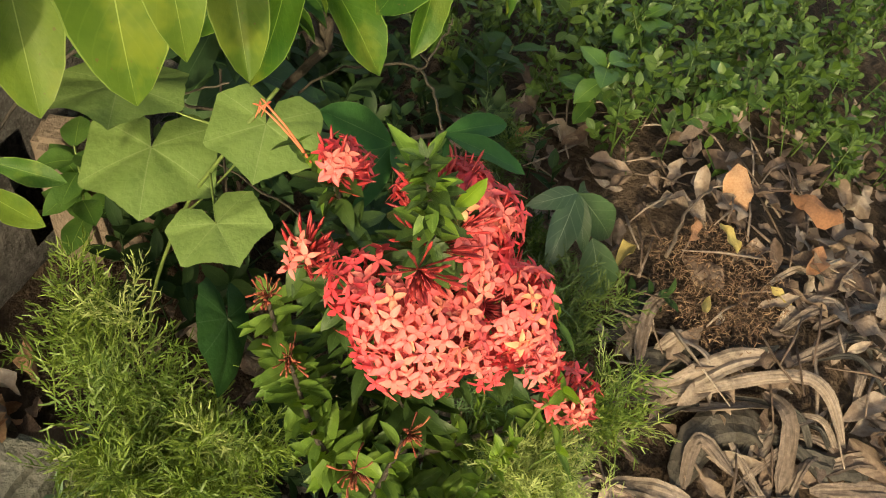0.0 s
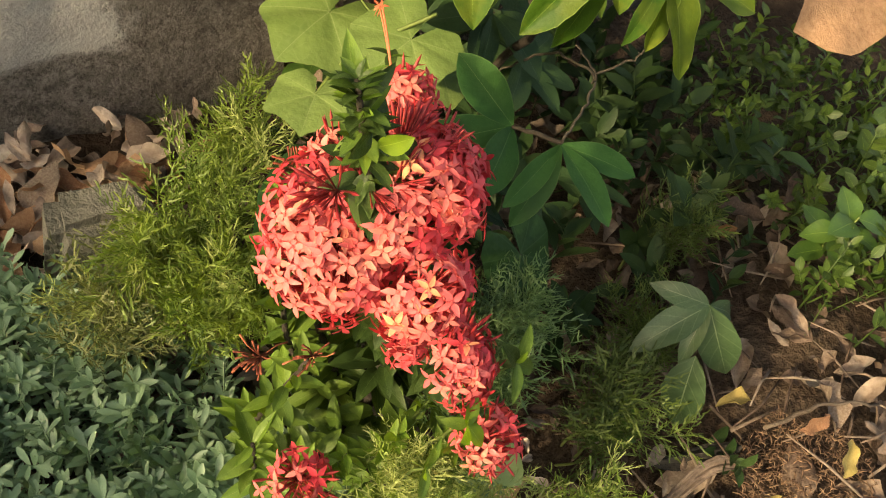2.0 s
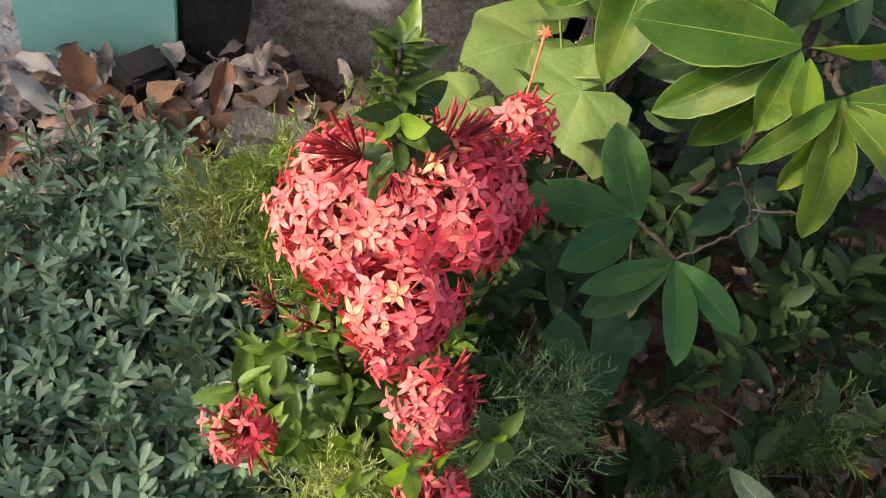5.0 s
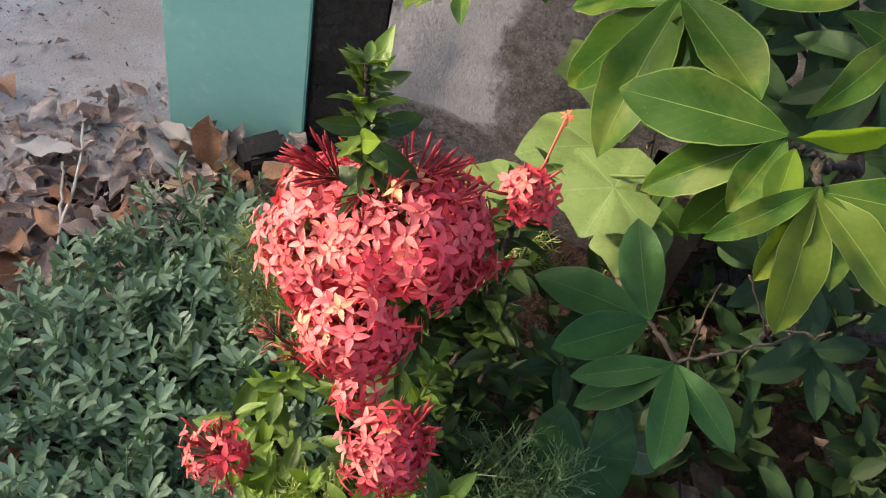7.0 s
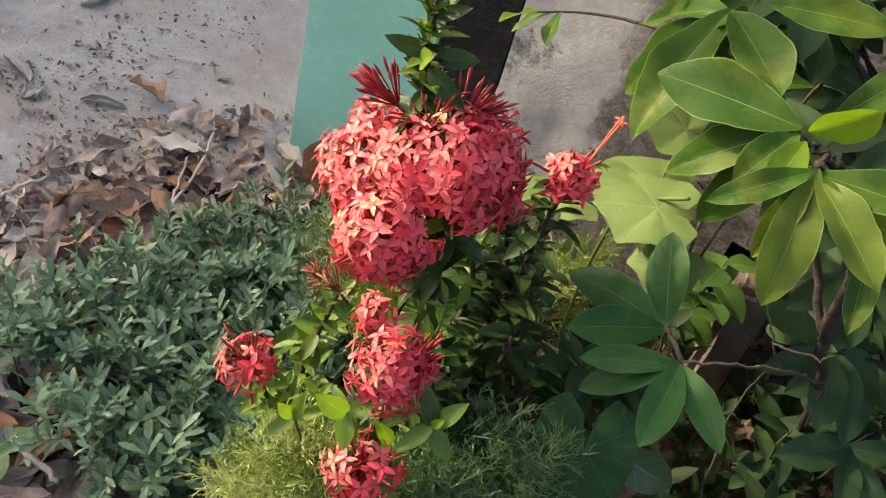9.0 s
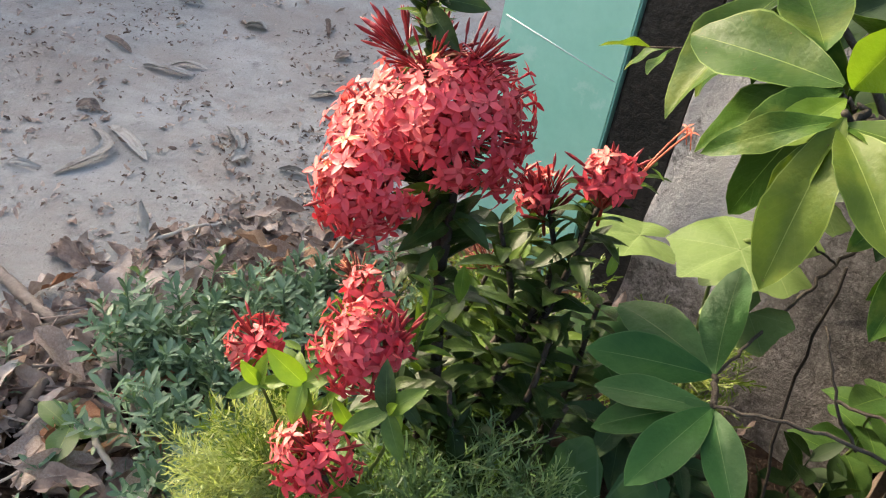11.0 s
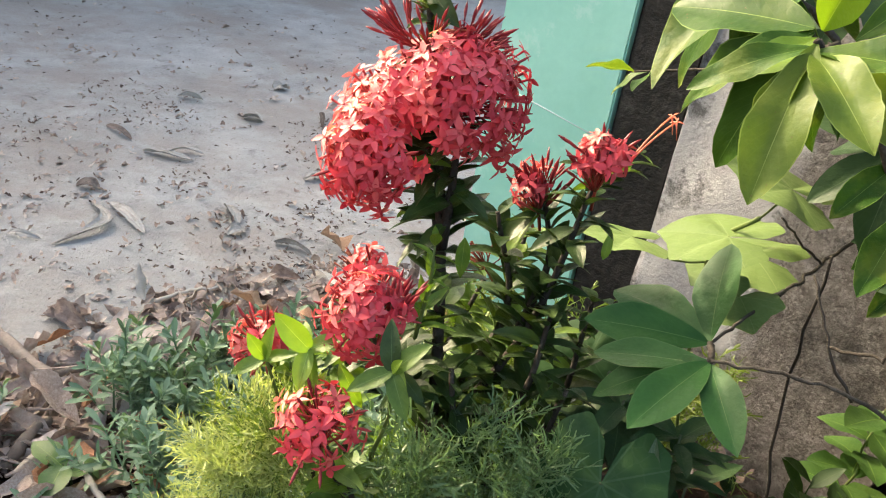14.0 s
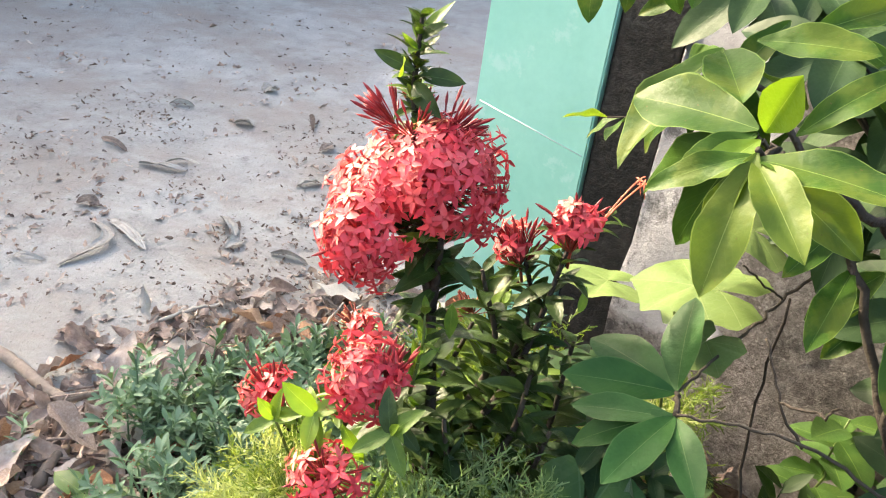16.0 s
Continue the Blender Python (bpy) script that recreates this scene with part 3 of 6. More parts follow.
def road_sheet():
    """The concrete lane, with a broken edge towards the bed."""
    rnd = random.Random(3)
    verts, faces = [], []
    rows = 240
    for i in range(rows + 1):
        x = -4.5 + 11.0 * i / rows
        y0 = edge_of_bed(x) + rnd.uniform(-0.012, 0.012)
        start = Vector((x, y0, 0))
        wide = 2.95 - start.dot(ACROSS)
        for k in range(13):
            t = (k / 12) ** 1.5
            p = start + ACROSS * wide * t
            z = 0.003 * noise.noise(Vector((p.x * 3, p.y * 3, 0))) - (0.012 if k == 0 else 0)
            verts.append((p.x, p.y, z))
    for i in range(rows):
        for k in range(12):
            a = i * 13 + k
            faces.append((a, a + 13, a + 14, a + 1))
    single("road", mesh_of("road", (np.array(verts), faces, None), ROAD), "worn grey concrete lane with grit and stains", "road", kind="structure")


ground_sheet()
road_sheet()

# beyond the lane: an added unseen wall closes the place and shades the ground
far = single("wall_far", mesh_of("wall_far", block_template((14, 0.16, 2.2), 0.01), DARKWALL, False), "plain dark wall added beyond the lane to shade the ground", "wall", kind="structure",
             m=Matrix.Translation(Vector((-0.6, 0.3, 0)) + ACROSS * 3.35 + LANE * 1.2) @ Matrix.Rotation(math.atan2(LANE.y, LANE.x), 4, "Z"))

# ---- wall, pillar and painted slab ----
WALL_DIR = Vector((0.68, -0.735, 0)).normalized()


def plaster_wall():
    """A thick plastered wall with a broken coat, its near end crumbled."""
    n, h = 46, 34
    long, tall, thick = 2.2, 1.5, 0.14
    normal = Vector((-WALL_DIR.y, WALL_DIR.x, 0)) * -1
    if normal.x > 0:
        normal = -normal
    start = Vector((0.762, 0.487, -0.05))
    verts, faces = [], []
    for side in (0, 1):
        for j in range(h + 1):
            for i in range(n + 1):
                s, z = long * (i / n) ** 1.2, tall * j / h
                p = start + WALL_DIR * s + Vector((0, 0, z))
                if i == 0:
                    p += WALL_DIR * (0.03 * noise.noise(Vector((0, 0, z * 6))) + 0.03 * z)
                coat = 0.006 if noise.noise(Vector((s * 5, z * 5, 2))) > 0.05 else 0.0
                d = coat + 0.004 * noise.noise(Vector((s * 30, z * 30, 5)))
                p += normal * (d if side == 0 else -thick)
                verts.append(tuple(p))
    m = (h + 1) * (n + 1)
    for j in range(h):
        for i in range(n):
            a = j * (n + 1) + i
            if 0.49 < long * ((i + 0.5) / n) ** 1.2 < 0.55 and 0.12 < tall * (j + 0.5) / h < 0.32 + 0.02 * (i % 2):
                continue
            faces.append((a, a + 1, a + n + 2, a + n + 1))
            faces.append((m + a + 1, m + a, m + a + n + 1, m + a + n + 2))
        faces.append((j * (n + 1), (j + 1) * (n + 1), m + (j + 1) * (n + 1), m + j * (n + 1)))
    for i in range(n):
        a = h * (n + 1) + i
        faces.append((a, a + 1, m + a + 1, m + a))
    single("wall_plaster", mesh_of("wall_plaster", (np.array(verts), faces, None), PLASTER), "old grey plastered wall with flaking coat and dark stains", "wall", kind="structure")


plaster_wall()
SLAB_L, SLAB_R = Vector((0.475, 0.706, 0)), Vector((0.674, 0.553, 0))
slab_way = (SLAB_R - SLAB_L).normalized()
slab_turn = math.atan2(slab_way.y, slab_way.x)
slab_face = Vector((slab_way.y, -slab_way.x, 0))
mid = SLAB_R + slab_way * 0.066 - slab_face * 0.105
single("pillar", mesh_of("pillar", block_template((0.128, 0.2, 1.6), 0.008, 2, 0.004), DARKWALL, False), "dark concrete pillar beside the painted slab", "pillar",
       m=Matrix.Translation((mid.x, mid.y, -0.03)) @ Matrix.Rotation(slab_turn, 4, "Z"))
mid = (SLAB_L + SLAB_R) / 2 - slab_face * 0.025
slab = thing("painted_slab", (mid.x, mid.y, 0), "upright sea-green painted concrete slab at the edge of the lane", "slab")
child("panel", mesh_of("panel", block_template(((SLAB_R - SLAB_L).length, 0.05, 1.35), 0.003, 4, 0.0008), PAINT, False), slab,
      Matrix.Translation((mid.x, mid.y, -0.01)) @ Matrix.Rotation(slab_turn, 4, "Z"))
sa, sb = Vector((0.484, 0.699, 0.487)), Vector((0.669, 0.558, 0.461))
nrm = slab_face * 0.0006
child("scratch", mesh_of("scratch", tube_template([sa + nrm, sa.lerp(sb, 0.4) + nrm, sb + nrm], [0.0010, 0.0015, 0.0009], 5), SCRATCH), slab, None, "thin white scratch across the paint")

# ---- flowers ----
def petal_faces(n, length, wide, cup, seed):
    """A floret seen from above: n pointed petals round a narrow throat, on a long thin tube."""
    rnd = random.Random(seed)
    pieces = []
    for k in range(n):
        t = leaf_template("petal", wide * rnd.uniform(0.9, 1.1), 6, 0.30, cup * rnd.uniform(0.3, 1.5), 0.0, rnd.uniform(-0.2, 0.2), cols=1)
        turn = Matrix.Rotation(2 * math.pi * k / n + rnd.uniform(-0.13, 0.13), 4, "Z")
        tilt = Matrix.Rotation(rnd.uniform(-0.08, 0.34), 4, "X")
        pieces.append((t, turn @ Matrix.Translation((0, 0.03 * length, 0)) @ tilt @ Matrix.Scale(length * rnd.uniform(0.92, 1.06), 4)))
    v, f, u = tube_template([(0, 0, -0.026), (0, 0, -0.012), (0, 0, 0.0008)], [0.0007, 0.0008, 0.0013], 5)
    u = np.full((len(v), 2), 0.05)
    pieces.append(((v, f, u), Matrix.Identity(4)))
    return joined(pieces)


FLORETS = [mesh_of("floret", petal_faces(4 if k < 5 else 5, 0.0122, 0.50, 0.14, 50 + k), PETAL) for k in range(6)]
SUNSIDE_FLORETS = [mesh_of("sunside_floret", petal_faces(4, 0.0119, 0.50, 0.16, 80 + k), SUNSIDE_PETAL) for k in range(3)]
WITHERED = mesh_of("withered_floret", petal_faces(4, 0.0095, 0.34, 0.5, 91), ORANGE)


def bud_template(seed):
    rnd = random.Random(seed)
    c = rnd.uniform(-0.12, 0.12)
    pts = [(c * t * t * 0.03, 0, 0.034 * t) for t in (0, 0.3, 0.62, 0.72, 0.86, 1.0)]
    return tube_template(pts, [0.0005, 0.0006, 0.0007, 0.0013, 0.0012, 0.0002], 6)


BUDS = [mesh_of("bud", bud_template(k), BUD) for k in range(4)]
SPENTS = [mesh_of("calyx", tube_template([(0, 0, 0), (0.002, 0, 0.012), (0.001, 0.002, 0.022)], [0.0007, 0.0006, 0.0011], 5), SPENT) for k in range(2)]


def stand(at, way, spin=0.0, size=1.0):
    return Matrix.Translation(at) @ Vector(way).to_track_quat("Z", "Y").to_matrix().to_4x4() @ Matrix.Rotation(spin, 4, "Z") @ Matrix.Scale(size, 4)


# florets that face this way get the paler petals with painted sunlight
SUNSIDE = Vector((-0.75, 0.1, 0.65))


def flower_head(parent, centre, axis, radius, count, reach, seed, label, flat=1.0, buds=0, size=1.0):
    """A domed cluster: a spray of stalks with each floret on it, and some closed buds."""
    rnd = random.Random(seed)
    c, a = Vector(centre), Vector(axis).normalized()
    turn = a.to_track_quat("Z", "Y")
    root = c - a * radius * 0.55
    spots, stalks = [], []
    for k in range(count + buds):
        f = (k + 0.5) / (count + buds)
        th = math.acos(1 - f * (1 - math.cos(radians(reach)))) + rnd.gauss(0, 0.05)
        ph = k * 2.399963 + rnd.gauss(0, 0.12)
        d = turn @ Vector((math.sin(th) * math.cos(ph), math.sin(th) * math.sin(ph), math.cos(th)))
        lump = 0.30 * noise.noise(d * 1.9 + Vector((seed, 0, 0))) + 0.14 * noise.noise(d * 4.5 + Vector((0, seed, 0)))
        r = radius * (1.02 + lump + rnd.gauss(0.0, 0.075)) * (1 - (1 - flat) * abs(d.dot(a)))
        spots.append((c + d * r, d))
    for p, d in spots[::2]:
        q = p - d * 0.022
        stalks.append((tube_template([root, root.lerp(q, 0.5) + Vector((0, 0, -0.002)), q], [0.0013, 0.0009, 0.0006], 4), Matrix.Identity(4)))
    head = child("flower_head", mesh_of("stalks", joined(stalks), BUD), parent, None, label)
    bud_from = set(rnd.sample(range(count + buds), buds)) if buds else set()
    for k, (p, d) in enumerate(spots):
        w = (d + Vector((rnd.gauss(0, 0.2), rnd.gauss(0, 0.2), rnd.gauss(0, 0.2) + 0.06))).normalized()
        if k in bud_from:
            child("bud", rnd.choice(BUDS), head, stand(p - d * 0.024, (w + d).normalized(), rnd.uniform(0, 6.28), rnd.uniform(0.9, 1.2)))
        else:
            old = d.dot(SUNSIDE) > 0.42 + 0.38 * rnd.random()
            child("floret", rnd.choice(SUNSIDE_FLORETS) if old else FLORETS[min(5, int(rnd.random() * 5.15))], head, stand(p, w, rnd.uniform(0, 6.28), size * rnd.uniform(0.88, 1.1)))
    return head


def bud_spray(parent, at, way, count, spread, seed, length=1.0, meshes=None, name="bud_spray", label="spray of closed crimson buds"):
    """Closed buds that fan out from one point."""
    rnd = random.Random(seed)
    at, w = Vector(at), Vector(way).normalized()
    core = child(name, mesh_of("spray_stalk", tube_template([at - w * 0.02, at, at + w * 0.006], [0.0016, 0.0018, 0.001], 6), BUD if meshes is None else SPENT), parent, None, label)
    for k in range(count):
        d = (w + spread * Vector((rnd.gauss(0, 1), rnd.gauss(0, 1), rnd.gauss(0, 0.6)))).normalized()
        child("bud" if meshes is None else "calyx", rnd.choice(meshes or BUDS), core, stand(at + d * rnd.uniform(0.0, 0.008), d, rnd.uniform(0, 6.28), length * rnd.uniform(0.8, 1.25)))


# ---- leaves ----
IX = [mesh_of("ixora_leaf", leaf_template("elliptic", r, 7, 0.3, c, 0.05, tw, seed=k), IXLEAF) for k, (r, c, tw) in enumerate(((0.38, 0.18, 0.1), (0.42, 0.3, -0.15), (0.35, 0.05, 0.2), (0.40, 0.4, 0.05)))]
IXM = [mesh_of("ixora_leaf_mid", leaf_template("elliptic", r, 7, 0.3, c, 0.05, tw, seed=k), IXMID) for k, (r, c, tw) in enumerate(((0.40, 0.18, 0.1), (0.43, 0.3, -0.15), (0.37, 0.05, 0.2)))]
IXL = mesh_of("ixora_leaf_lime", leaf_template("elliptic", 0.5, 7, 0.3, 0.15, 0.04, 0.1, seed=4), LIME)
IXY = [mesh_of("ixora_leaf_young", leaf_template("lance", r, 7, 0.4, c, 0.04, 0.1, seed=k), IXYOUNG) for k, (r, c) in enumerate(((0.36, 0.08), (0.32, 0.2)))]
BIG = [mesh_of("broad_leaf", leaf_template("pointed", r, 14, f, c, w, tw, 0.035, k, 3), BIGLEAF) for k, (r, f, c, w, tw) in enumerate(((0.38, 0.3, 0.14, 0.16, 0.10), (0.40, 0.45, 0.26, 0.18, -0.2), (0.34, 0.2, 0.34, 0.2, 0.22), (0.38, 0.5, 0.08, 0.14, -0.06)))]
BRIGHTBIG = [mesh_of("bright_broad_leaf", leaf_template("pointed", r, 14, f, c, w, tw, 0.035, k, 3), BRIGHTLEAF) for k, (r, f, c, w, tw) in enumerate(((0.38, 0.3, 0.14, 0.16, 0.10), (0.40, 0.45, 0.26, 0.18, -0.2), (0.34, 0.2, 0.34, 0.2, 0.22), (0.38, 0.5, 0.08, 0.14, -0.06)))]
LIMES = [mesh_of("lime_leaf", leaf_template("obovate", 0.62, 8, 0.2, 0.1, 0.06, 0.1, 0.02, 3, 3), LIME)]
PALELEAVES = [mesh_of("pale_leaf", leaf_template("pointed", 0.55, 10, 0.25, 0.15, 0.1, 0.1, 0.02, 6, 3), PALEGREEN)]
VINE = [mesh_of("vine_leaf", polar_template([0, 32, 58, 88, 116, 150, 168], [1.0, 0.82, 0.97, 0.80, 0.90, 0.74, 0.45], 5, c, w, k, 4), VINELEAF) for k, (c, w) in enumerate(((0.15, 0.04), (0.3, 0.06)))]
HEART = [mesh_of("heart_leaf", polar_template([0, 20, 50, 90, 130, 155, 168], [1.0, 0.78, 0.62, 0.54, 0.62, 0.60, 0.34], 5, c, 0.05, k, 4), HEARTLEAF) for k, c in enumerate((0.35, 0.5))]
VEIN = [mesh_of("veined_leaf", leaf_template("elliptic", 0.5, 9, 0.2, 0.35, 0.08, 0.1, 0.03, 5, 3), VEINED)]
MIDBIG = [mesh_of("mid_broad_leaf", leaf_template("pointed", r, 12, f, c, 0.07, tw, 0.02, k, 3), MIDLEAF) for k, (r, f, c, tw) in enumerate(((0.44, 0.22, 0.15, 0.05), (0.40, 0.28, 0.25, -0.1)))]
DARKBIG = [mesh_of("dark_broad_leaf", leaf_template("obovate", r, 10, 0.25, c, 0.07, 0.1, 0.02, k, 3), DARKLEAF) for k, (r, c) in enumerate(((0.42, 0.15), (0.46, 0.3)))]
DARKS = [mesh_of("dark_leaf", leaf_template("elliptic", r, 8, 0.3, c, 0.08, 0.1, 0.02, k), DARKLEAF) for k, (r, c) in enumerate(((0.36, 0.2), (0.42, 0.35), (0.33, 0.1)))]
WEEDS = [mesh_of("weed_leaf", leaf_template("elliptic", r, 7, 0.25, c, 0.1, 0.1, 0.03, k), WEEDBIG) for k, (r, c) in enumerate(((0.58, 0.15), (0.66, 0.3)))]


def leaf(parent, meshes, base, way, up, length, wide=1.0, rnd=random, name="leaf", label=""):
    return child(name, rnd.choice(meshes), parent, aim(base, way, up, length, wide), label)


def leaf_between(parent, mesh, base, tip, up=(0, 0, 1), wide=1.0, label="", name="leaf"):
    b, t = Vector(base), Vector(tip)
    return child(name, mesh, parent, aim(b, t - b, up, (t - b).length * 1.03, wide), label)


def leafy(parent, pts, rnd, gap=0.014, size=(0.03, 0.048), first=0.0, meshes=None, young=0.0, splay=0.9, up_lift=0.35):
    """Pairs of leaves along a shoot, each pair turned from the last."""
    meshes = meshes or IX
    run, turn = 0.0, rnd.uniform(0, 3)
    total = sum((pts[i + 1] - pts[i]).length for i in range(len(pts) - 1))
    nxt = first
    for i in range(len(pts) - 1):
        seg = pts[i + 1] - pts[i]
        ln = seg.length
        while nxt <= run + ln:
            p = pts[i] + seg * ((nxt - run) / max(ln, 1e-6))
            w = seg.normalized()
            a = w.orthogonal().normalized()
            b = w.cross(a)
            for s in (0, math.pi):
                q = turn + s + rnd.gauss(0, 0.45)
                out = math.cos(q) * a + math.sin(q) * b
                d = (out * splay + w * (0.5 + rnd.gauss(0, 0.35)) + Vector((rnd.gauss(0, 0.16), rnd.gauss(0, 0.16), up_lift * 0.3 + rnd.gauss(0, 0.22)))).normalized()
                late = nxt / max(total, 1e-6)
                m = IXY if rnd.random() < young * late else meshes
                leaf(parent, m, p, d, w + Vector((rnd.gauss(0, 0.3), rnd.gauss(0, 0.3), 0.6)), rnd.uniform(*size) * (1.0 - 0.25 * late) * rnd.uniform(0.75, 1.12), rnd.uniform(0.8, 1.15), rnd)
            turn += 1.57 + rnd.gauss(0, 0.25)
            nxt += gap * rnd.uniform(0.6, 1.5)
        run += ln


# ---- the flowering shrub ----
def ixora():
    rnd = random.Random(11)
    ix = thing("ixora_shrub", (0.45, -0.2, 0.05), "ixora shrub with coral-red flower clusters and glossy dark leaves", "shrub")
    main = spline([(0.455, -0.185, 0.03), (0.45, -0.21, 0.25), (0.447, -0.222, 0.44), (0.43, -0.21, 0.6), (0.402, -0.182, 0.74), (0.389, -0.172, 0.80), (0.388, -0.160, 0.862)], 6)
    child("stem", mesh_of("stem", tube_template(main, list(np.linspace(0.008, 0.002, len(main))), 8), DARKBARK), ix)
    leafy(ix, main[9:-7], rnd, 0.009, (0.042, 0.068), 0.0, None, 0.0, 1.0, -0.3)
    top = main[-9:]
    leafy(ix, top, rnd, 0.0050, (0.020, 0.031), 0.0, None, 0.22, 0.8, 0.35)
    leafy(ix, main[-13:], rnd, 0.006, (0.024, 0.036), 0.0, IXM, 0.2, 1.0, 0.2)
    leafy(ix, top[4:], rnd, 0.0085, (0.022, 0.032), 0.0, None, 0.6, 0.8, 0.4)
    for k, (b, t, w) in enumerate((((0.390, -0.160, 0.842), (0.411, -0.145, 0.876), 1.0), ((0.390, -0.164, 0.845), (0.403, -0.181, 0.866), 0.9), ((0.379, -0.182, 0.818), (0.376, -0.203, 0.837), 1.15), ((0.388, -0.175, 0.82), (0.352, -0.172, 0.832), 1.0), ((0.388, -0.178, 0.81), (0.405, -0.212, 0.80), 1.1), ((0.392, -0.172, 0.815), (0.43, -0.178, 0.82), 1.0))):
        leaf_between(ix, (IXY[0], IX[1], IXL, IX[2], IX[3], IX[1])[k], b, t, (-0.6, -0.5, 0.5), w)
    heads = (
        ((0.420, -0.210, 0.735), (0.42, -0.52, 0.65), 0.049, 150, 84, 21, 1.0, 24),
        ((0.384, -0.166, 0.683), (-0.86, -0.12, 0.36), 0.053, 165, 76, 22, 1.0, 2),
        ((0.365, -0.236, 0.689), (-0.50, -0.82, -0.02), 0.037, 108, 98, 23, 1.0, 3),
        ((0.392, -0.200, 0.728), (-0.35, -0.75, 0.55), 0.036, 40, 58, 36, 1.0, 4),
        ((0.383, -0.285, 0.574), (-0.22, -0.58, 0.60), 0.038, 70, 78, 24, 0.72, 12),
        ((0.281, -0.185, 0.458), (-0.5, -0.3, 0.8), 0.029, 26, 74, 25, 1.0, 18),
        ((0.359, -0.334, 0.498), (-0.2, -0.6, 0.7), 0.031, 38, 104, 26, 1.0, 20),
        ((0.553, -0.164, 0.684), (-0.2, -0.4, 0.95), 0.030, 28, 58, 27, 0.85, 14),
        ((0.514, -0.122, 0.636), (-0.5, -0.2, 0.8), 0.025, 12, 62, 28, 1.0, 14),
        ((0.412, -0.140, 0.700), (0.05, 0.8, 0.5), 0.030, 34, 95, 29, 1.0, 3),
        ((0.376, -0.238, 0.588), (-0.7, -0.3, 0.5), 0.018, 15, 80, 30, 1.0, 2),
        ((0.378, -0.138, 0.715), (-0.5, 0.6, 0.5), 0.028, 26, 80, 38, 1.0, 0),
    )
    for c, a, r, n, reach, seed, flat, buds in heads:
        flower_head(ix, c, a, r, n, reach, seed, "domed cluster of coral-red four-petalled florets", flat, buds)
    # side branches that carry the clusters
    stems = (
        ((0.43, -0.21, 0.60), (0.43, -0.215, 0.66), (0.428, -0.214, 0.712)),
        ((0.43, -0.21, 0.60), (0.415, -0.18, 0.635), (0.395, -0.168, 0.668)),
        ((0.447, -0.222, 0.46), (0.41, -0.262, 0.51), (0.380, -0.280, 0.560)),
        ((0.45, -0.21, 0.25), (0.33, -0.18, 0.35), (0.284, -0.183, 0.445)),
        ((0.45, -0.21, 0.28), (0.39, -0.31, 0.40), (0.362, -0.330, 0.480)),
        ((0.447, -0.222, 0.40), (0.52, -0.19, 0.53), (0.553, -0.163, 0.676)),
        ((0.51, -0.192, 0.52), (0.53, -0.15, 0.58), (0.516, -0.122, 0.630)),
        ((0.452, -0.2, 0.15), (0.36, -0.11, 0.3), (0.36, -0.16, 0.53)),
        ((0.45, -0.21, 0.22), (0.50, -0.11, 0.42), (0.511, -0.086, 0.58)),
        ((0.45, -0.21, 0.22), (0.44, -0.12, 0.38), (0.479, -0.094, 0.52)),
        ((0.45, -0.21, 0.20), (0.41, -0.30, 0.33), (0.385, -0.325, 0.44)),
        ((0.45, -0.21, 0.18), (0.33, -0.14, 0.28), (0.31, -0.13, 0.42)),
        ((0.45, -0.21, 0.22), (0.53, -0.24, 0.36), (0.56, -0.235, 0.50)),
        ((0.45, -0.21, 0.22), (0.36, -0.24, 0.32), (0.315, -0.265, 0.415)),
        ((0.45, -0.21, 0.24), (0.50, -0.28, 0.36), (0.50, -0.30, 0.46)),
    )
    stems += (
        ((0.44, -0.21, 0.42), (0.50, -0.16, 0.52), (0.475, -0.15, 0.62)),
        ((0.45, -0.21, 0.36), (0.52, -0.22, 0.46), (0.535, -0.21, 0.56)),
        ((0.45, -0.21, 0.30), (0.47, -0.26, 0.42), (0.455, -0.262, 0.52)),
        ((0.45, -0.21, 0.26), (0.56, -0.17, 0.40), (0.58, -0.15, 0.55)),
    )
    for k, pts in enumerate(stems):
        p = spline(pts, 6)
        child("branch", mesh_of("branch", tube_template(p, list(np.linspace(0.005, 0.0022, len(p))), 6), DARKBARK), ix)
        low = k in (3, 4, 7, 10, 11, 13)
        leafy(ix, p, rnd, 0.012 if low else 0.0075 if k in (5, 6, 8, 9, 15, 18) else 0.0105, (0.038, 0.060), 0.03, IXM if low or k in (8, 9) else None, 0.7 if low else 0.06, 0.95, 0.2)
    # crimson sprays under the leafy top
    bud_spray(ix, (0.378, -0.160, 0.760), (-0.85, 0.3, 0.6), 30, 0.36, 31, 1.05)
    bud_spray(ix, (0.420, -0.190, 0.770), (0.65, -0.25, 0.75), 30, 0.42, 32, 1.0)
    bud_spray(ix, (0.395, -0.195, 0.765), (-0.05, -0.55, 0.85), 16, 0.42, 39, 0.85)
    bud_spray(ix, (0.395, -0.17, 0.768), (0.2, 0.3, 0.9), 12, 0.4, 40, 0.9)
    bud_spray(ix, (0.388, -0.18, 0.762), (-0.6, -0.5, 0.45), 10, 0.35, 33, 0.8)
    bud_spray(ix, (0.430, -0.215, 0.770), (0.5, -0.6, 0.75), 10, 0.35, 34, 0.8)
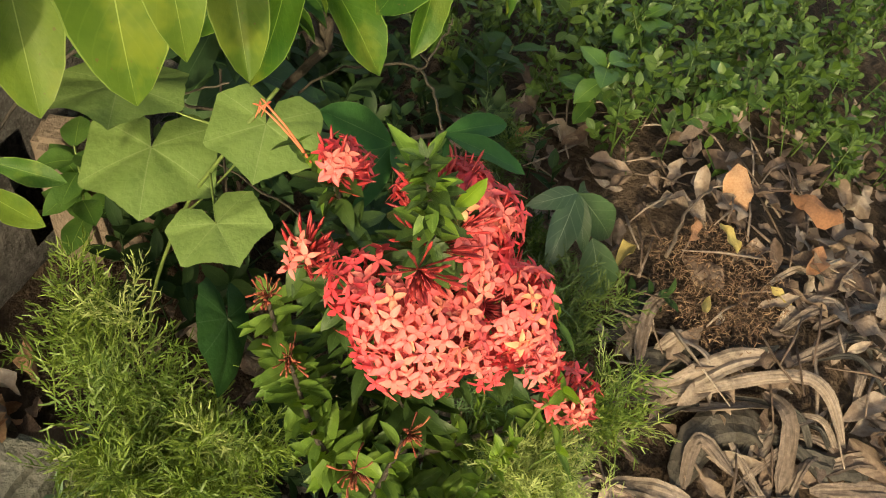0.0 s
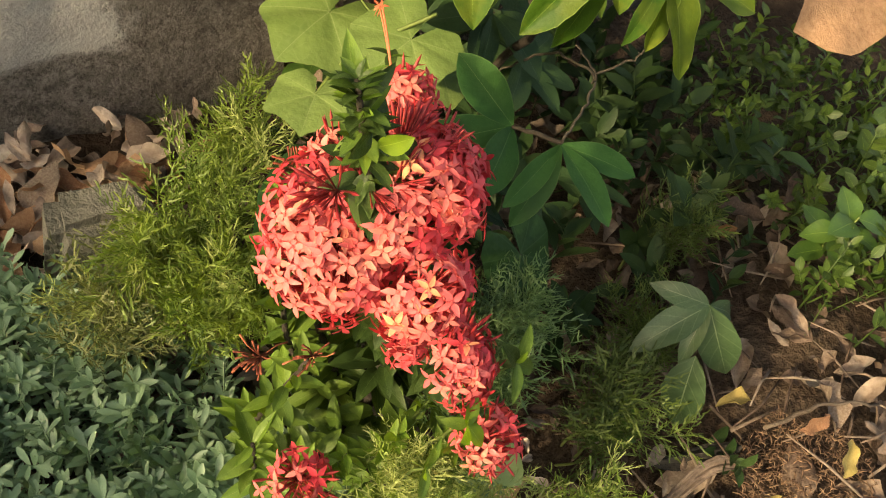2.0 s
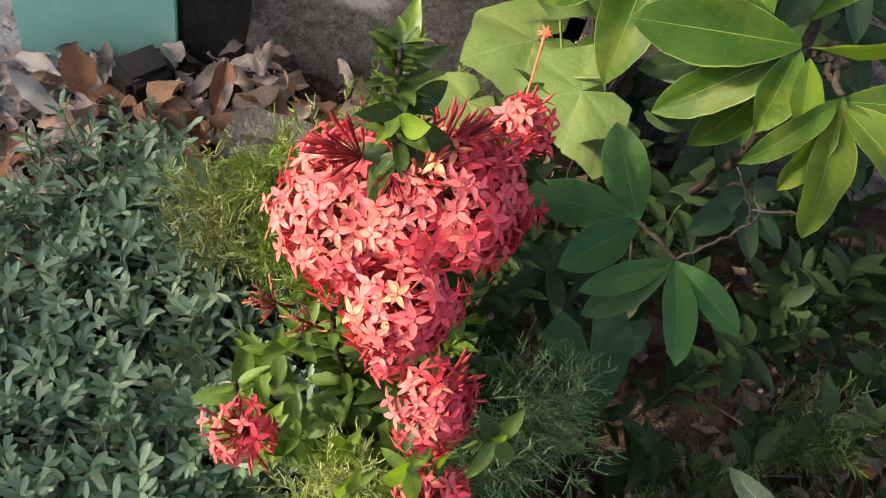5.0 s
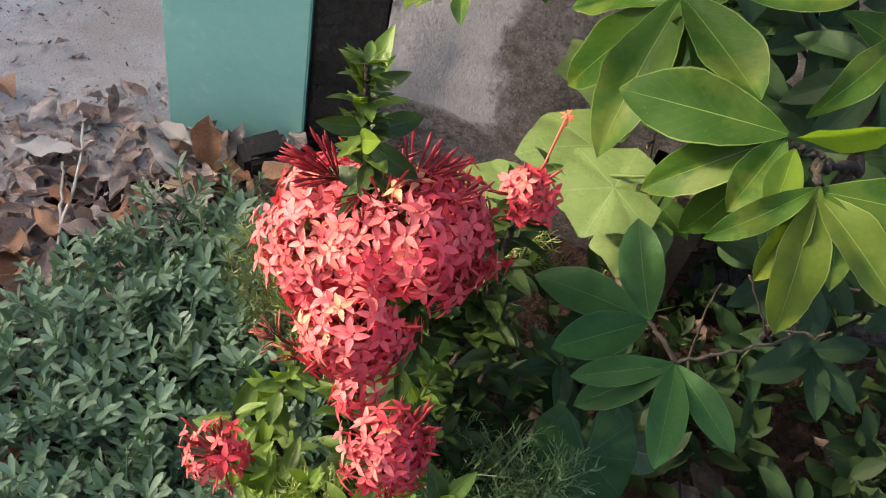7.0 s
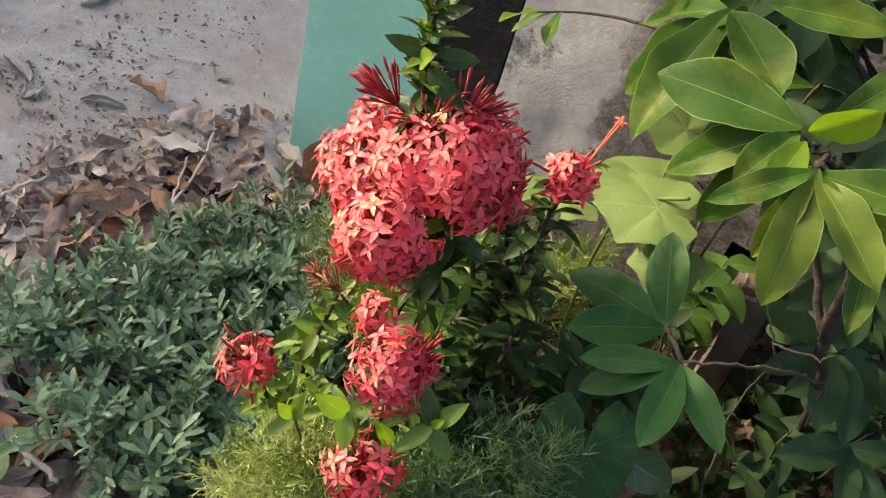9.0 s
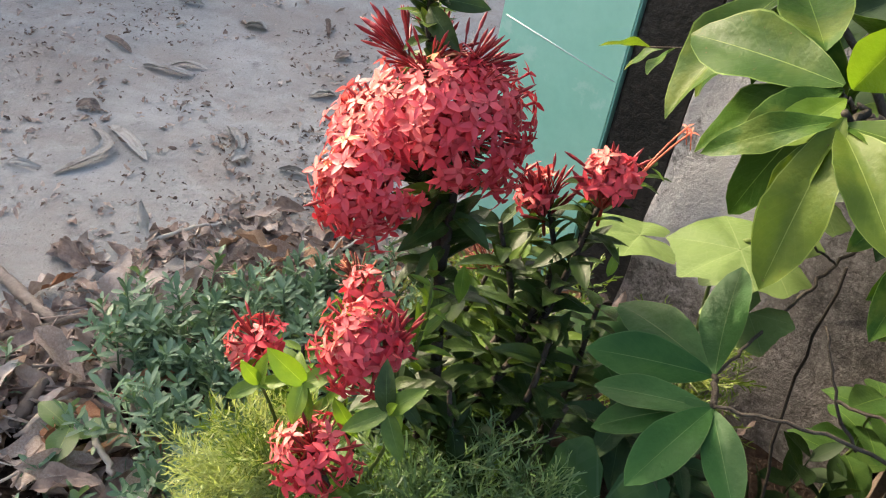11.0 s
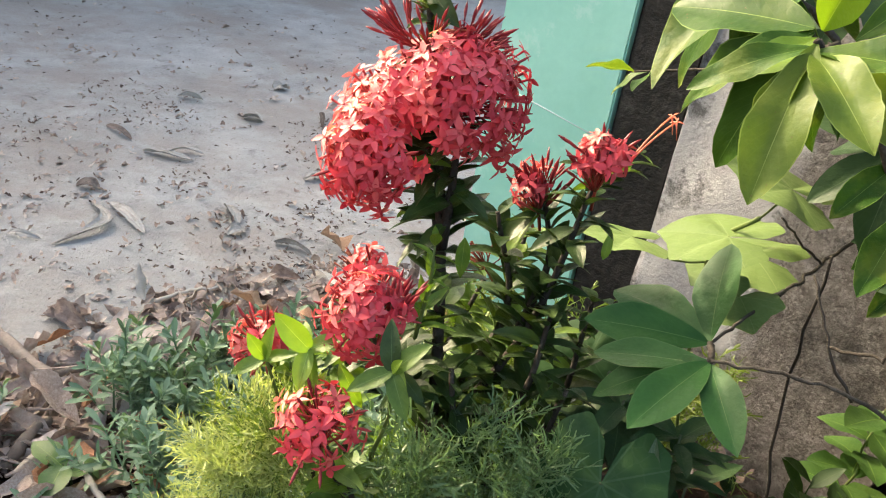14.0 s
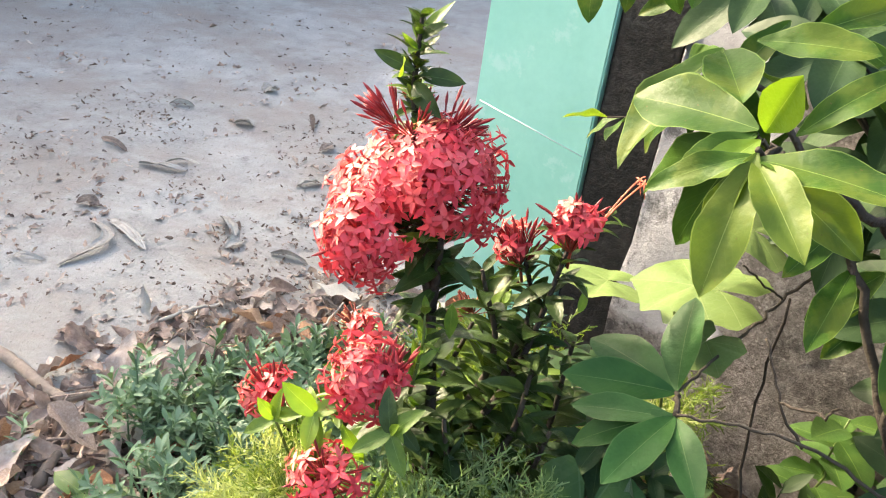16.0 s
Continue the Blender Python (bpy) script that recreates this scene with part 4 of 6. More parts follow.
    for k, (at, w, n, spread, ln) in enumerate((
        ((0.515, -0.122, 0.612), (-0.25, -0.25, 1.0), 40, 0.36, 1.25),
        ((0.553, -0.166, 0.660), (-0.1, -0.3, 1.0), 30, 0.34, 1.25),
        ((0.397, -0.283, 0.563), (0.25, -0.05, 1.0), 26, 0.26, 1.15),
        ((0.283, -0.183, 0.440), (-0.1, -0.15, 1.0), 26, 0.36, 1.15),
        ((0.360, -0.329, 0.472), (-0.1, -0.35, 1.0), 26, 0.5, 1.1),
    )):
        bud_spray(ix, at, w, n, spread, 70 + k, ln)
    # faded clusters that have dropped their flowers
    for at, w in (((0.36, -0.165, 0.54), (-0.6, 0.1, 0.8)), ((0.511, -0.086, 0.59), (-0.5, 0.3, 0.8)), ((0.479, -0.094, 0.53), (-0.6, 0.3, 0.7)), ((0.362, -0.115, 0.50), (-0.7, 0.3, 0.6))):
        bud_spray(ix, at, w, 24, 0.55, int(at[0] * 1000), 0.95, SPENTS, "spent_cluster", "faded brown cluster without petals")
    # the last two florets of a shed cluster on long tubes
    tip = Vector((0.611, -0.122, 0.726))
    for k, d in enumerate((Vector((0, 0, 0)), Vector((0.006, 0.004, -0.006)))):
        p = bend((0.575, -0.150, 0.680), tip + d, -0.004, 5)
        child("flower_tube", mesh_of("flower_tube", tube_template(p, [0.0009] * 6, 5), ORANGE), ix)
        child("floret", WITHERED, ix, stand(tip + d, (-0.3, -0.2, 1), k * 0.7, 0.72), "withered orange floret")
    p = spline([(0.545, -0.165, 0.66), (0.572, -0.148, 0.675), (0.588, -0.142, 0.694)], 4)
    leafy(ix, p, rnd, 0.010, (0.026, 0.034), 0.0, None, 0.6, 0.8, 0.4)
    # leaves that turn yellow
    leaf_between(ix, IXY[0], (0.447, -0.240, 0.634), (0.449, -0.243, 0.597), (0, -1, 0.2), 0.9, "yellowing leaf")
    leaf_between(ix, IXY[1], (0.572, -0.181, 0.605), (0.574, -0.180, 0.632), (0, -1, 0.2), 1.0, "yellow leaf")
    # pale shoots round the lower clusters
    for pts in (((0.32, -0.21, 0.38), (0.314, -0.215, 0.44), (0.312, -0.22, 0.470)), ((0.40, -0.27, 0.40), (0.415, -0.285, 0.45), (0.42, -0.29, 0.49)), ((0.34, -0.24, 0.40), (0.335, -0.255, 0.47), (0.332, -0.26, 0.505)), ((0.42, -0.255, 0.54), (0.425, -0.262, 0.60), (0.424, -0.26, 0.632)), ((0.35, -0.30, 0.44), (0.345, -0.315, 0.50), (0.346, -0.318, 0.528))):
        p = spline(pts, 4)
        child("shoot", mesh_of("shoot", tube_template(p, list(np.linspace(0.002, 0.001, len(p))), 5), GREENSTEM), ix)
        leafy(ix, p, rnd, 0.011, (0.026, 0.038), 0.015, IXY, 1.0, 0.7, 0.6)

    leaf_between(ix, IXL, (0.366, -0.318, 0.548), (0.388, -0.326, 0.512), (-0.3, -0.6, 0.7), 0.6, "bright new leaf")
    # bright rosettes of new leaves between the lower clusters
    for at, foot, leaves in (
        ((0.341, -0.312, 0.551), (0.36, -0.29, 0.44), ((-0.026, -0.002, 0.026, 0), (0.022, 0.0, 0.016, 0), (-0.004, -0.022, -0.020, 0), (0.008, -0.015, -0.03, 1), (-0.01, 0.02, 0.012, 2))),
        ((0.303, -0.290, 0.520), (0.32, -0.27, 0.42), ((-0.014, -0.003, 0.020, 0), (0.004, -0.002, 0.034, 1), (-0.026, -0.008, -0.012, 2), (0.024, -0.006, 0.014, 1), (0.010, 0.012, -0.012, 2))),
        ((0.408, -0.338, 0.562), (0.40, -0.30, 0.44), ((0.020, -0.004, 0.030, 2), (-0.030, -0.012, -0.012, 2), (0.014, -0.024, -0.022, 2), (-0.008, 0.008, 0.034, 3), (0.004, -0.006, 0.014, 0), (-0.004, 0.016, -0.006, 3))),
    ):
        at = Vector(at)
        p = bend(foot, at, 0.006, 5, 0.003, 3)
        child("shoot", mesh_of("shoot", tube_template(p, list(np.linspace(0.0022, 0.0013, 6)), 5), GREENSTEM), ix)
        for x, y, z, kind in leaves:
            d = Vector((x, y, z))
            leaf_between(ix, (IXL, IXY[0], IXM[0], IX[1])[kind], at - d * 0.08, at + d * 1.05, Vector((-0.3, -0.6, 0.7)), 0.95, "bright new leaf" if kind == 0 else "")


ixora()


# ---- the broad-leaved shrub by the wall ----
def broad_shrub():
    rnd = random.Random(5)
    sh = thing("broadleaf_shrub", (1.10, -0.22, 0.05), "broad-leaved shrub with yellow-green obovate leaves by the wall", "shrub")
    A1, B1, C3, C4 = Vector((0.644, -0.292, 0.847)), Vector((0.632, -0.337, 0.851)), Vector((0.643, -0.160, 0.868)), Vector((0.86, -0.22, 0.80))
    U2, L2 = Vector((0.655, -0.268, 0.590)), Vector((0.641, -0.320, 0.606))
    fork, near = Vector((0.86, -0.27, 0.56)), Vector((0.450, -0.01, 1.075))
    limbs = (
        ([(1.10, -0.22, 0.03), (1.02, -0.22, 0.3), fork], 0.007, 0.006),
        ([fork, (0.80, -0.27, 0.74), (0.72, -0.31, 0.81), (0.66, -0.315, 0.84), B1], 0.0055, 0.0022),
        ([(0.67, -0.31, 0.838), (0.655, -0.30, 0.842), A1], 0.0025, 0.002),
        ([fork, (0.80, -0.20, 0.70), (0.72, -0.16, 0.81), C3], 0.005, 0.0025),
        ([fork, (0.84, -0.25, 0.72), C4], 0.008, 0.004),
        ([(0.88, -0.10, 0.86), (0.74, -0.04, 1.02), (0.58, 0.0, 1.08), near], 0.004, 0.0025),
        ([(1.02, -0.22, 0.3), (0.90, -0.28, 0.48), (0.78, -0.33, 0.585), (0.71, -0.335, 0.612), L2], 0.0019, 0.0014),
        ([L2, U2], 0.0028, 0.0024),
        ([U2, (0.70, -0.21, 0.588), (0.76, -0.13, 0.582), (0.812, -0.064, 0.582), (0.855, -0.05, 0.64), (0.88, -0.06, 0.74)], 0.0014, 0.0022),
        ([(0.812, -0.064, 0.582), (0.775, -0.088, 0.612), (0.735, -0.12, 0.648)], 0.0014, 0.001),
        ([(0.745, -0.335, 0.60), (0.715, -0.33, 0.64), (0.70, -0.30, 0.68)], 0.0014, 0.001),
        ([(0.715, -0.33, 0.64), (0.735, -0.36, 0.655), (0.74, -0.37, 0.67)], 0.0014, 0.001),
    )
    for k, (pts, r0, r1) in enumerate(limbs):
        p = spline(pts, 7)
        for q in p[1:-1]:
            q += Vector((rnd.gauss(0, 1), rnd.gauss(0, 1), rnd.gauss(0, 1))) * (0.0022 if k < 6 else 0.0011)
        child("branch", mesh_of("branch", tube_template(p, list(np.linspace(r0, r1, len(p))), 7), DARKBARK), sh)
    eye = Vector((-0.45, -0.5, 0.75))
    # the two whorls over the flowering shrub
    for k, (b, t, up, w) in enumerate((
        (A1, (0.563, -0.211, 0.845), (-0.35, -0.55, 0.75), 1.15), (A1, (0.567, -0.255, 0.785), eye, 0.82), (A1, (0.590, -0.299, 0.755), eye, 1.0),
        (A1, (0.590, -0.315, 0.820), (-0.5, -0.4, 0.7), 1.25), (B1, (0.600, -0.393, 0.770), eye, 0.95), (B1, (0.597, -0.360, 0.784), eye, 0.72),
        (B1, (0.560, -0.338, 0.826), eye, 0.85), (B1, (0.712, -0.372, 0.800), (-0.1, -0.7, 0.7), 0.95), (B1, (0.700, -0.410, 0.868), (-0.2, -0.5, 0.8), 0.9),
        (B1, (0.640, -0.425, 0.835), (-0.3, -0.4, 0.85), 0.95), (A1, (0.70, -0.30, 0.79), (-0.2, -0.5, 0.8), 0.9), (A1, (0.655, -0.235, 0.79), (-0.5, -0.3, 0.8), 0.9),
    )):
        leaf_between(sh, (BRIGHTBIG if k in (4, 5, 7, 9) else BIG)[k % 4], b + Vector((0, 0, 0.004 - 0.0012 * k)), t, up, w)
    leaf_between(sh, LIMES[0], A1 + Vector((0.004, -0.004, 0.004)), (0.636, -0.352, 0.904), (-0.35, -0.85, 0.35), 0.68, "young lime-yellow leaf")
    leaf_between(sh, LIMES[0], A1 + Vector((0.0, -0.01, 0.0)), (0.602, -0.338, 0.832), eye, 0.8, "young lime-yellow leaf")
    # the upper whorl towards the wall
    for k, (t, up, w) in enumerate((
        ((0.551, -0.213, 0.799), (-0.6, -0.3, 0.7), 0.95), ((0.574, -0.121, 0.769), (-0.7, -0.2, 0.6), 0.95), ((0.634, -0.262, 0.868), (-0.3, -0.4, 0.85), 1.2), ((0.618, -0.205, 0.812), eye, 0.6),
        ((0.610, -0.06, 0.815), (-0.6, -0.2, 0.7), 0.85), ((0.70, -0.05, 0.785), (-0.5, -0.2, 0.8), 0.85), ((0.69, -0.20, 0.79), (-0.4, -0.4, 0.8), 0.85), ((0.75, -0.11, 0.83), (-0.4, -0.2, 0.9), 0.85), ((0.665, -0.08, 0.80), (-0.7, -0.1, 0.6), 0.8),
    )):
        leaf_between(sh, BIG[(k + 1) % 4], C3 + Vector((0, 0, 0.003 - 0.001 * k)), t, up, w)
    # high leaves that hang nearest to the lane
    for k, (b, t, w) in enumerate((
        ((0.525, 0.045, 1.005), (0.448, 0.053, 0.907), 1.0), ((0.425, 0.0, 1.082), (0.353, 0.014, 0.982), 1.0), ((0.420, -0.015, 1.085), (0.344, -0.017, 1.016), 0.95),
        ((0.525, -0.075, 0.985), (0.458, -0.069, 0.894), 0.85), ((0.46, -0.02, 1.07), (0.40, -0.06, 1.0), 0.9), ((0.49, 0.06, 1.04), (0.415, 0.10, 0.97), 0.9), ((0.62, -0.02, 0.98), (0.56, 0.0, 0.90), 0.9),
    )):
        leaf_between(sh, BRIGHTBIG[k % 4], b, t, (-0.75, 0.1, 0.65), w)
    p = spline([(0.72, -0.16, 0.81), (0.70, 0.02, 0.745), (0.66, 0.09, 0.715), (0.612, 0.114, 0.698)], 6)
    child("branch", mesh_of("branch", tube_template(p, list(np.linspace(0.0024, 0.0012, len(p))), 6), DARKBARK), sh)
    for k, (f, t) in enumerate(((-1, (0.552, 0.081, 0.712)), (-3, (0.585, 0.125, 0.678)), (-4, (0.60, 0.055, 0.70)))):
        leaf_between(sh, (BRIGHTBIG[0], BIG[2], BIG[0])[k], p[f], t, (-0.75, 0.1, 0.65), 0.9)
    # leaf tips that hang from the high branch
    for k, (b, t) in enumerate((((0.524, -0.120, 0.935), (0.526, -0.152, 0.878)), ((0.580, -0.112, 0.945), (0.599, -0.145, 0.894)), ((0.56, -0.110, 0.945), (0.556, -0.145, 0.893)), ((0.623, -0.112, 0.945), (0.612, -0.143, 0.899)))):
        leaf_between(sh, BIG[k], b, t, (-0.3, -0.85, 0.3), 1.0)
    p = spline([(0.72, -0.10, 0.93), (0.62, -0.105, 0.955), (0.524, -0.115, 0.938)], 5)
    child("branch", mesh_of("branch", tube_template(p, list(np.linspace(0.003, 0.0015, len(p))), 6), DARKBARK), sh)
    # the whorl lower down, its shade put into a darker leaf
    for k, (b, t, up, w) in enumerate((
        (U2, (0.661, -0.200, 0.652), (-0.75, -0.35, 0.5), 1.1), (U2, (0.584, -0.185, 0.600), (-0.4, -0.2, 0.9), 1.0), (U2, (0.557, -0.266, 0.602), (-0.35, -0.35, 0.85), 0.95),
        (L2, (0.557, -0.306, 0.563), (-0.4, -0.35, 0.8), 0.85), (L2, (0.577, -0.389, 0.598), (-0.35, -0.45, 0.8), 0.85), (L2, (0.640, -0.403, 0.606), (-0.3, -0.5, 0.8), 0.9), (L2, (0.560, -0.290, 0.586), (-0.35, -0.35, 0.85), 0.7),
    )):
        leaf_between(sh, MIDBIG[k % 2], b + Vector((0, 0, 0.002 - 0.001 * k)), t, up, w)
    # whorl in darker leaves, with the shade painted into them
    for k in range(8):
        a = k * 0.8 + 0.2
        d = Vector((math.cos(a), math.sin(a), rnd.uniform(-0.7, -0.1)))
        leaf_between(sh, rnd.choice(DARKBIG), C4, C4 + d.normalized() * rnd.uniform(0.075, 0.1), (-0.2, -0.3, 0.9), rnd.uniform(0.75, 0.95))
    for b, t, w in (((0.665, -0.17, 0.884), (0.732, -0.232, 0.909), 0.95), ((0.678, -0.278, 0.845), (0.728, -0.292, 0.914), 0.9), ((0.787, -0.178, 0.734), (0.732, -0.224, 0.701), 0.9), ((0.842, -0.178, 0.691), (0.766, -0.224, 0.661), 0.85), ((0.859, -0.177, 0.661), (0.801, -0.208, 0.61), 0.9), ((0.673, -0.179, 0.85), (0.626, -0.178, 0.864), 0.8), ((0.635, -0.091, 0.907), (0.58, -0.078, 0.873), 0.8), ((0.719, -0.082, 0.884), (0.663, -0.129, 0.841), 0.8), ((0.702, -0.182, 0.899), (0.778, -0.155, 0.928), 0.9), ((0.762, -0.103, 0.88), (0.836, -0.144, 0.862), 0.9), ((0.78, -0.2, 0.86), (0.86, -0.24, 0.83), 0.9), ((0.80, -0.1, 0.84), (0.88, -0.1, 0.80), 0.9)):
        leaf_between(sh, rnd.choice(BIG), b, t, (-0.2, -0.7, 0.7), w)
    # inner foliage towards the wall; its deep shade is put into dark leaves
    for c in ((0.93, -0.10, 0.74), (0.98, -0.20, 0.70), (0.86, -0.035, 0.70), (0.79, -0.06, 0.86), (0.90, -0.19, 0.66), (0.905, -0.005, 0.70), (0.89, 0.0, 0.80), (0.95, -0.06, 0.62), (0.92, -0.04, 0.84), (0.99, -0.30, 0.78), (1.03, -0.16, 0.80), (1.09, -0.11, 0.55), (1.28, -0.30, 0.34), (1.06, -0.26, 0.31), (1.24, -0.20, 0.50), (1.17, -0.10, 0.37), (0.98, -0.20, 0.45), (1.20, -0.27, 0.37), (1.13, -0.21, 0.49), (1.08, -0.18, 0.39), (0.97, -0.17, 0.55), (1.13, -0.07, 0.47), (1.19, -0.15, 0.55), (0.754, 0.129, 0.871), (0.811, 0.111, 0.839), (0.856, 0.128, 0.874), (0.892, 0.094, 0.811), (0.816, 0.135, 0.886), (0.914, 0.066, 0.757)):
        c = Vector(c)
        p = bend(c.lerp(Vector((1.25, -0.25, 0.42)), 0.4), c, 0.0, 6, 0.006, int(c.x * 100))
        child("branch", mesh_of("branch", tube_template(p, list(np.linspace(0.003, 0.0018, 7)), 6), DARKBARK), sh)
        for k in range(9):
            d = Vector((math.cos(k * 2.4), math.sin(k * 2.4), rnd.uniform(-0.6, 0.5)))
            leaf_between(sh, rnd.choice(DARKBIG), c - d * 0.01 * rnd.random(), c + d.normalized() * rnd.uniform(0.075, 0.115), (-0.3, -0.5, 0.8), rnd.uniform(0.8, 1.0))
    # single leaves lower on the limbs
    for b, t in (((0.80, -0.20, 0.70), (0.745, -0.285, 0.675)), ((0.84, -0.25, 0.70), (0.80, -0.33, 0.66)), ((0.83, -0.10, 0.76), (0.76, -0.06, 0.74)), ((0.72, -0.16, 0.81), (0.72, -0.09, 0.73))):
        leaf_between(sh, rnd.choice(BIG), b, t, (-0.2, -0.4, 0.9), rnd.uniform(0.8, 1.0))


broad_shrub()


# ---- the climbing vine ----
def vine():
    v = thing("climbing_vine", (0.80, 0.0, 0.06), "climbing vine with pale green lobed leaves", "vine")
    line = spline([(0.80, 0.02, 0.03), (0.75, 0.0, 0.3), (0.71, -0.05, 0.5), (0.69, -0.10, 0.60), (0.70, -0.16, 0.66)], 6)
    child("stem", mesh_of("vine_stem", tube_template(line, [0.0022] * len(line), 6), GREENSTEM), v)
    for k, (c, tip, size, up) in enumerate((
        ((0.686, -0.142, 0.630), (0.610, -0.099, 0.610), 0.068, (-0.36, 0.1, 0.92)),
        ((0.752, -0.036, 0.568), (0.678, -0.003, 0.556), 0.086, (-0.25, 0.1, 0.95)),
        ((0.618, -0.068, 0.580), (0.545, -0.074, 0.585), 0.058, (-0.1, 0.15, 0.97)),
        ((0.700, -0.178, 0.590), (0.665, -0.205, 0.575), 0.045, (-0.3, -0.1, 0.94)),
        ((0.775, -0.02, 0.64), (0.70, 0.005, 0.66), 0.08, (-0.3, 0.1, 0.93)),
    )):
        c, tip = Vector(c), Vector(tip)
        child("leaf", VINE[k % 2], v, aim(c, tip - c, up, size))
        p = bend(line[min(len(line) - 1, 12 + 2 * k)], c, 0.01, 5)
        child("leaf_stalk", mesh_of("leaf_stalk", tube_template(p, [0.0013] * 6, 5), GREENSTEM), v)


vine()


# ---- thread-leaved plants ----
def frond_template(seed, length=1.0, thick=1.0):
    """A loose feathery spray: a stem, forked side threads, and curved needles on them."""
    rnd = random.Random(seed)
    vs, fs, us = [], [], []

    def ribbon(pts, w0, w1, side):
        n0 = len(vs)
        for i, p in enumerate(pts):
            t = i / (len(pts) - 1)
            s = side * (w0 + (w1 - w0) * t) * thick
            vs.extend((tuple(p - s), tuple(p + s)))
            us.extend([(0.0, t), (1.0, t)])
        for i in range(len(pts) - 1):
            fs.append((n0 + 2 * i, n0 + 2 * i + 1, n0 + 2 * i + 3, n0 + 2 * i + 2))

    def across(d):
        return d.cross(Vector((rnd.gauss(0, 1), rnd.gauss(0, 1), rnd.gauss(0, 1) + 0.8))).normalized()

    bow = rnd.uniform(-0.12, 0.12)
    spine = [Vector((bow * math.sin(2.6 * t), t * length, 0.14 * t - 0.34 * t * t)) for t in np.linspace(0, 1, 10)]
    for side in (Vector((1, 0, 0)), Vector((0, 0, 1))):
        ribbon(spine, 0.0085, 0.003, side)
    count = 12
    for k in range(count):
        t = 0.16 + 0.82 * (k + rnd.uniform(-0.2, 0.2)) / count
        i = min(8, int(t * 9))
        p = spine[i].lerp(spine[i + 1], t * 9 - i)
        a = (0.0 if k % 2 else math.pi) + rnd.gauss(0, 0.75)
        out = Vector((math.cos(a), 0.8 + rnd.gauss(0, 0.2), 0.8 * math.sin(a) + 0.15)).normalized()
        reach = (0.40 * (1 - t) ** 0.7 + 0.13) * rnd.uniform(0.65, 1.15)
        tip = p + out * reach + Vector((0, 0.18 * reach, -0.12 * reach))
        mid = p.lerp(tip, 0.5) + out.orthogonal().normalized() * rnd.uniform(-0.08, 0.08) * reach + Vector((0, 0, 0.07 * reach))
        ribbon([p, mid, tip], 0.0052, 0.003, across(out))
        plane = out.orthogonal().normalized()
        plane = (plane * math.cos(a) + out.cross(plane) * math.sin(a)).normalized()
        needles = 4 + int(reach * 11)
        for j in range(needles):
            s = (j + 0.8) / needles
            q = p.lerp(mid, 2 * s) if s < 0.5 else mid.lerp(tip, 2 * s - 1)
            d = (out * 0.9 + plane * (1 if j % 2 else -1) * rnd.uniform(0.5, 1.0) + Vector((rnd.gauss(0, 0.22), rnd.gauss(0, 0.22), rnd.gauss(0, 0.22)))).normalized()
            ln = rnd.uniform(0.07, 0.135) * (1.1 - 0.3 * s)
            hook = d.orthogonal() * rnd.uniform(-0.35, 0.35) * ln
            m = q + d * 0.5 * ln
            ribbon([q, m, m + (d * 0.4 + out * 0.3) * ln + hook], 0.0115, 0.006, across(d))
            if rnd.random() < 0.5:
                ribbon([m, m + (d * 0.25 + out * 0.45) * ln - hook], 0.0095, 0.005, across(d))
    return np.array(vs), fs, np.array(us)


FR = [frond_template(k, 1.0, 0.85) for k in range(6)]
FINE = [frond_template(20 + k, 1.0, 0.72) for k in range(6)]
FRONDS = [mesh_of("frond", f, FERN) for f in FR]
GREYS = [mesh_of("frond_grey", f, FERNGREY) for f in FINE]
DULLS = [mesh_of("frond_dull", f, FERNDULL) for f in FR]
SHADES = [mesh_of("frond_shade_tinted", f, FERNSHADE) for f in FR]
GOLD = [mesh_of("frond_gold", f, FERNGOLD) for f in FINE]


def fern_bush(base, fronds, seed, label, gold=0.0, plain=None, group="thread-leaved plants"):
    """fronds: how many, the middle of the crown, its half sizes, the plume length, the way it leans."""
    rnd = random.Random(seed)
    b = Vector(base)
    th = thing("feathery_plant", b, label, "plant", group)
    for n, mid, half, (l0, l1), lean in fronds:
        mid = Vector(mid)
        for k in range(5):
            q = mid + Vector((rnd.uniform(-1, 1) * half[0] * 0.6, rnd.uniform(-1, 1) * half[1] * 0.6, -half[2] * 0.2))
            p = bend(b + Vector((rnd.gauss(0, 0.01), rnd.gauss(0, 0.01), 0)), q, -0.01, 6, 0.004, seed + k)
            child("stem", mesh_of("stem", tube_template(p, list(np.linspace(0.0022, 0.001, 7)), 5), GREENSTEM), th)
        for k in range(n):
            u = Vector((rnd.gauss(0, 1), rnd.gauss(0, 1), rnd.gauss(0, 1))).normalized() * rnd.random() ** 0.45
            spot = mid + Vector((u.x * half[0], u.y * half[1], u.z * half[2]))
            way = (spot - b.lerp(mid, 0.5)).normalized() * 0.8 + Vector(lean) + Vector((rnd.gauss(0, 0.35), rnd.gauss(0, 0.35), rnd.gauss(0, 0.3)))
            ln = rnd.uniform(l0, l1)
            mesh = rnd.choice(GOLD if rnd.random() < gold else plain or FRONDS)
            child("frond", mesh, th, aim(spot - way.normalized() * ln * 0.6, way, (rnd.gauss(0, 0.5), rnd.gauss(0, 0.5), 1), ln, rnd.uniform(0.8, 1.15)))


UP = (0, 0, 0.3)
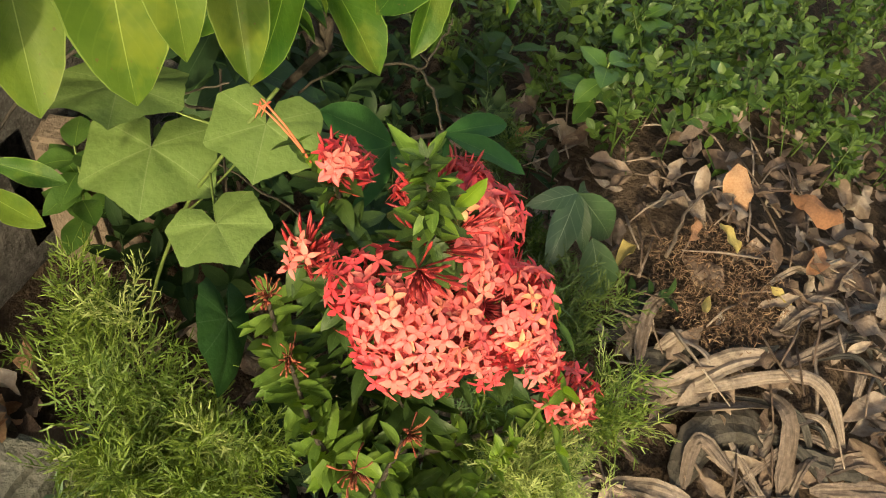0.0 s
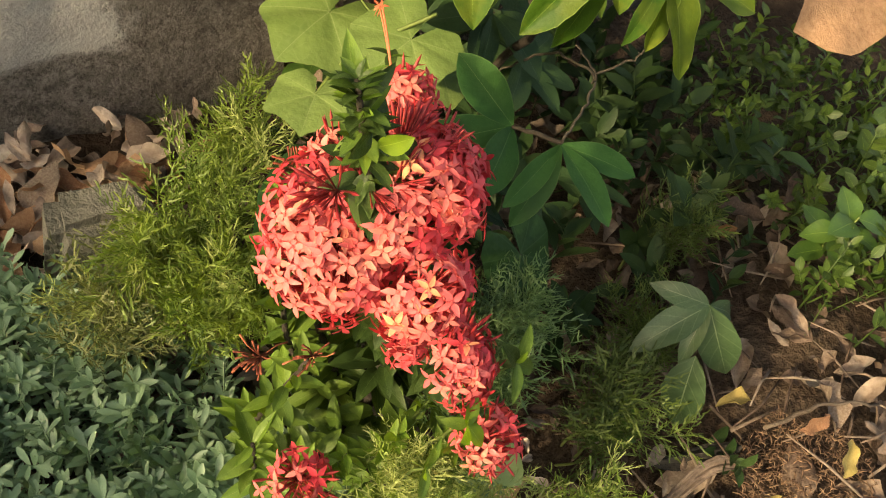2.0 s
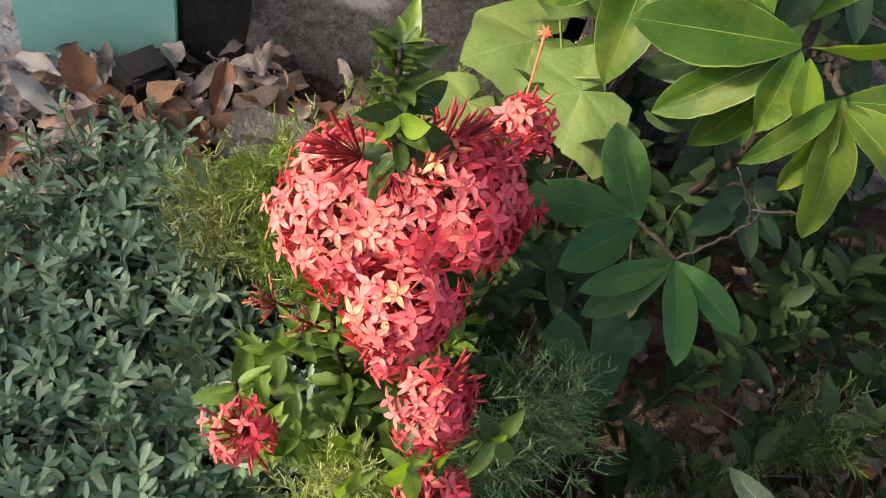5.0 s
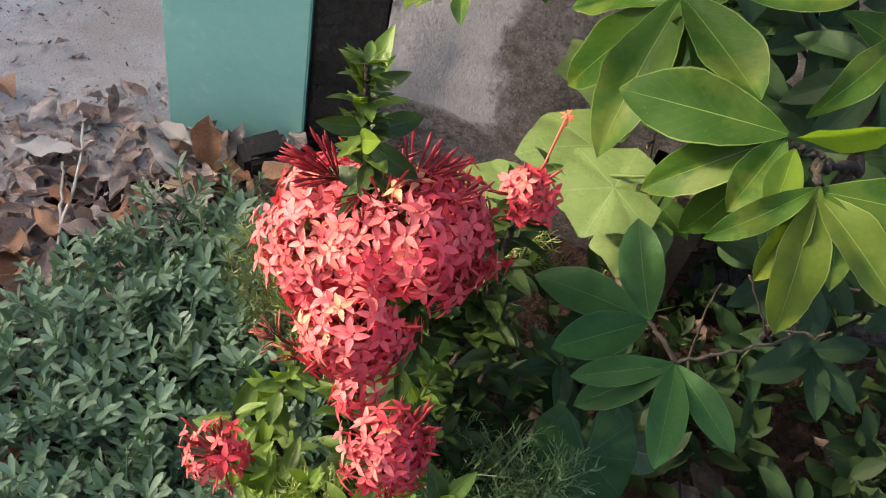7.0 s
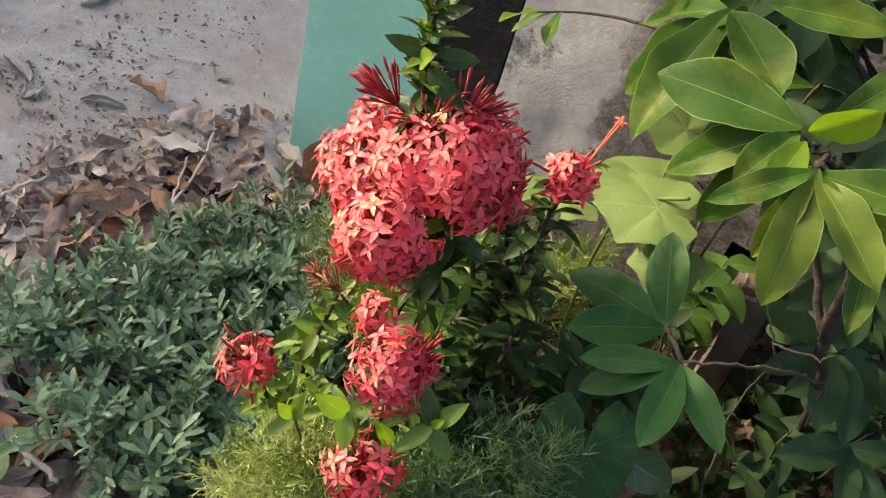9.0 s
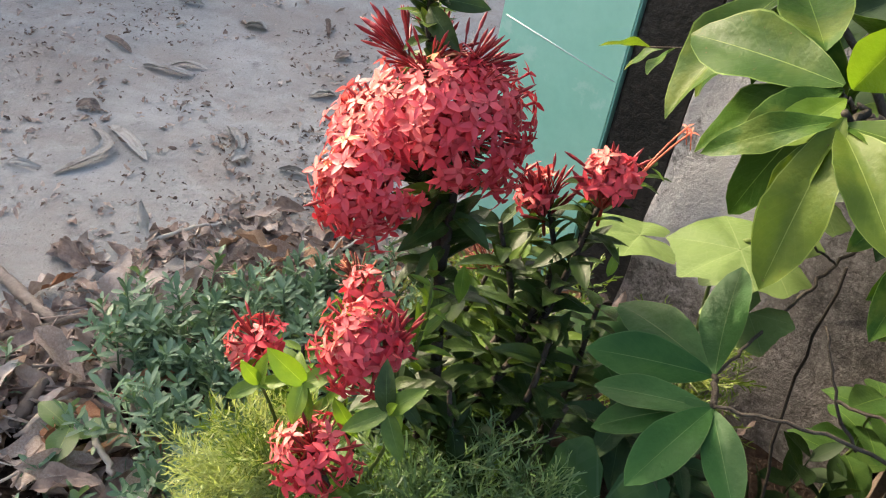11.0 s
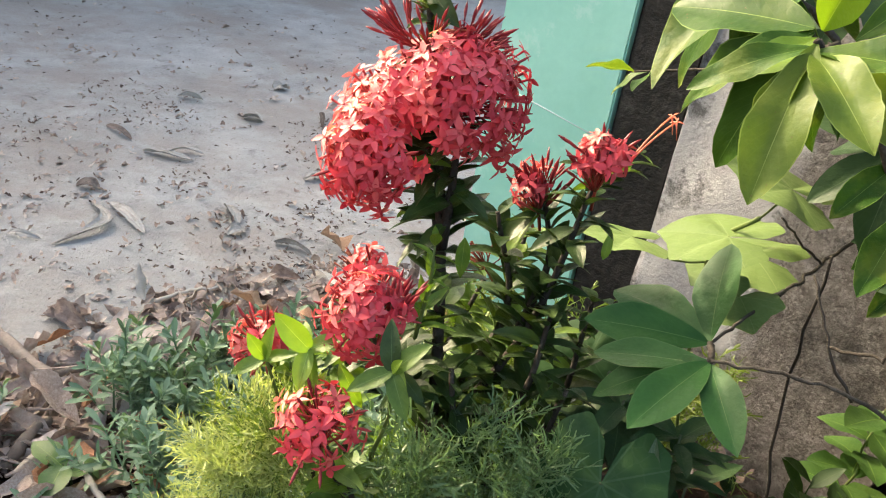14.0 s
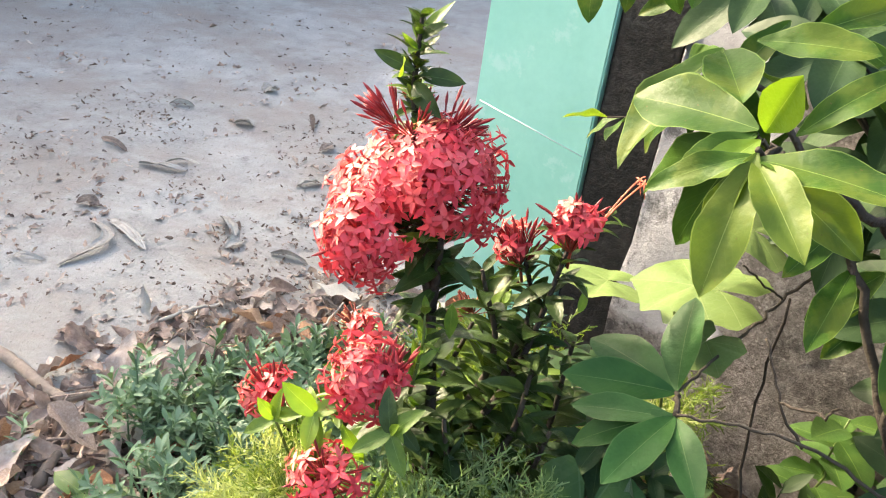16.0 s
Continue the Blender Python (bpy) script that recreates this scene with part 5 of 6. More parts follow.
fern_bush((0.58, 0.05, 0.05), [(44, (0.56, 0.05, 0.320), (0.085, 0.075, 0.08), (0.10, 0.145), (0, 0, 0.1)), (24, (0.53, 0.06, 0.285), (0.055, 0.06, 0.08), (0.10, 0.145), (0, 0, 0.1)), (26, (0.50, -0.02, 0.325), (0.05, 0.05, 0.06), (0.10, 0.15), (-0.1, 0, 0.2)), (22, (0.75, 0.07, 0.27), (0.07, 0.07, 0.08), (0.11, 0.15), (0, 0, 0.1))], 41, "feathery green thread-leaved plant behind the flowering shrub", 0.12)
fern_bush((0.47, -0.33, 0.07), [(40, (0.484, -0.325, 0.415), (0.075, 0.05, 0.085), (0.095, 0.14), (0, -0.15, 0.05)), (8, (0.505, -0.325, 0.485), (0.03, 0.025, 0.03), (0.09, 0.12), UP)], 42, "pale grey-green feathery plant with fine threads in front of the shrub", 0.0, GREYS)
fern_bush((0.30, -0.32, 0.06), [(22, (0.326, -0.292, 0.452), (0.034, 0.04, 0.03), (0.075, 0.11), (-0.45, 0, 0.0)), (24, (0.284, -0.296, 0.405), (0.034, 0.04, 0.032), (0.075, 0.11), (-0.6, 0, -0.3)), (10, (0.246, -0.305, 0.35), (0.018, 0.025, 0.02), (0.06, 0.085), (-0.4, 0, -0.7))], 43, "bright yellow-green feathery plant drooping over the bed", 0.85)
fern_bush((0.34, -0.38, 0.06), [(16, (0.360, -0.345, 0.335), (0.045, 0.045, 0.06), (0.085, 0.12), (-0.2, -0.1, 0.0)), (6, (0.32, -0.38, 0.25), (0.05, 0.05, 0.05), (0.101, 0.134), (-0.2, -0.1, 0.0))], 47, "thin pale green feathery plant low over the bed", 1.0, GREYS)
# the next three take the fronds with painted shade
fern_bush((0.72, -0.52, 0.10), [(15, (0.70, -0.54, 0.24), (0.07, 0.06, 0.06), (0.101, 0.146), UP)], 44, "small feathery plant with shade painted into its dark green fronds", 0.0, SHADES)
fern_bush((0.88, -0.52, 0.12), [(12, (0.88, -0.545, 0.29), (0.05, 0.05, 0.06), (0.101, 0.146), UP)], 45, "small feathery plant with shade painted into its dark green fronds", 0.0, SHADES)
fern_bush((0.54, -0.50, 0.12), [(18, (0.55, -0.52, 0.27), (0.06, 0.06, 0.07), (0.112, 0.146), UP)], 46, "feathery plant beside the cuttings, shade painted into its dark fronds", 0.0, SHADES)
fern_bush((0.42, -0.50, 0.10), [(14, (0.425, -0.50, 0.24), (0.05, 0.06, 0.05), (0.101, 0.146), (0, -0.2, 0.1))], 48, "yellow-green feathery plant at the edge of the cuttings", 0.15)

fern_bush((0.47, 0.12, 0.05), [(22, (0.465, 0.105, 0.27), (0.06, 0.06, 0.07), (0.10, 0.145), UP)], 49, "dull brown-green feathery plant before the stone", 0.2, DULLS)

# ---- ground cover ----
def shoot_template(seed, leaves=14, tall=0.078, size=0.023, shape="spoon", ratio=0.29):
    """A fleshy sprig: a stem with blunt leaves, thickest at the tip."""
    rnd = random.Random(seed)
    blade = leaf_template(shape, ratio, 4, 0.3, 0.1, cols=1)
    lean = Vector((rnd.gauss(0, 0.2), rnd.gauss(0, 0.2), 1)).normalized()
    pieces = [(tube_template([(0, 0, 0), tuple(lean * tall * 0.5), tuple(lean * tall)], [0.0014, 0.0012, 0.0008], 4), Matrix.Identity(4))]
    for k in range(leaves):
        t = (k / leaves) ** 0.6
        a = k * 2.4 + rnd.gauss(0, 0.2)
        out = Vector((math.cos(a), math.sin(a), 0.15 + 1.0 * t + rnd.gauss(0, 0.15)))
        pieces.append((blade, aim(lean * tall * (0.2 + 0.8 * t), out, lean + Vector((0, 0, 0.5)), size * rnd.uniform(0.75, 1.2) * (1 - 0.35 * max(0, t - 0.7)))))
    return joined(pieces)


def bare(y):
    """Where the cover ends and the dry litter begins, as x over y."""
    return -0.015 + 0.9 * max(0.0, 0.11 - y) + 0.02 * math.sin(y * 31)


def ground_cover():
    rnd = random.Random(8)
    kinds = [shoot_template(k) for k in range(6)] + [shoot_template(20 + k, 9, 0.05, 0.027, "spoon", 0.27) for k in range(3)]
    pieces = []
    tries = 0
    while len(pieces) < 1000 and tries < 20000:
        tries += 1
        x, y = rnd.uniform(-0.12, 0.62), rnd.uniform(-0.42, 0.58)
        inside = edge_of_bed(x) - 0.06 - y
        if y > 0.215 + 0.52 * x - 0.7 * max(0, x - 0.36) or x + 0.45 * y < -0.16 or inside < 0.05:
            continue
        if x > 0.36 and y < -0.05 or x > 0.5 and y < 0.12 or (x > 0.52 and y > 0.25):
            continue
        if x < bare(y) and rnd.random() > 0.03:
            continue
        rim = min(1.0, inside / 0.22, (x + 0.45 * y + 0.06) / 0.16)
        mound = 0.01 + 0.075 * max(0.0, rim) * (0.75 + 0.35 * noise.noise(Vector((x * 6, y * 6, 7))))
        if y < -0.15:
            mound *= 0.45
        z = height(x, y) + mound * rnd.uniform(0.25, 1.0) ** 0.6
        m = Matrix.Translation((x, y, z)) @ Euler((rnd.gauss(0, 0.45), rnd.gauss(0, 0.45), rnd.uniform(0, 6.3))).to_matrix().to_4x4() @ Matrix.Scale(rnd.uniform(0.7, 1.35), 4)
        pieces.append((rnd.choice(kinds), m))
        if rnd.random() < 0.3:
            g = Vector((x, y, height(x, y)))
            pieces.append((tube_template([g, Vector((x, y, z)) * 0.5 + g * 0.5 + Vector((rnd.gauss(0, 0.01), rnd.gauss(0, 0.01), 0)), (x, y, z)], [0.0018, 0.0015, 0.0012], 4), Matrix.Identity(4)))
    for k in range(560):
        x, y = rnd.uniform(-0.02, 0.46), rnd.uniform(-0.47, -0.05)
        if x < bare(y) and rnd.random() > 0.04:
            continue
        z = height(x, y) + 0.09 * rnd.random() * min(1.0, max(0.2, (x - bare(y)) * 6))
        pieces.append((rnd.choice(kinds), Matrix.Translation((x, y, z)) @ Euler((rnd.gauss(0, 0.35), rnd.gauss(0, 0.35), rnd.uniform(0, 6.3))).to_matrix().to_4x4() @ Matrix.Scale(rnd.uniform(0.8, 1.5), 4)))
    single("ground_cover", mesh_of("ground_cover", joined(pieces), COVER), "low grey-green ground cover with small blunt fleshy leaves", "ground cover", kind="stuff")


ground_cover()


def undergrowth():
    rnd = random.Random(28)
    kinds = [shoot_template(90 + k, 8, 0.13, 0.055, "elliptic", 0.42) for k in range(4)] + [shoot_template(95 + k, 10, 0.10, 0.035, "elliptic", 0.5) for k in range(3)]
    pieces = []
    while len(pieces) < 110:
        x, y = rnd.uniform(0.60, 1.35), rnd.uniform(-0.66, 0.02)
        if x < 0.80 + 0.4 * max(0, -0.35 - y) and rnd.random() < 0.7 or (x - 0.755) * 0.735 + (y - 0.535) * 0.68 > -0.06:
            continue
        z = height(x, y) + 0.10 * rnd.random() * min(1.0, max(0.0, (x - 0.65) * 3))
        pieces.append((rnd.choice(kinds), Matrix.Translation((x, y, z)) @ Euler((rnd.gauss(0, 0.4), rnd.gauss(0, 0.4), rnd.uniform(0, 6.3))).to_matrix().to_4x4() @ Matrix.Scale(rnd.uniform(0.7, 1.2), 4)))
    single("undergrowth", mesh_of("undergrowth", joined(pieces), UNDER), "undergrowth at the foot of the wall, shade put into its dark green", "undergrowth", kind="stuff")


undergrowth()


# ---- weeds by the heap ----
def weeds():
    rnd = random.Random(18)
    kinds = [shoot_template(60 + k, 9, 0.10, 0.026, "elliptic", 0.6) for k in range(4)] + [shoot_template(70 + k, 14, 0.11, 0.020, "elliptic", 0.45) for k in range(4)]
    pieces = []
    while len(pieces) < 560:
        x, y = rnd.uniform(0.72, 1.55), rnd.uniform(-1.75, -0.62)
        if x < 0.80 + 0.25 * (y + 0.8) + 0.06 * math.sin(y * 11) or (x < 1.02 and y > -0.72):
            continue
        d = min(1.0, (x - 0.7) / 0.25)
        z = height(x, y) + d * 0.16 * rnd.random() * (0.7 + 0.5 * noise.noise(Vector((x * 5, y * 5, 1))))
        pieces.append((rnd.choice(kinds), Matrix.Translation((x, y, z)) @ Euler((rnd.gauss(0, 0.45), rnd.gauss(0, 0.45), rnd.uniform(0, 6.3))).to_matrix().to_4x4() @ Matrix.Scale(rnd.uniform(0.75, 1.35), 4)))
    single("weeds", mesh_of("weeds", joined(pieces), WEED), "tangle of small green weeds behind the cuttings", "weeds", kind="stuff")


weeds()


def small_plant(name, base, top, leaves, size, label, meshes, seed, category="plant", splay=1.0, low=0.5, group=""):
    rnd = random.Random(seed)
    th = thing(name, base, label, category, group)
    p = bend(base, top, 0.0, 6, 0.004, seed)
    child("stem", mesh_of("stem", tube_template(p, list(np.linspace(0.0028, 0.0014, 7)), 6), DARKSTEM if meshes is DARKS else GREENSTEM), th)
    b, t = Vector(base), Vector(top)
    for k in range(leaves):
        f = low + (1 - low) * (k + 0.6) / leaves
        a = k * 2.4 + rnd.gauss(0, 0.2)
        d = Vector((math.cos(a) * splay, math.sin(a) * splay, 0.25 + rnd.gauss(0, 0.2)))
        leaf(th, meshes, b.lerp(t, f), d, (d.x * -0.3, d.y * -0.3, 1), size * rnd.uniform(0.8, 1.15), rnd.uniform(0.9, 1.1), rnd)
    return th


small_plant("broadleaf_weed", (0.95, -0.78, 0.14), (0.925, -0.777, 0.365), 11, 0.062, "bright green weed with broad oval leaves", WEEDS, 3, "weed", group="broad weeds")
small_plant("broadleaf_weed", (1.06, -0.93, 0.14), (1.04, -0.93, 0.34), 11, 0.062, "bright green weed with broad oval leaves", WEEDS, 4, "weed", group="broad weeds")
small_plant("broadleaf_weed", (1.10, -0.66, 0.14), (1.06, -0.68, 0.32), 9, 0.06, "weed with oval leaves, shade put into its dark green", DARKS, 5, "weed", group="broad weeds")
small_plant("broadleaf_weed", (0.90, -1.02, 0.14), (0.88, -1.02, 0.30), 9, 0.055, "bright green weed with broad oval leaves", WEEDS, 6, "weed", group="broad weeds")

# the drooping seedling with pale veins
dr = thing("drooping_seedling", (0.69, -0.57, 0.12), "wilting seedling with drooping pale-veined leaves", "plant")
crown = Vector((0.688, -0.578, 0.370))
child("stem", mesh_of("stem", tube_template(bend((0.69, -0.57, 0.12), crown, 0, 5, 0.003), [0.0032, 0.003, 0.0028, 0.0026, 0.0024, 0.002], 6), GREENSTEM), dr)
for tip, w in (((0.612, -0.500, 0.350), 0.75), ((0.618, -0.562, 0.325), 0.6), ((0.632, -0.648, 0.285), 0.85), ((0.680, -0.505, 0.386), 0.8), ((0.715, -0.640, 0.34), 0.7)):
    leaf_between(dr, VEIN[0], crown, tip, (-0.5, 0.4, 0.8), w)
leaf_between(dr, VEIN[0], (0.640, -0.585, 0.325), (0.570, -0.596, 0.225), (-0.5, 0.4, 0.8), 0.9, "yellowing lower leaf")
small_plant("broadleaf_weed", (0.585, -0.53, 0.12), (0.565, -0.53, 0.25), 9, 0.04, "small yellow-green weed beside the wilting seedling", WEEDS, 41, "weed", low=0.45, group="broad weeds")


# heart-leaved plants in the shade
def heart_plant(base, leaves, label, meshes, seed):
    th = thing("heart_leaved_plant", base, label, "plant", "shade plants")
    for k, (c, tip, size) in enumerate(leaves):
        c, tip = Vector(c), Vector(tip)
        child("leaf", meshes[k % len(meshes)], th, aim(c, tip - c, (-0.3, -0.75, 0.55), size))
        p = bend(base, c, -0.02, 6, 0.003, seed + k)
        child("leaf_stalk", mesh_of("leaf_stalk", tube_template(p, [0.0028, 0.0026, 0.0024, 0.0022, 0.002, 0.002, 0.0018], 6), DARKSTEM), th)


heart_plant((0.62, -0.20, 0.05), [((0.588, -0.323, 0.477), (0.571, -0.380, 0.408), 0.098), ((0.500, -0.333, 0.355), (0.493, -0.370, 0.321), 0.075), ((0.43, -0.31, 0.25), (0.40, -0.35, 0.17), 0.07), ((0.610, -0.066, 0.43), (0.545, -0.05, 0.40), 0.085)], "large dark green heart-shaped leaves in deep shade", HEART, 1)
vp = thing("veined_plant", (0.66, -0.24, 0.05), "dark leaf with pale netted veins in the shade", "plant", "shade plants")
leaf_between(vp, VEIN[0], (0.632, -0.315, 0.456), (0.699, -0.364, 0.430), (-0.25, -0.8, 0.5), 1.05)
leaf_between(vp, VEIN[0], (0.632, -0.315, 0.456), (0.622, -0.322, 0.512), (-0.25, -0.8, 0.5), 0.5)
child("leaf_stalk", mesh_of("leaf_stalk", tube_template(bend((0.66, -0.24, 0.05), (0.632, -0.315, 0.456), -0.02, 6, 0.003, 5), [0.003, 0.003, 0.0028, 0.0026, 0.0024, 0.002, 0.002], 6), DARKSTEM), vp)
pl = thing("pale_leaved_plant", (0.42, -0.33, 0.05), "low plant with two pale yellow-green leaves among the threads", "plant", "shade plants")
leaf_between(pl, PALELEAVES[0], (0.418, -0.331, 0.381), (0.392, -0.407, 0.353), (-0.4, -0.6, 0.6), 0.95)
leaf_between(pl, WEEDS[0], (0.418, -0.331, 0.381), (0.372, -0.352, 0.374), (-0.2, -0.6, 0.7), 0.6)
child("leaf_stalk", mesh_of("leaf_stalk", tube_template(bend((0.42, -0.33, 0.05), (0.418, -0.331, 0.381), -0.01, 6, 0.003, 6), [0.0025] * 7, 6), DARKSTEM), pl)
small_plant("seedling", (0.62, -0.20, 0.05), (0.611, -0.236, 0.499), 22, 0.056, "blue-green seedling with glossy leaves under the shrub", DARKS, 7, splay=1.0, low=0.84)
small_plant("seedling", (0.68, -0.22, 0.05), (0.662, -0.255, 0.486), 18, 0.054, "blue-green seedling with glossy leaves under the shrub", DARKS, 8, splay=1.0, low=0.84)
small_plant("seedling", (0.70, -0.22, 0.05), (0.69, -0.235, 0.42), 9, 0.06, "dark green seedling with glossy leaves under the shrub", DARKS, 9, splay=1.0, low=0.6)
small_plant("seedling", (0.95, -0.40, 0.05), (0.93, -0.42, 0.26), 9, 0.07, "green seedling with broad leaves at the foot of the wall", DARKS, 13, low=0.5)
small_plant("seedling", (0.74, -0.42, 0.08), (0.73, -0.44, 0.22), 8, 0.06, "dark green seedling with broad leaves on the shaded soil", DARKS, 15, low=0.5)
small_plant("broadleaf_weed", (1.0, 0.06, 0.04), (1.0, 0.035, 0.36), 14, 0.072, "yellow-green weed before the hole in the wall", WEEDS, 31, "weed", group="broad weeds")
small_plant("broadleaf_weed", (1.02, -0.20, 0.05), (1.0, -0.22, 0.30), 10, 0.075, "dark green weed before the wall", DARKS, 33, "weed", group="broad weeds")
small_plant("weed_sprig", (0.02, -0.02, 0.04), (0.0, -0.02, 0.11), 3, 0.06, "single broad weed leaf in the ground cover", WEEDS, 21, "weed", low=0.7)


# ---- litter ----
def dry_template(seed, ratio=0.5, curl=0.4, fold=0.5, shape="elliptic"):
    return leaf_template(shape, ratio, 9, fold, curl, 0.5, random.Random(seed).uniform(-0.45, 0.45), 0.07, seed)


DT = [dry_template(k, 0.30 + 0.06 * (k % 5), -0.35 + 0.2 * (k % 5), (-0.5, 0.3, 0.7, 1.1)[k % 4], ("elliptic", "lance", "obovate")[k % 3]) for k in range(14)]
GREYDRY = [mesh_of("grey_dry_leaf", t, EDGELEAF) for t in DT]
DRYS = [mesh_of("dry_leaf", t, DRY) for t in DT]
RUSSET = [mesh_of("russet_leaf", t, ORANGELEAF) for t in DT]
TAN = [mesh_of("tan_leaf", t, TANLEAF) for t in DT]
PALES = [mesh_of("bleached_leaf", t, PALE) for t in DT[:5]]


def litter():
    """The thick of the fallen leaves, beyond counting."""
    rnd = random.Random(77)
    pieces, heap = [], []

    def strew(n, x0, x1, y0, y1, keep, size, lift, steep=0.3, into=None):
        into = pieces if into is None else into
        k = tries = 0
        while k < n and tries < 40000:
            tries += 1
            x, y = rnd.uniform(x0, x1), rnd.uniform(y0, y1)
            if not keep(x, y):
                continue
            k += 1
            m = Matrix.Translation((x, y, max(0.0, height(x, y)) + 0.004 + lift * rnd.random())) @ Euler((rnd.gauss(0, steep), rnd.gauss(0, steep), rnd.uniform(0, 6.3))).to_matrix().to_4x4() @ Matrix.Scale(rnd.uniform(*size), 4)
            into.append((rnd.choice(DT), m))

    strew(640, -0.4, 0.62, -0.35, 0.80, lambda x, y: (-0.20 if x > -0.2 else 0.02) < edge_of_bed(x) - y < 0.32 and noise.noise(Vector((x * 5, y * 5, 4))) > -0.3, (0.025, 0.085), 0.02, 0.45)
    strew(900, -0.32, 0.55, 0.05, 0.85, lambda x, y: (-0.26 if x > -0.2 else 0.02) < edge_of_bed(x) - y < 0.2, (0.006, 0.022), 0.006)
    strew(430, -0.38, 0.30, -0.5, 0.32, lambda x, y: edge_of_bed(x) - y > 0.0 and x < bare(y) + 0.05, (0.04, 0.105), 0.035, 0.4)
    strew(420, -0.38, 0.20, -0.4, 0.32, lambda x, y: edge_of_bed(x) - y > -0.02 and x < bare(y) + 0.03, (0.012, 0.035), 0.03, 0.4)
    strew(110, 0.50, 1.0, 0.22, 0.60, lambda x, y: (x - 0.755) * 0.735 + (y - 0.535) * 0.68 < -0.04 and x * 0.42 + y < 0.86, (0.04, 0.08), 0.05, 0.5)
    strew(620, 0.15, 1.15, -1.5, -0.48, lambda x, y: noise.noise(Vector((x * 4, y * 4, 8))) > -0.35, (0.03, 0.085), 0.03, 0.35, heap)
    strew(120, 0.45, 1.25, -0.62, 0.2, lambda x, y: True, (0.03, 0.085), 0.025, 0.3, heap)
    strew(180, 0.1, 0.6, -0.5, 0.1, lambda x, y: True, (0.025, 0.06), 0.02)
    strew(150, -1.2, 0.5, 0.5, 2.2, lambda x, y: edge_of_bed(x) - y < -0.02 and noise.noise(Vector((x * 2.5, y * 2.5, 1))) > 0.12, (0.008, 0.032), 0.002, 0.15)
    strew(900, -1.6, 0.5, 0.45, 2.8, lambda x, y: edge_of_bed(x) - y < -0.02 and noise.noise(Vector((x * 2, y * 2, 6))) > -0.3, (0.004, 0.018), 0.002, 0.15, heap)
    strew(160, -1.4, 0.4, 0.5, 2.6, lambda x, y: edge_of_bed(x) - y < -0.05 and noise.noise(Vector((x * 2.5, y * 2.5, 9))) > 0.0, (0.015, 0.04), 0.004, 0.3)
    strew(260, -0.9, 0.35, 0.55, 2.0, lambda x, y: edge_of_bed(x) - y < -0.05 and noise.noise(Vector((x * 2.2, y * 2.2, 15))) > 0.05, (0.012, 0.03), 0.004, 0.35)
    strew(380, -0.25, 0.46, 0.62, 1.25, lambda x, y: edge_of_bed(x) - y < -0.03 and noise.noise(Vector((x * 4, y * 4, 21))) > -0.1, (0.004, 0.016), 0.003, 0.3, heap)
    strew(620, -0.75, 0.2, 0.6, 1.7, lambda x, y: edge_of_bed(x) - y < -0.05 and noise.noise(Vector((x * 3, y * 3, 12))) > 0.02, (0.005, 0.017), 0.003, 0.3, heap)
    for k in range(480):
        x, y = (rnd.uniform(-0.38, 0.15), rnd.uniform(-0.45, 0.55)) if k < 350 else (rnd.uniform(0.2, 1.0), rnd.uniform(-1.1, -0.5))
        inside = edge_of_bed(x) - y
        if k < 350 and (inside < (-0.12 if x > -0.18 else 0.04) or inside > 0.25 and x + 0.45 * y > 0.02):
            continue
        a, ln = rnd.uniform(0, 6.3), rnd.uniform(0.02, 0.07)
        c = Vector((x, y, max(0.0, height(x, y)) + 0.012 + 0.035 * rnd.random() * (inside > 0.05)))
        d = Vector((math.cos(a), math.sin(a), rnd.gauss(0, 0.15))) * ln
        (pieces if k < 350 else heap).append((tube_template([c - d, c + Vector((rnd.gauss(0, 0.004), rnd.gauss(0, 0.004), 0.003)), c + d], [rnd.uniform(0.001, 0.003), 0.002, 0.001], 5), Matrix.Identity(4)))
    single("leaf_litter", mesh_of("leaf_litter", joined(pieces), EDGEDRY), "grey-brown dry leaf litter strewn over bed and lane edge", "leaf litter", kind="stuff")
    single("leaf_litter", mesh_of("leaf_litter", joined(heap), DRYMANY), "brown dry leaf litter on the heap and under the shrubs", "leaf litter", kind="stuff")
    bits = []
    for k in range(4200):
        x, y = rnd.uniform(0.40, 0.70), rnd.uniform(-0.92, -0.62)
        if ((x - 0.55) / 0.12) ** 2 + ((y + 0.765) / 0.105) ** 2 > 0.75 + 0.6 * noise.noise(Vector((x * 14, y * 14, 2))):
            continue
        z = height(x, y) + 0.012 + 0.028 * rnd.random()
        d = Vector((rnd.gauss(0, 1), rnd.gauss(0, 1), rnd.gauss(0, 0.6))).normalized() * rnd.uniform(0.003, 0.008)
        c = Vector((x, y, z))
        bits.append((tube_template([c - d, c + Vector((rnd.gauss(0, 0.0015), rnd.gauss(0, 0.0015), 0.0025)), c + d], [0.0006, 0.0009, 0.0005], 3), Matrix.Identity(4)))
    single("dead_moss", mesh_of("dead_moss", joined(bits), MOSS), "patch of brown withered moss and stalks on the heap", "dead plant", kind="stuff")


litter()


def fallen(at, turn, size, meshes, seed, label, steep=0.2, z=None, wide=1.0, group="fallen leaves"):
    rnd = random.Random(seed)
    zz = (max(0.0, height(*at)) if z is None else z) + 0.008
    m = Matrix.Translation((at[0], at[1], zz)) @ Euler((rnd.gauss(0, steep), rnd.gauss(0, steep), radians(turn))).to_matrix().to_4x4() @ Matrix.Diagonal((size * wide, size, size, 1))
    single("dry_leaf", meshes[seed % len(meshes)], label, "leaf", group, m=m)


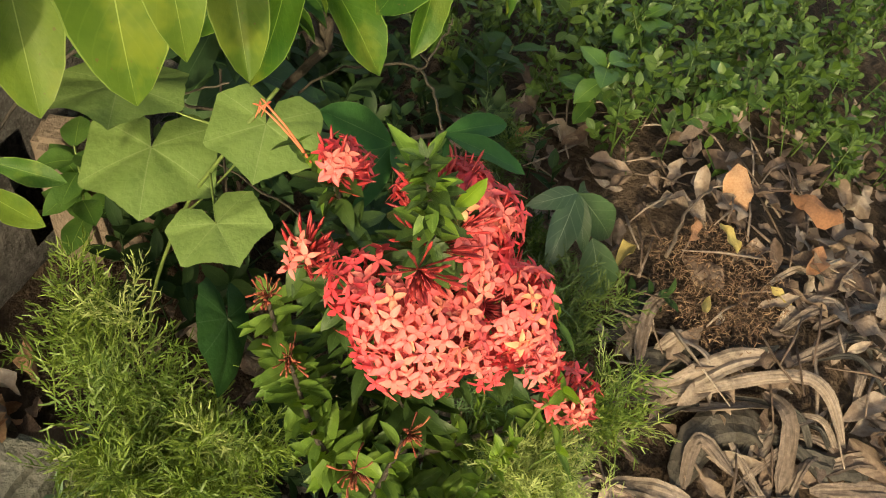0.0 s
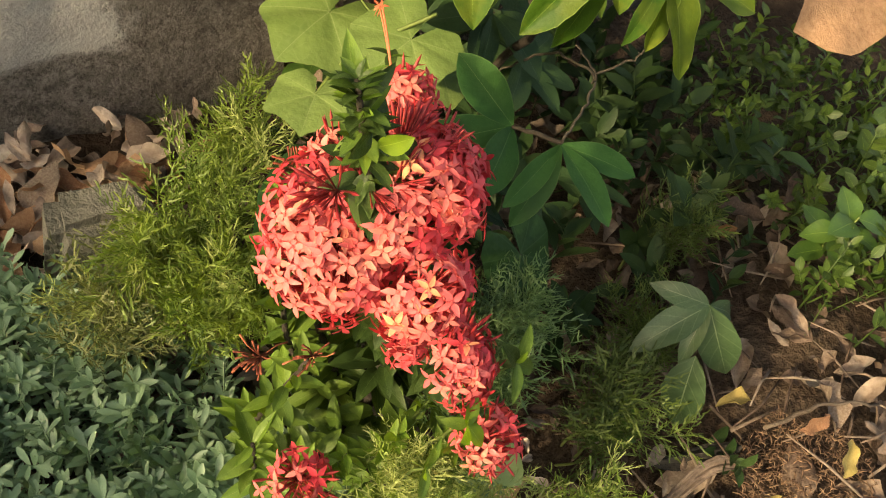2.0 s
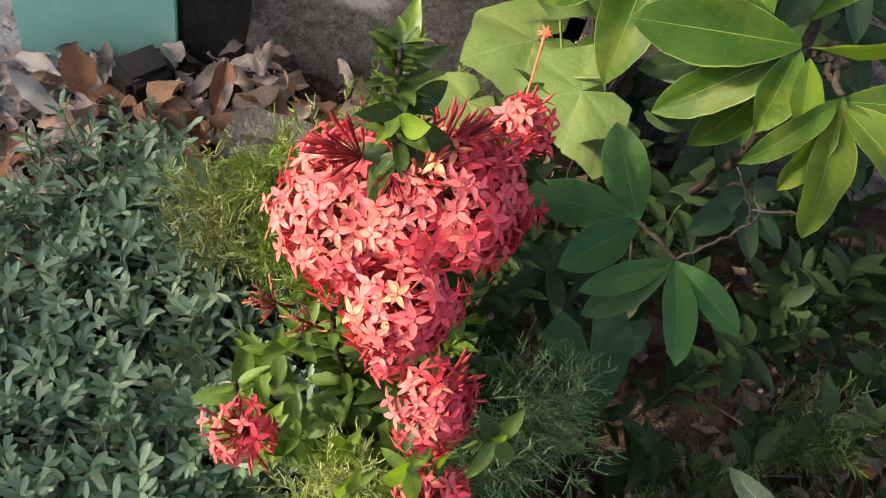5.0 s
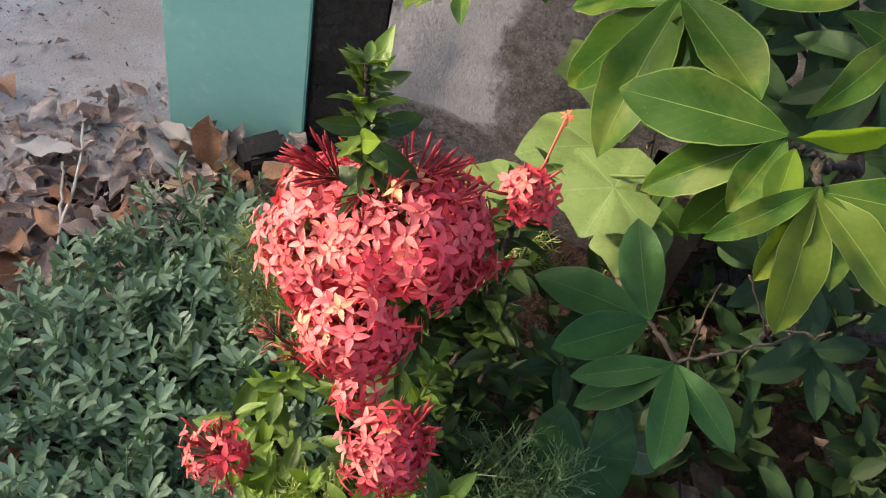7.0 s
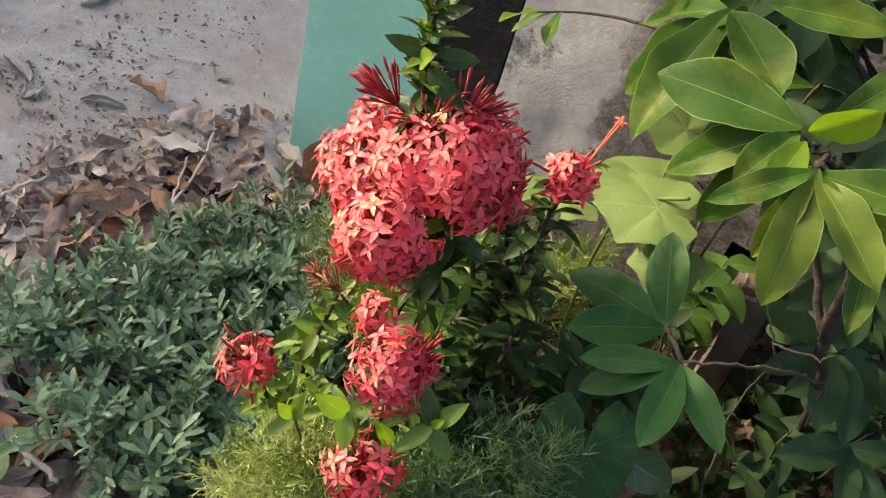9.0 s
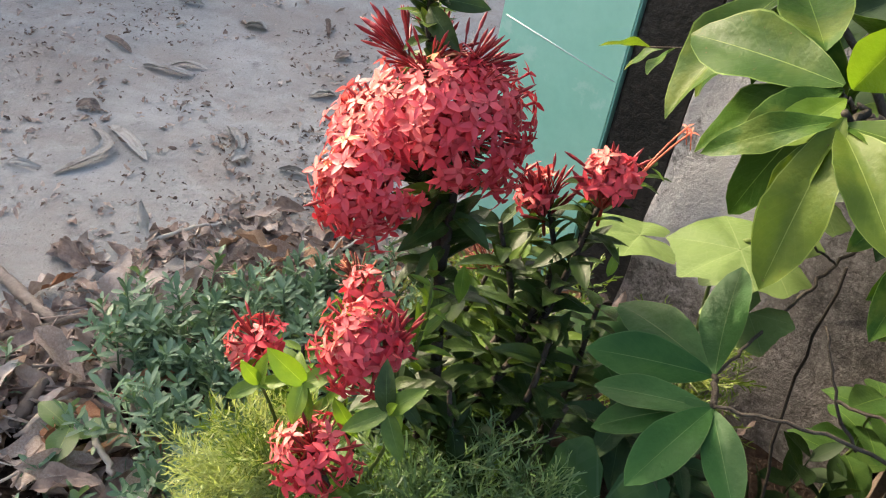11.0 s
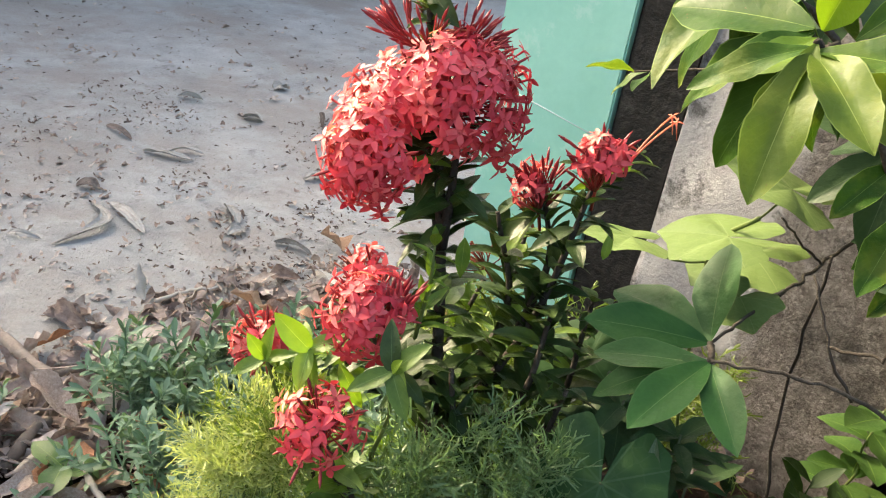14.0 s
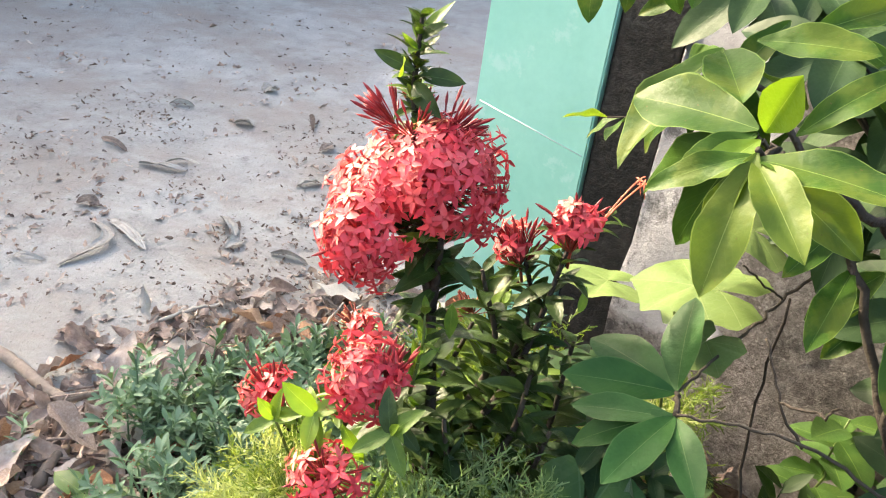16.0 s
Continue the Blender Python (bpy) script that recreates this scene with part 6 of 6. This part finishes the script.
# larger leaves on the litter between lane and bed
BANDS = [(r.uniform(-0.2, 0.5), r) for r in (random.Random(900 + k) for k in range(66))]
for k, (x, r) in enumerate(BANDS):
    y = edge_of_bed(x) + r.uniform(-0.22, 0.05)
    fallen((x, y), r.uniform(0, 360), r.uniform(0.065, 0.115), (GREYDRY, RUSSET, GREYDRY, TAN, DRYS)[k % 5], 210 + k, "crumpled brown dry leaf at the lane's edge", 0.4, max(0.0, height(x, y)) + r.uniform(0.0, 0.025))
for k, (x, y, turn, size, z) in enumerate(((0.09, 0.55, 150, 0.075, 0.03), (0.405, 0.514, 100, 0.085, 0.03), (0.483, 0.585, 30, 0.08, 0.05), (0.21, 0.53, 70, 0.06, 0.04), (0.23, 0.45, 20, 0.07, 0.06), (-0.08, 0.49, 40, 0.07, 0.03), (0.28, 0.62, 110, 0.07, 0.03), (0.24, 0.58, 200, 0.08, 0.03), (0.40, 0.47, 60, 0.06, 0.05), (0.494, 0.51, 150, 0.08, 0.05), (0.13, 0.47, 200, 0.075, 0.04), (-0.03, 0.42, 300, 0.07, 0.03))):
    fallen((x, y), turn, size, (DRYS, RUSSET, PALES)[k % 3], 50 + k, "broad brown dry leaf on the litter by the slab", 0.2, z)
fallen((0.224, 0.75), 150, 0.09, PALES, 79, "crumpled pale dry leaf on the lane beside the litter", 0.2, 0.01, 1.4)
fallen((-0.03, 0.325), 60, 0.075, PALES, 77, "bleached white dry leaf at the lane's edge", 0.1, 0.05)
# the standing russet leaf and the pale curled ones before the slab
single("dry_leaf", RUSSET[2], "broad russet dry leaf standing against the slab", "leaf", "fallen leaves", m=aim((0.500, 0.545, 0.045), (0.0, 0.1, 1.0), (-0.45, -0.85, 0.1), 0.105, 1.35))
for k, (x, y, turn, size, z) in enumerate(((0.445, 0.52, 20, 0.095, 0.05), (0.515, 0.492, 100, 0.09, 0.045), (0.53, 0.46, 60, 0.08, 0.05), (0.47, 0.475, 160, 0.085, 0.05), (0.155, 0.50, 130, 0.10, 0.035), (0.23, 0.83, 40, 0.09, 0.012), (0.30, 0.66, 80, 0.10, 0.03), (0.26, 0.38, 120, 0.10, 0.06), (0.17, 0.49, 200, 0.09, 0.04))):
    fallen((x, y), turn, size, TAN if k % 3 else PALES, 600 + k, "pale tan curled dry leaf on the litter", 0.35, z, 1.2)
# russet leaves heaped in the corner of wall and slab
for k in range(78):
    r = random.Random(300 + k)
    x = r.uniform(0.50, 0.86)
    y = 0.55 - 0.72 * (x - 0.5) + r.uniform(-0.17, 0.02)
    if x < 0.64 and y > 0.47:
        continue
    fallen((x, y), r.uniform(0, 360), r.uniform(0.075, 0.12), (RUSSET, TAN, RUSSET, TAN, DRYS)[k % 5], 90 + k, "russet dry leaf heaped in the corner of the wall", 0.5, 0.025 + r.uniform(0.0, 0.06), 1.1, "leaves in the corner")
# leaves at the near end of the bed
for k in range(64):
    r = random.Random(500 + k)
    y = r.uniform(-0.40, 0.12)
    x = bare(y) - r.uniform(0.0, 0.22)
    fallen((x, y), r.uniform(0, 360), r.uniform(0.07, 0.125), (RUSSET, GREYDRY, GREYDRY, TAN, GREYDRY)[k % 5], 130 + k, "crumpled brown dry leaf at the end of the bed", 0.4, height(x, y) + 0.03)
for k, (x, y, turn, size) in enumerate(((0.646, -0.783, 40, 0.06), (0.70, -0.77, 120, 0.075), (0.72, -0.92, 60, 0.09), (0.80, -0.86, 200, 0.08), (0.53, -0.95, 20, 0.09), (0.48, -0.92, 300, 0.08), (0.66, -1.0, 100, 0.1), (0.42, -0.98, 170, 0.09), (0.95, -0.62, 80, 0.1), (0.99, -0.7, 20, 0.1))):
    fallen((x, y), turn, size, RUSSET if k % 2 == 0 else DRYS, 170 + k, "russet dry leaf on the heap of cuttings", 0.3, height(x, y) + 0.05)


single("dry_leaf", TAN[2], "large curled tan dry leaf leaning among the weeds", "leaf", "fallen leaves", m=aim((1.40, -0.80, 0.46), (-0.13, 0.13, -0.08), (-0.75, 0.1, 0.65), 0.21, 1.9))
YELLOWS = [mesh_of("yellow_leaf", t, YELLOWLEAF) for t in DT[:4]]
for k, (x, y, turn, size) in enumerate(((0.532, -0.743, 40, 0.045), (0.506, -0.828, 110, 0.04), (0.626, -0.817, 80, 0.06), (0.66, -0.70, 20, 0.05))):
    fallen((x, y), turn, size, YELLOWS, 400 + k, "yellowed fallen leaf on the dead moss", 0.25, height(x, y) + 0.035)


# ---- dry straps on the heap ----
def strap(pts, wide, seed, material=None, label="long dry strap leaf, bleached and curled", lens=0.0, fold=0.5, name="dry_strap_leaf"):
    """A crumpled, folded dry blade along a line."""
    rnd = random.Random(seed)
    p = spline(pts, 5)
    verts, faces, uvs = [], [], []
    roll = rnd.uniform(-0.5, 0.5)
    for i, q in enumerate(p):
        t = i / (len(p) - 1)
        way = (p[min(i + 1, len(p) - 1)] - p[max(i - 1, 0)]).normalized()
        side = way.cross(Vector((0.2 * math.sin(seed), 0.2, 1))).normalized()
        up = side.cross(way)
        w = wide * 0.5 * ((1 - lens) * SHAPES["strap"](t) + lens * max(0.06, math.sin(math.pi * t) ** 0.7)) * rnd.uniform(0.9, 1.08)
        roll += rnd.gauss(0, 0.12)
        for k in range(-3, 4):
            u = k / 3
            z = fold * abs(u) * w + 0.10 * w * math.sin(7 * u + seed + 3 * t) + rnd.gauss(0, 0.05) * w
            verts.append(tuple(q + side * (u * w * math.cos(roll) - z * math.sin(roll)) + up * (u * w * math.sin(roll) + z * math.cos(roll))))
            uvs.append((0.5 + 0.5 * u, t))
    for i in range(len(p) - 1):
        for k in range(6):
            a = i * 7 + k
            faces.append((a, a + 1, a + 8, a + 7))
    n = len(verts)
    low = [(x, y, z - 0.0012) for x, y, z in verts]
    faces += [tuple(j + n for j in f[::-1]) for f in faces]
    single(name, mesh_of(name, (np.array(verts + low), faces, np.array(uvs + uvs)), material or BLADE, False), label, "leaf", "strap leaves")


def on_heap(x, y, lift):
    return (x, y, height(x, y) + lift)


# bleached strips that lie by themselves on the lane
for k, (pts, wide) in enumerate((
    (((-0.341, 0.687), (-0.283, 0.775), (-0.290, 0.83), (-0.349, 0.892)), 0.026),
    (((-0.308, 0.904), (-0.25, 0.851), (-0.19, 0.795)), 0.024),
    (((-0.44, 0.70), (-0.41, 0.695), (-0.37, 0.70)), 0.014),
    (((-0.489, 1.336), (-0.44, 1.30), (-0.397, 1.27)), 0.020),
    (((-0.347, 1.213), (-0.28, 1.20), (-0.219, 1.201)), 0.026),
    (((-0.069, 0.989), (-0.045, 0.945), (-0.02, 0.903)), 0.034),
    (((-0.026, 0.847), (-0.01, 0.865), (0.004, 0.882)), 0.028),
    (((-0.409, 0.961), (-0.38, 0.965), (-0.356, 0.962)), 0.030),
    (((0.076, 0.849), (0.12, 0.84), (0.165, 0.822)), 0.024),
    (((-0.182, 1.555), (-0.15, 1.56), (-0.123, 1.554)), 0.045),
    (((-0.29, 1.235), (-0.25, 1.25), (-0.20, 1.255)), 0.016),
    (((0.018, 1.701), (0.035, 1.64), (0.049, 1.573)), 0.016),
    (((-0.152, 1.838), (-0.142, 1.855), (-0.132, 1.874)), 0.05),
    (((0.067, 1.206), (0.10, 1.22), (0.128, 1.243)), 0.03),
    (((-0.398, 1.637), (-0.36, 1.64), (-0.323, 1.642)), 0.022),
    (((0.09, 1.44), (0.11, 1.46), (0.12, 1.49)), 0.03),
)):
    n = len(pts)
    strap([(x, y, 0.005 + (0.010 if 0 < i < n - 1 else 0.0)) for i, (x, y) in enumerate(pts)], wide, 120 + k, LANEBLADE if k % 4 != 3 else BLADE, "bleached curled leaf strip lying on the concrete lane", 0.5, 0.35, "dry_leaf")
# the large blades that lie on top, arched over the dark hollows
for k, (pts, wide, lens, lift) in enumerate((
    (((0.485, -0.613), (0.448, -0.655), (0.438, -0.726), (0.42, -0.799)), 0.036, 1.0, 0.04),
    (((0.444, -0.637), (0.419, -0.691), (0.382, -0.792), (0.343, -0.831), (0.276, -0.841)), 0.019, 0.3, 0.045),
    (((0.44, -0.634), (0.394, -0.694), (0.358, -0.789)), 0.026, 0.9, 0.03),
    (((0.386, -0.754), (0.342, -0.758), (0.304, -0.743), (0.264, -0.716)), 0.023, 0.1, 0.05),
    (((0.328, -0.604), (0.363, -0.629), (0.364, -0.649), (0.307, -0.674)), 0.020, 0.1, 0.05),
    (((0.385, -0.52), (0.341, -0.565), (0.303, -0.611)), 0.028, 0.5, 0.04),
    (((0.505, -0.625), (0.556, -0.662), (0.576, -0.716)), 0.021, 0.3, 0.05),
    (((0.512, -0.656), (0.508, -0.68), (0.505, -0.702)), 0.018, 0.4, 0.04),
    (((0.438, -0.877), (0.444, -0.963), (0.465, -1.089)), 0.018, 0.3, 0.03),
    (((0.311, -0.697), (0.331, -0.731), (0.351, -0.754)), 0.030, 0.6, 0.03),
    (((0.253, -0.723), (0.281, -0.76), (0.293, -0.8)), 0.017, 0.2, 0.04),
    (((0.267, -0.786), (0.254, -0.849), (0.221, -0.906)), 0.026, 0.4, 0.04),
    (((0.255, -0.77), (0.227, -0.831), (0.209, -0.895)), 0.024, 0.3, 0.03),
)):
    n = len(pts)
    strap([on_heap(x, y, lift * (0.5 if i in (0, n - 1) else 1.0)) for i, (x, y) in enumerate(pts)], wide, 60 + k, None, "long pale dry strap leaf lying on the cuttings", lens, 0.28 - 0.5 * (k % 3 == 1))
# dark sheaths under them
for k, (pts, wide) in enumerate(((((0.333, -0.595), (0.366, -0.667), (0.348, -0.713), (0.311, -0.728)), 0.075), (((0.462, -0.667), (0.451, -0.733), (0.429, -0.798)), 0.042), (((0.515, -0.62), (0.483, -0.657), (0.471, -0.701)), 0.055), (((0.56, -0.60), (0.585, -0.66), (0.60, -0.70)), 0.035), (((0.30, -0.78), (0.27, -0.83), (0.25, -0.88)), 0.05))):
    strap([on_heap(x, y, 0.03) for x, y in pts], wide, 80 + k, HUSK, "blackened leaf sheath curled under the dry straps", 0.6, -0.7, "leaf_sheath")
for k in range(44):
    r = random.Random(700 + k)
    x, y = r.uniform(0.20, 0.56), r.uniform(-1.05, -0.58)
    if ((x - 0.545) / 0.10) ** 2 + ((y + 0.765) / 0.09) ** 2 < 1:
        x -= 0.16
    turn = r.gauss(1.9, 0.8)
    d = Vector((math.cos(turn), -abs(math.sin(turn)), 0)) * r.uniform(0.03, 0.08)
    bow = Vector((-d.y, d.x, 0)) * r.uniform(-0.5, 0.5)
    pts = [on_heap(x - d.x, y - d.y, 0.012), on_heap(x - d.x * 0.3 + bow.x * 0.7, y - d.y * 0.3 + bow.y * 0.7, 0.02 + 0.02 * r.random()), on_heap(x + d.x * 0.4 + bow.x, y + d.y * 0.4 + bow.y, 0.02 + 0.02 * r.random()), on_heap(x + d.x, y + d.y, 0.012)]
    strap(pts, r.uniform(0.008, 0.018), k, None if k % 3 else HUSK, "crumpled dry strap leaf in the heap of cuttings", r.choice((0.3, 0.7, 1.0)), r.choice((0.3, -0.3, 0.15)))

# ---- twigs and sticks ----
def stick(pts, r0, r1, seed, label, material=None, name="stick"):
    p = spline(pts, 6)
    rnd = random.Random(seed)
    for q in p[1:-1]:
        q += Vector((rnd.gauss(0, 0.0015), rnd.gauss(0, 0.0015), rnd.gauss(0, 0.0015)))
    single(name, mesh_of(name, tube_template(p, [float(r) * rnd.uniform(0.88, 1.1) for r in np.linspace(r0, r1, len(p))], 8), material or TWIG), label, "stick", "sticks")


stick([(-0.30, 0.06, 0.05), (-0.215, 0.150, 0.05), (-0.150, 0.205, 0.05), (-0.085, 0.262, 0.05)], 0.010, 0.006, 1, "thick brown dead branch at the lane's edge")
stick([(-0.142, 0.245, 0.03), (-0.215, 0.30, 0.022), (-0.285, 0.352, 0.02), (-0.37, 0.395, 0.02)], 0.010, 0.012, 2, "bleached broken stick at the lane's edge", DEADWOOD)
stick([(-0.066, 0.505, 0.03), (-0.02, 0.54, 0.04), (0.031, 0.573, 0.04)], 0.004, 0.003, 3, "thin bleached stick on the litter", PALE)
stick([(-0.048, 0.215, 0.06), (0.03, 0.28, 0.06), (0.10, 0.325, 0.06)], 0.007, 0.005, 4, "dry brown stick in the ground cover")
stick([(-0.085, -0.01, 0.07), (-0.08, 0.045, 0.08), (-0.072, 0.09, 0.08)], 0.010, 0.008, 5, "short thick dead stick on the litter", DEADWOOD)
stick([(-0.065, -0.025, 0.08), (-0.045, 0.025, 0.085), (-0.025, 0.055, 0.09)], 0.007, 0.005, 6, "short thick dead stick on the litter", DEADWOOD)
stick([(-0.04, -0.27, 0.08), (0.0, -0.185, 0.09), (0.04, -0.17, 0.09)], 0.010, 0.007, 15, "broken pale stick on the dry leaves", DEADWOOD)
stick([(0.015, 0.0, 0.10), (0.045, -0.04, 0.105), (0.08, -0.08, 0.105)], 0.006, 0.004, 16, "thin grey stick on the dry leaves", PALE)
stick([(0.22, 0.42, 0.06), (0.25, 0.53, 0.06), (0.27, 0.62, 0.05)], 0.003, 0.002, 7, "thin grey twig standing out of the litter", PALE, "twig")
stick([(0.23, 0.45, 0.07), (0.31, 0.66, 0.03), (0.335, 0.80, 0.02)], 0.003, 0.002, 8, "thin grey twig lying on the litter", PALE, "twig")
stick([(0.05, -0.28, 0.06), (0.15, -0.35, 0.06), (0.25, -0.40, 0.07)], 0.004, 0.003, 9, "thin twig under the feathery plant", None, "twig")
stick([(-0.30, -0.25, 0.05), (-0.18, -0.2, 0.06), (-0.08, -0.16, 0.06)], 0.005, 0.004, 10, "dry stick among brown leaves")
stick([(0.60, -0.70, 0.28), (0.66, -0.78, 0.29), (0.70, -0.86, 0.27)], 0.003, 0.002, 11, "thin twig on the heap", None, "twig")
stick([(0.86, -0.16, 0.05), (0.83, -0.14, 0.25), (0.80, -0.12, 0.45), (0.79, -0.125, 0.62)], 0.002, 0.0015, 12, "thin upright twig before the wall", DARKBARK, "twig")
stick([(0.88, -0.35, 0.08), (0.87, -0.28, 0.2), (0.93, -0.18, 0.28), (1.02, -0.12, 0.30)], 0.002, 0.0015, 13, "thin bent twig before the wall", DARKBARK, "twig")

# ---- stones and bricks ----
def stone(name, at, size, turn, material, label, category, seed, bevel=0.02, jag=0.02):
    single(name, mesh_of(name, block_template(size, bevel, seed, jag), material, False), label, category,
           m=Matrix.Translation((at[0], at[1], at[2])) @ Euler((0.1 * math.sin(seed), 0.12 * math.cos(seed), radians(turn))).to_matrix().to_4x4())


stone("stone", (0.605, 0.222, 0.03), (0.10, 0.14, 0.20), 40, STONE, "upright mossy grey stone beside the feathery plant", "stone", 1)
stone("black_block", (0.592, 0.520, 0.02), (0.088, 0.07, 0.092), -6, BLACK, "charred black block at the foot of the slab", "block", 2, 0.012, 0.012)
stub = thing("wall_stub", (1.105, 0.045, 0.0), "worn pale-brown stub of masonry with a red brick edge", "masonry")
at_stub = Matrix.Translation((1.105, 0.045, 0.0)) @ Matrix.Rotation(radians(-30), 4, "Z")
child("render_coat", mesh_of("render_coat", block_template((0.078, 0.088, 0.30), 0.014, 3, 0.010), CLAYCOAT, False), stub, at_stub, "sandy brown weathered coat")
BRICKS = [mesh_of("brick", block_template((0.030, 0.080, 0.056), 0.006, 10 + k, 0.005), BRICK, False) for k in range(3)]
for k in range(4):
    child("brick", BRICKS[k % 3], stub, at_stub @ Matrix.Translation((0.036 + 0.002 * (k % 2), 0.002 * (k % 3 - 1), 0.004 + 0.068 * k)))
# a black block added behind the hole, in place of the shade inside
stone("hole_backing", (1.245, 0.30, 0.0), (0.30, 0.05, 0.45), -47, BLACK, "black block added behind the hole in the wall for its shade", "stone", 7, 0.006, 0.004)
stone("brick", (0.66, 0.20, 0.04), (0.12, 0.20, 0.08), 20, BRICK, "broken orange brick in the leaf litter", "brick", 4, 0.008, 0.006)
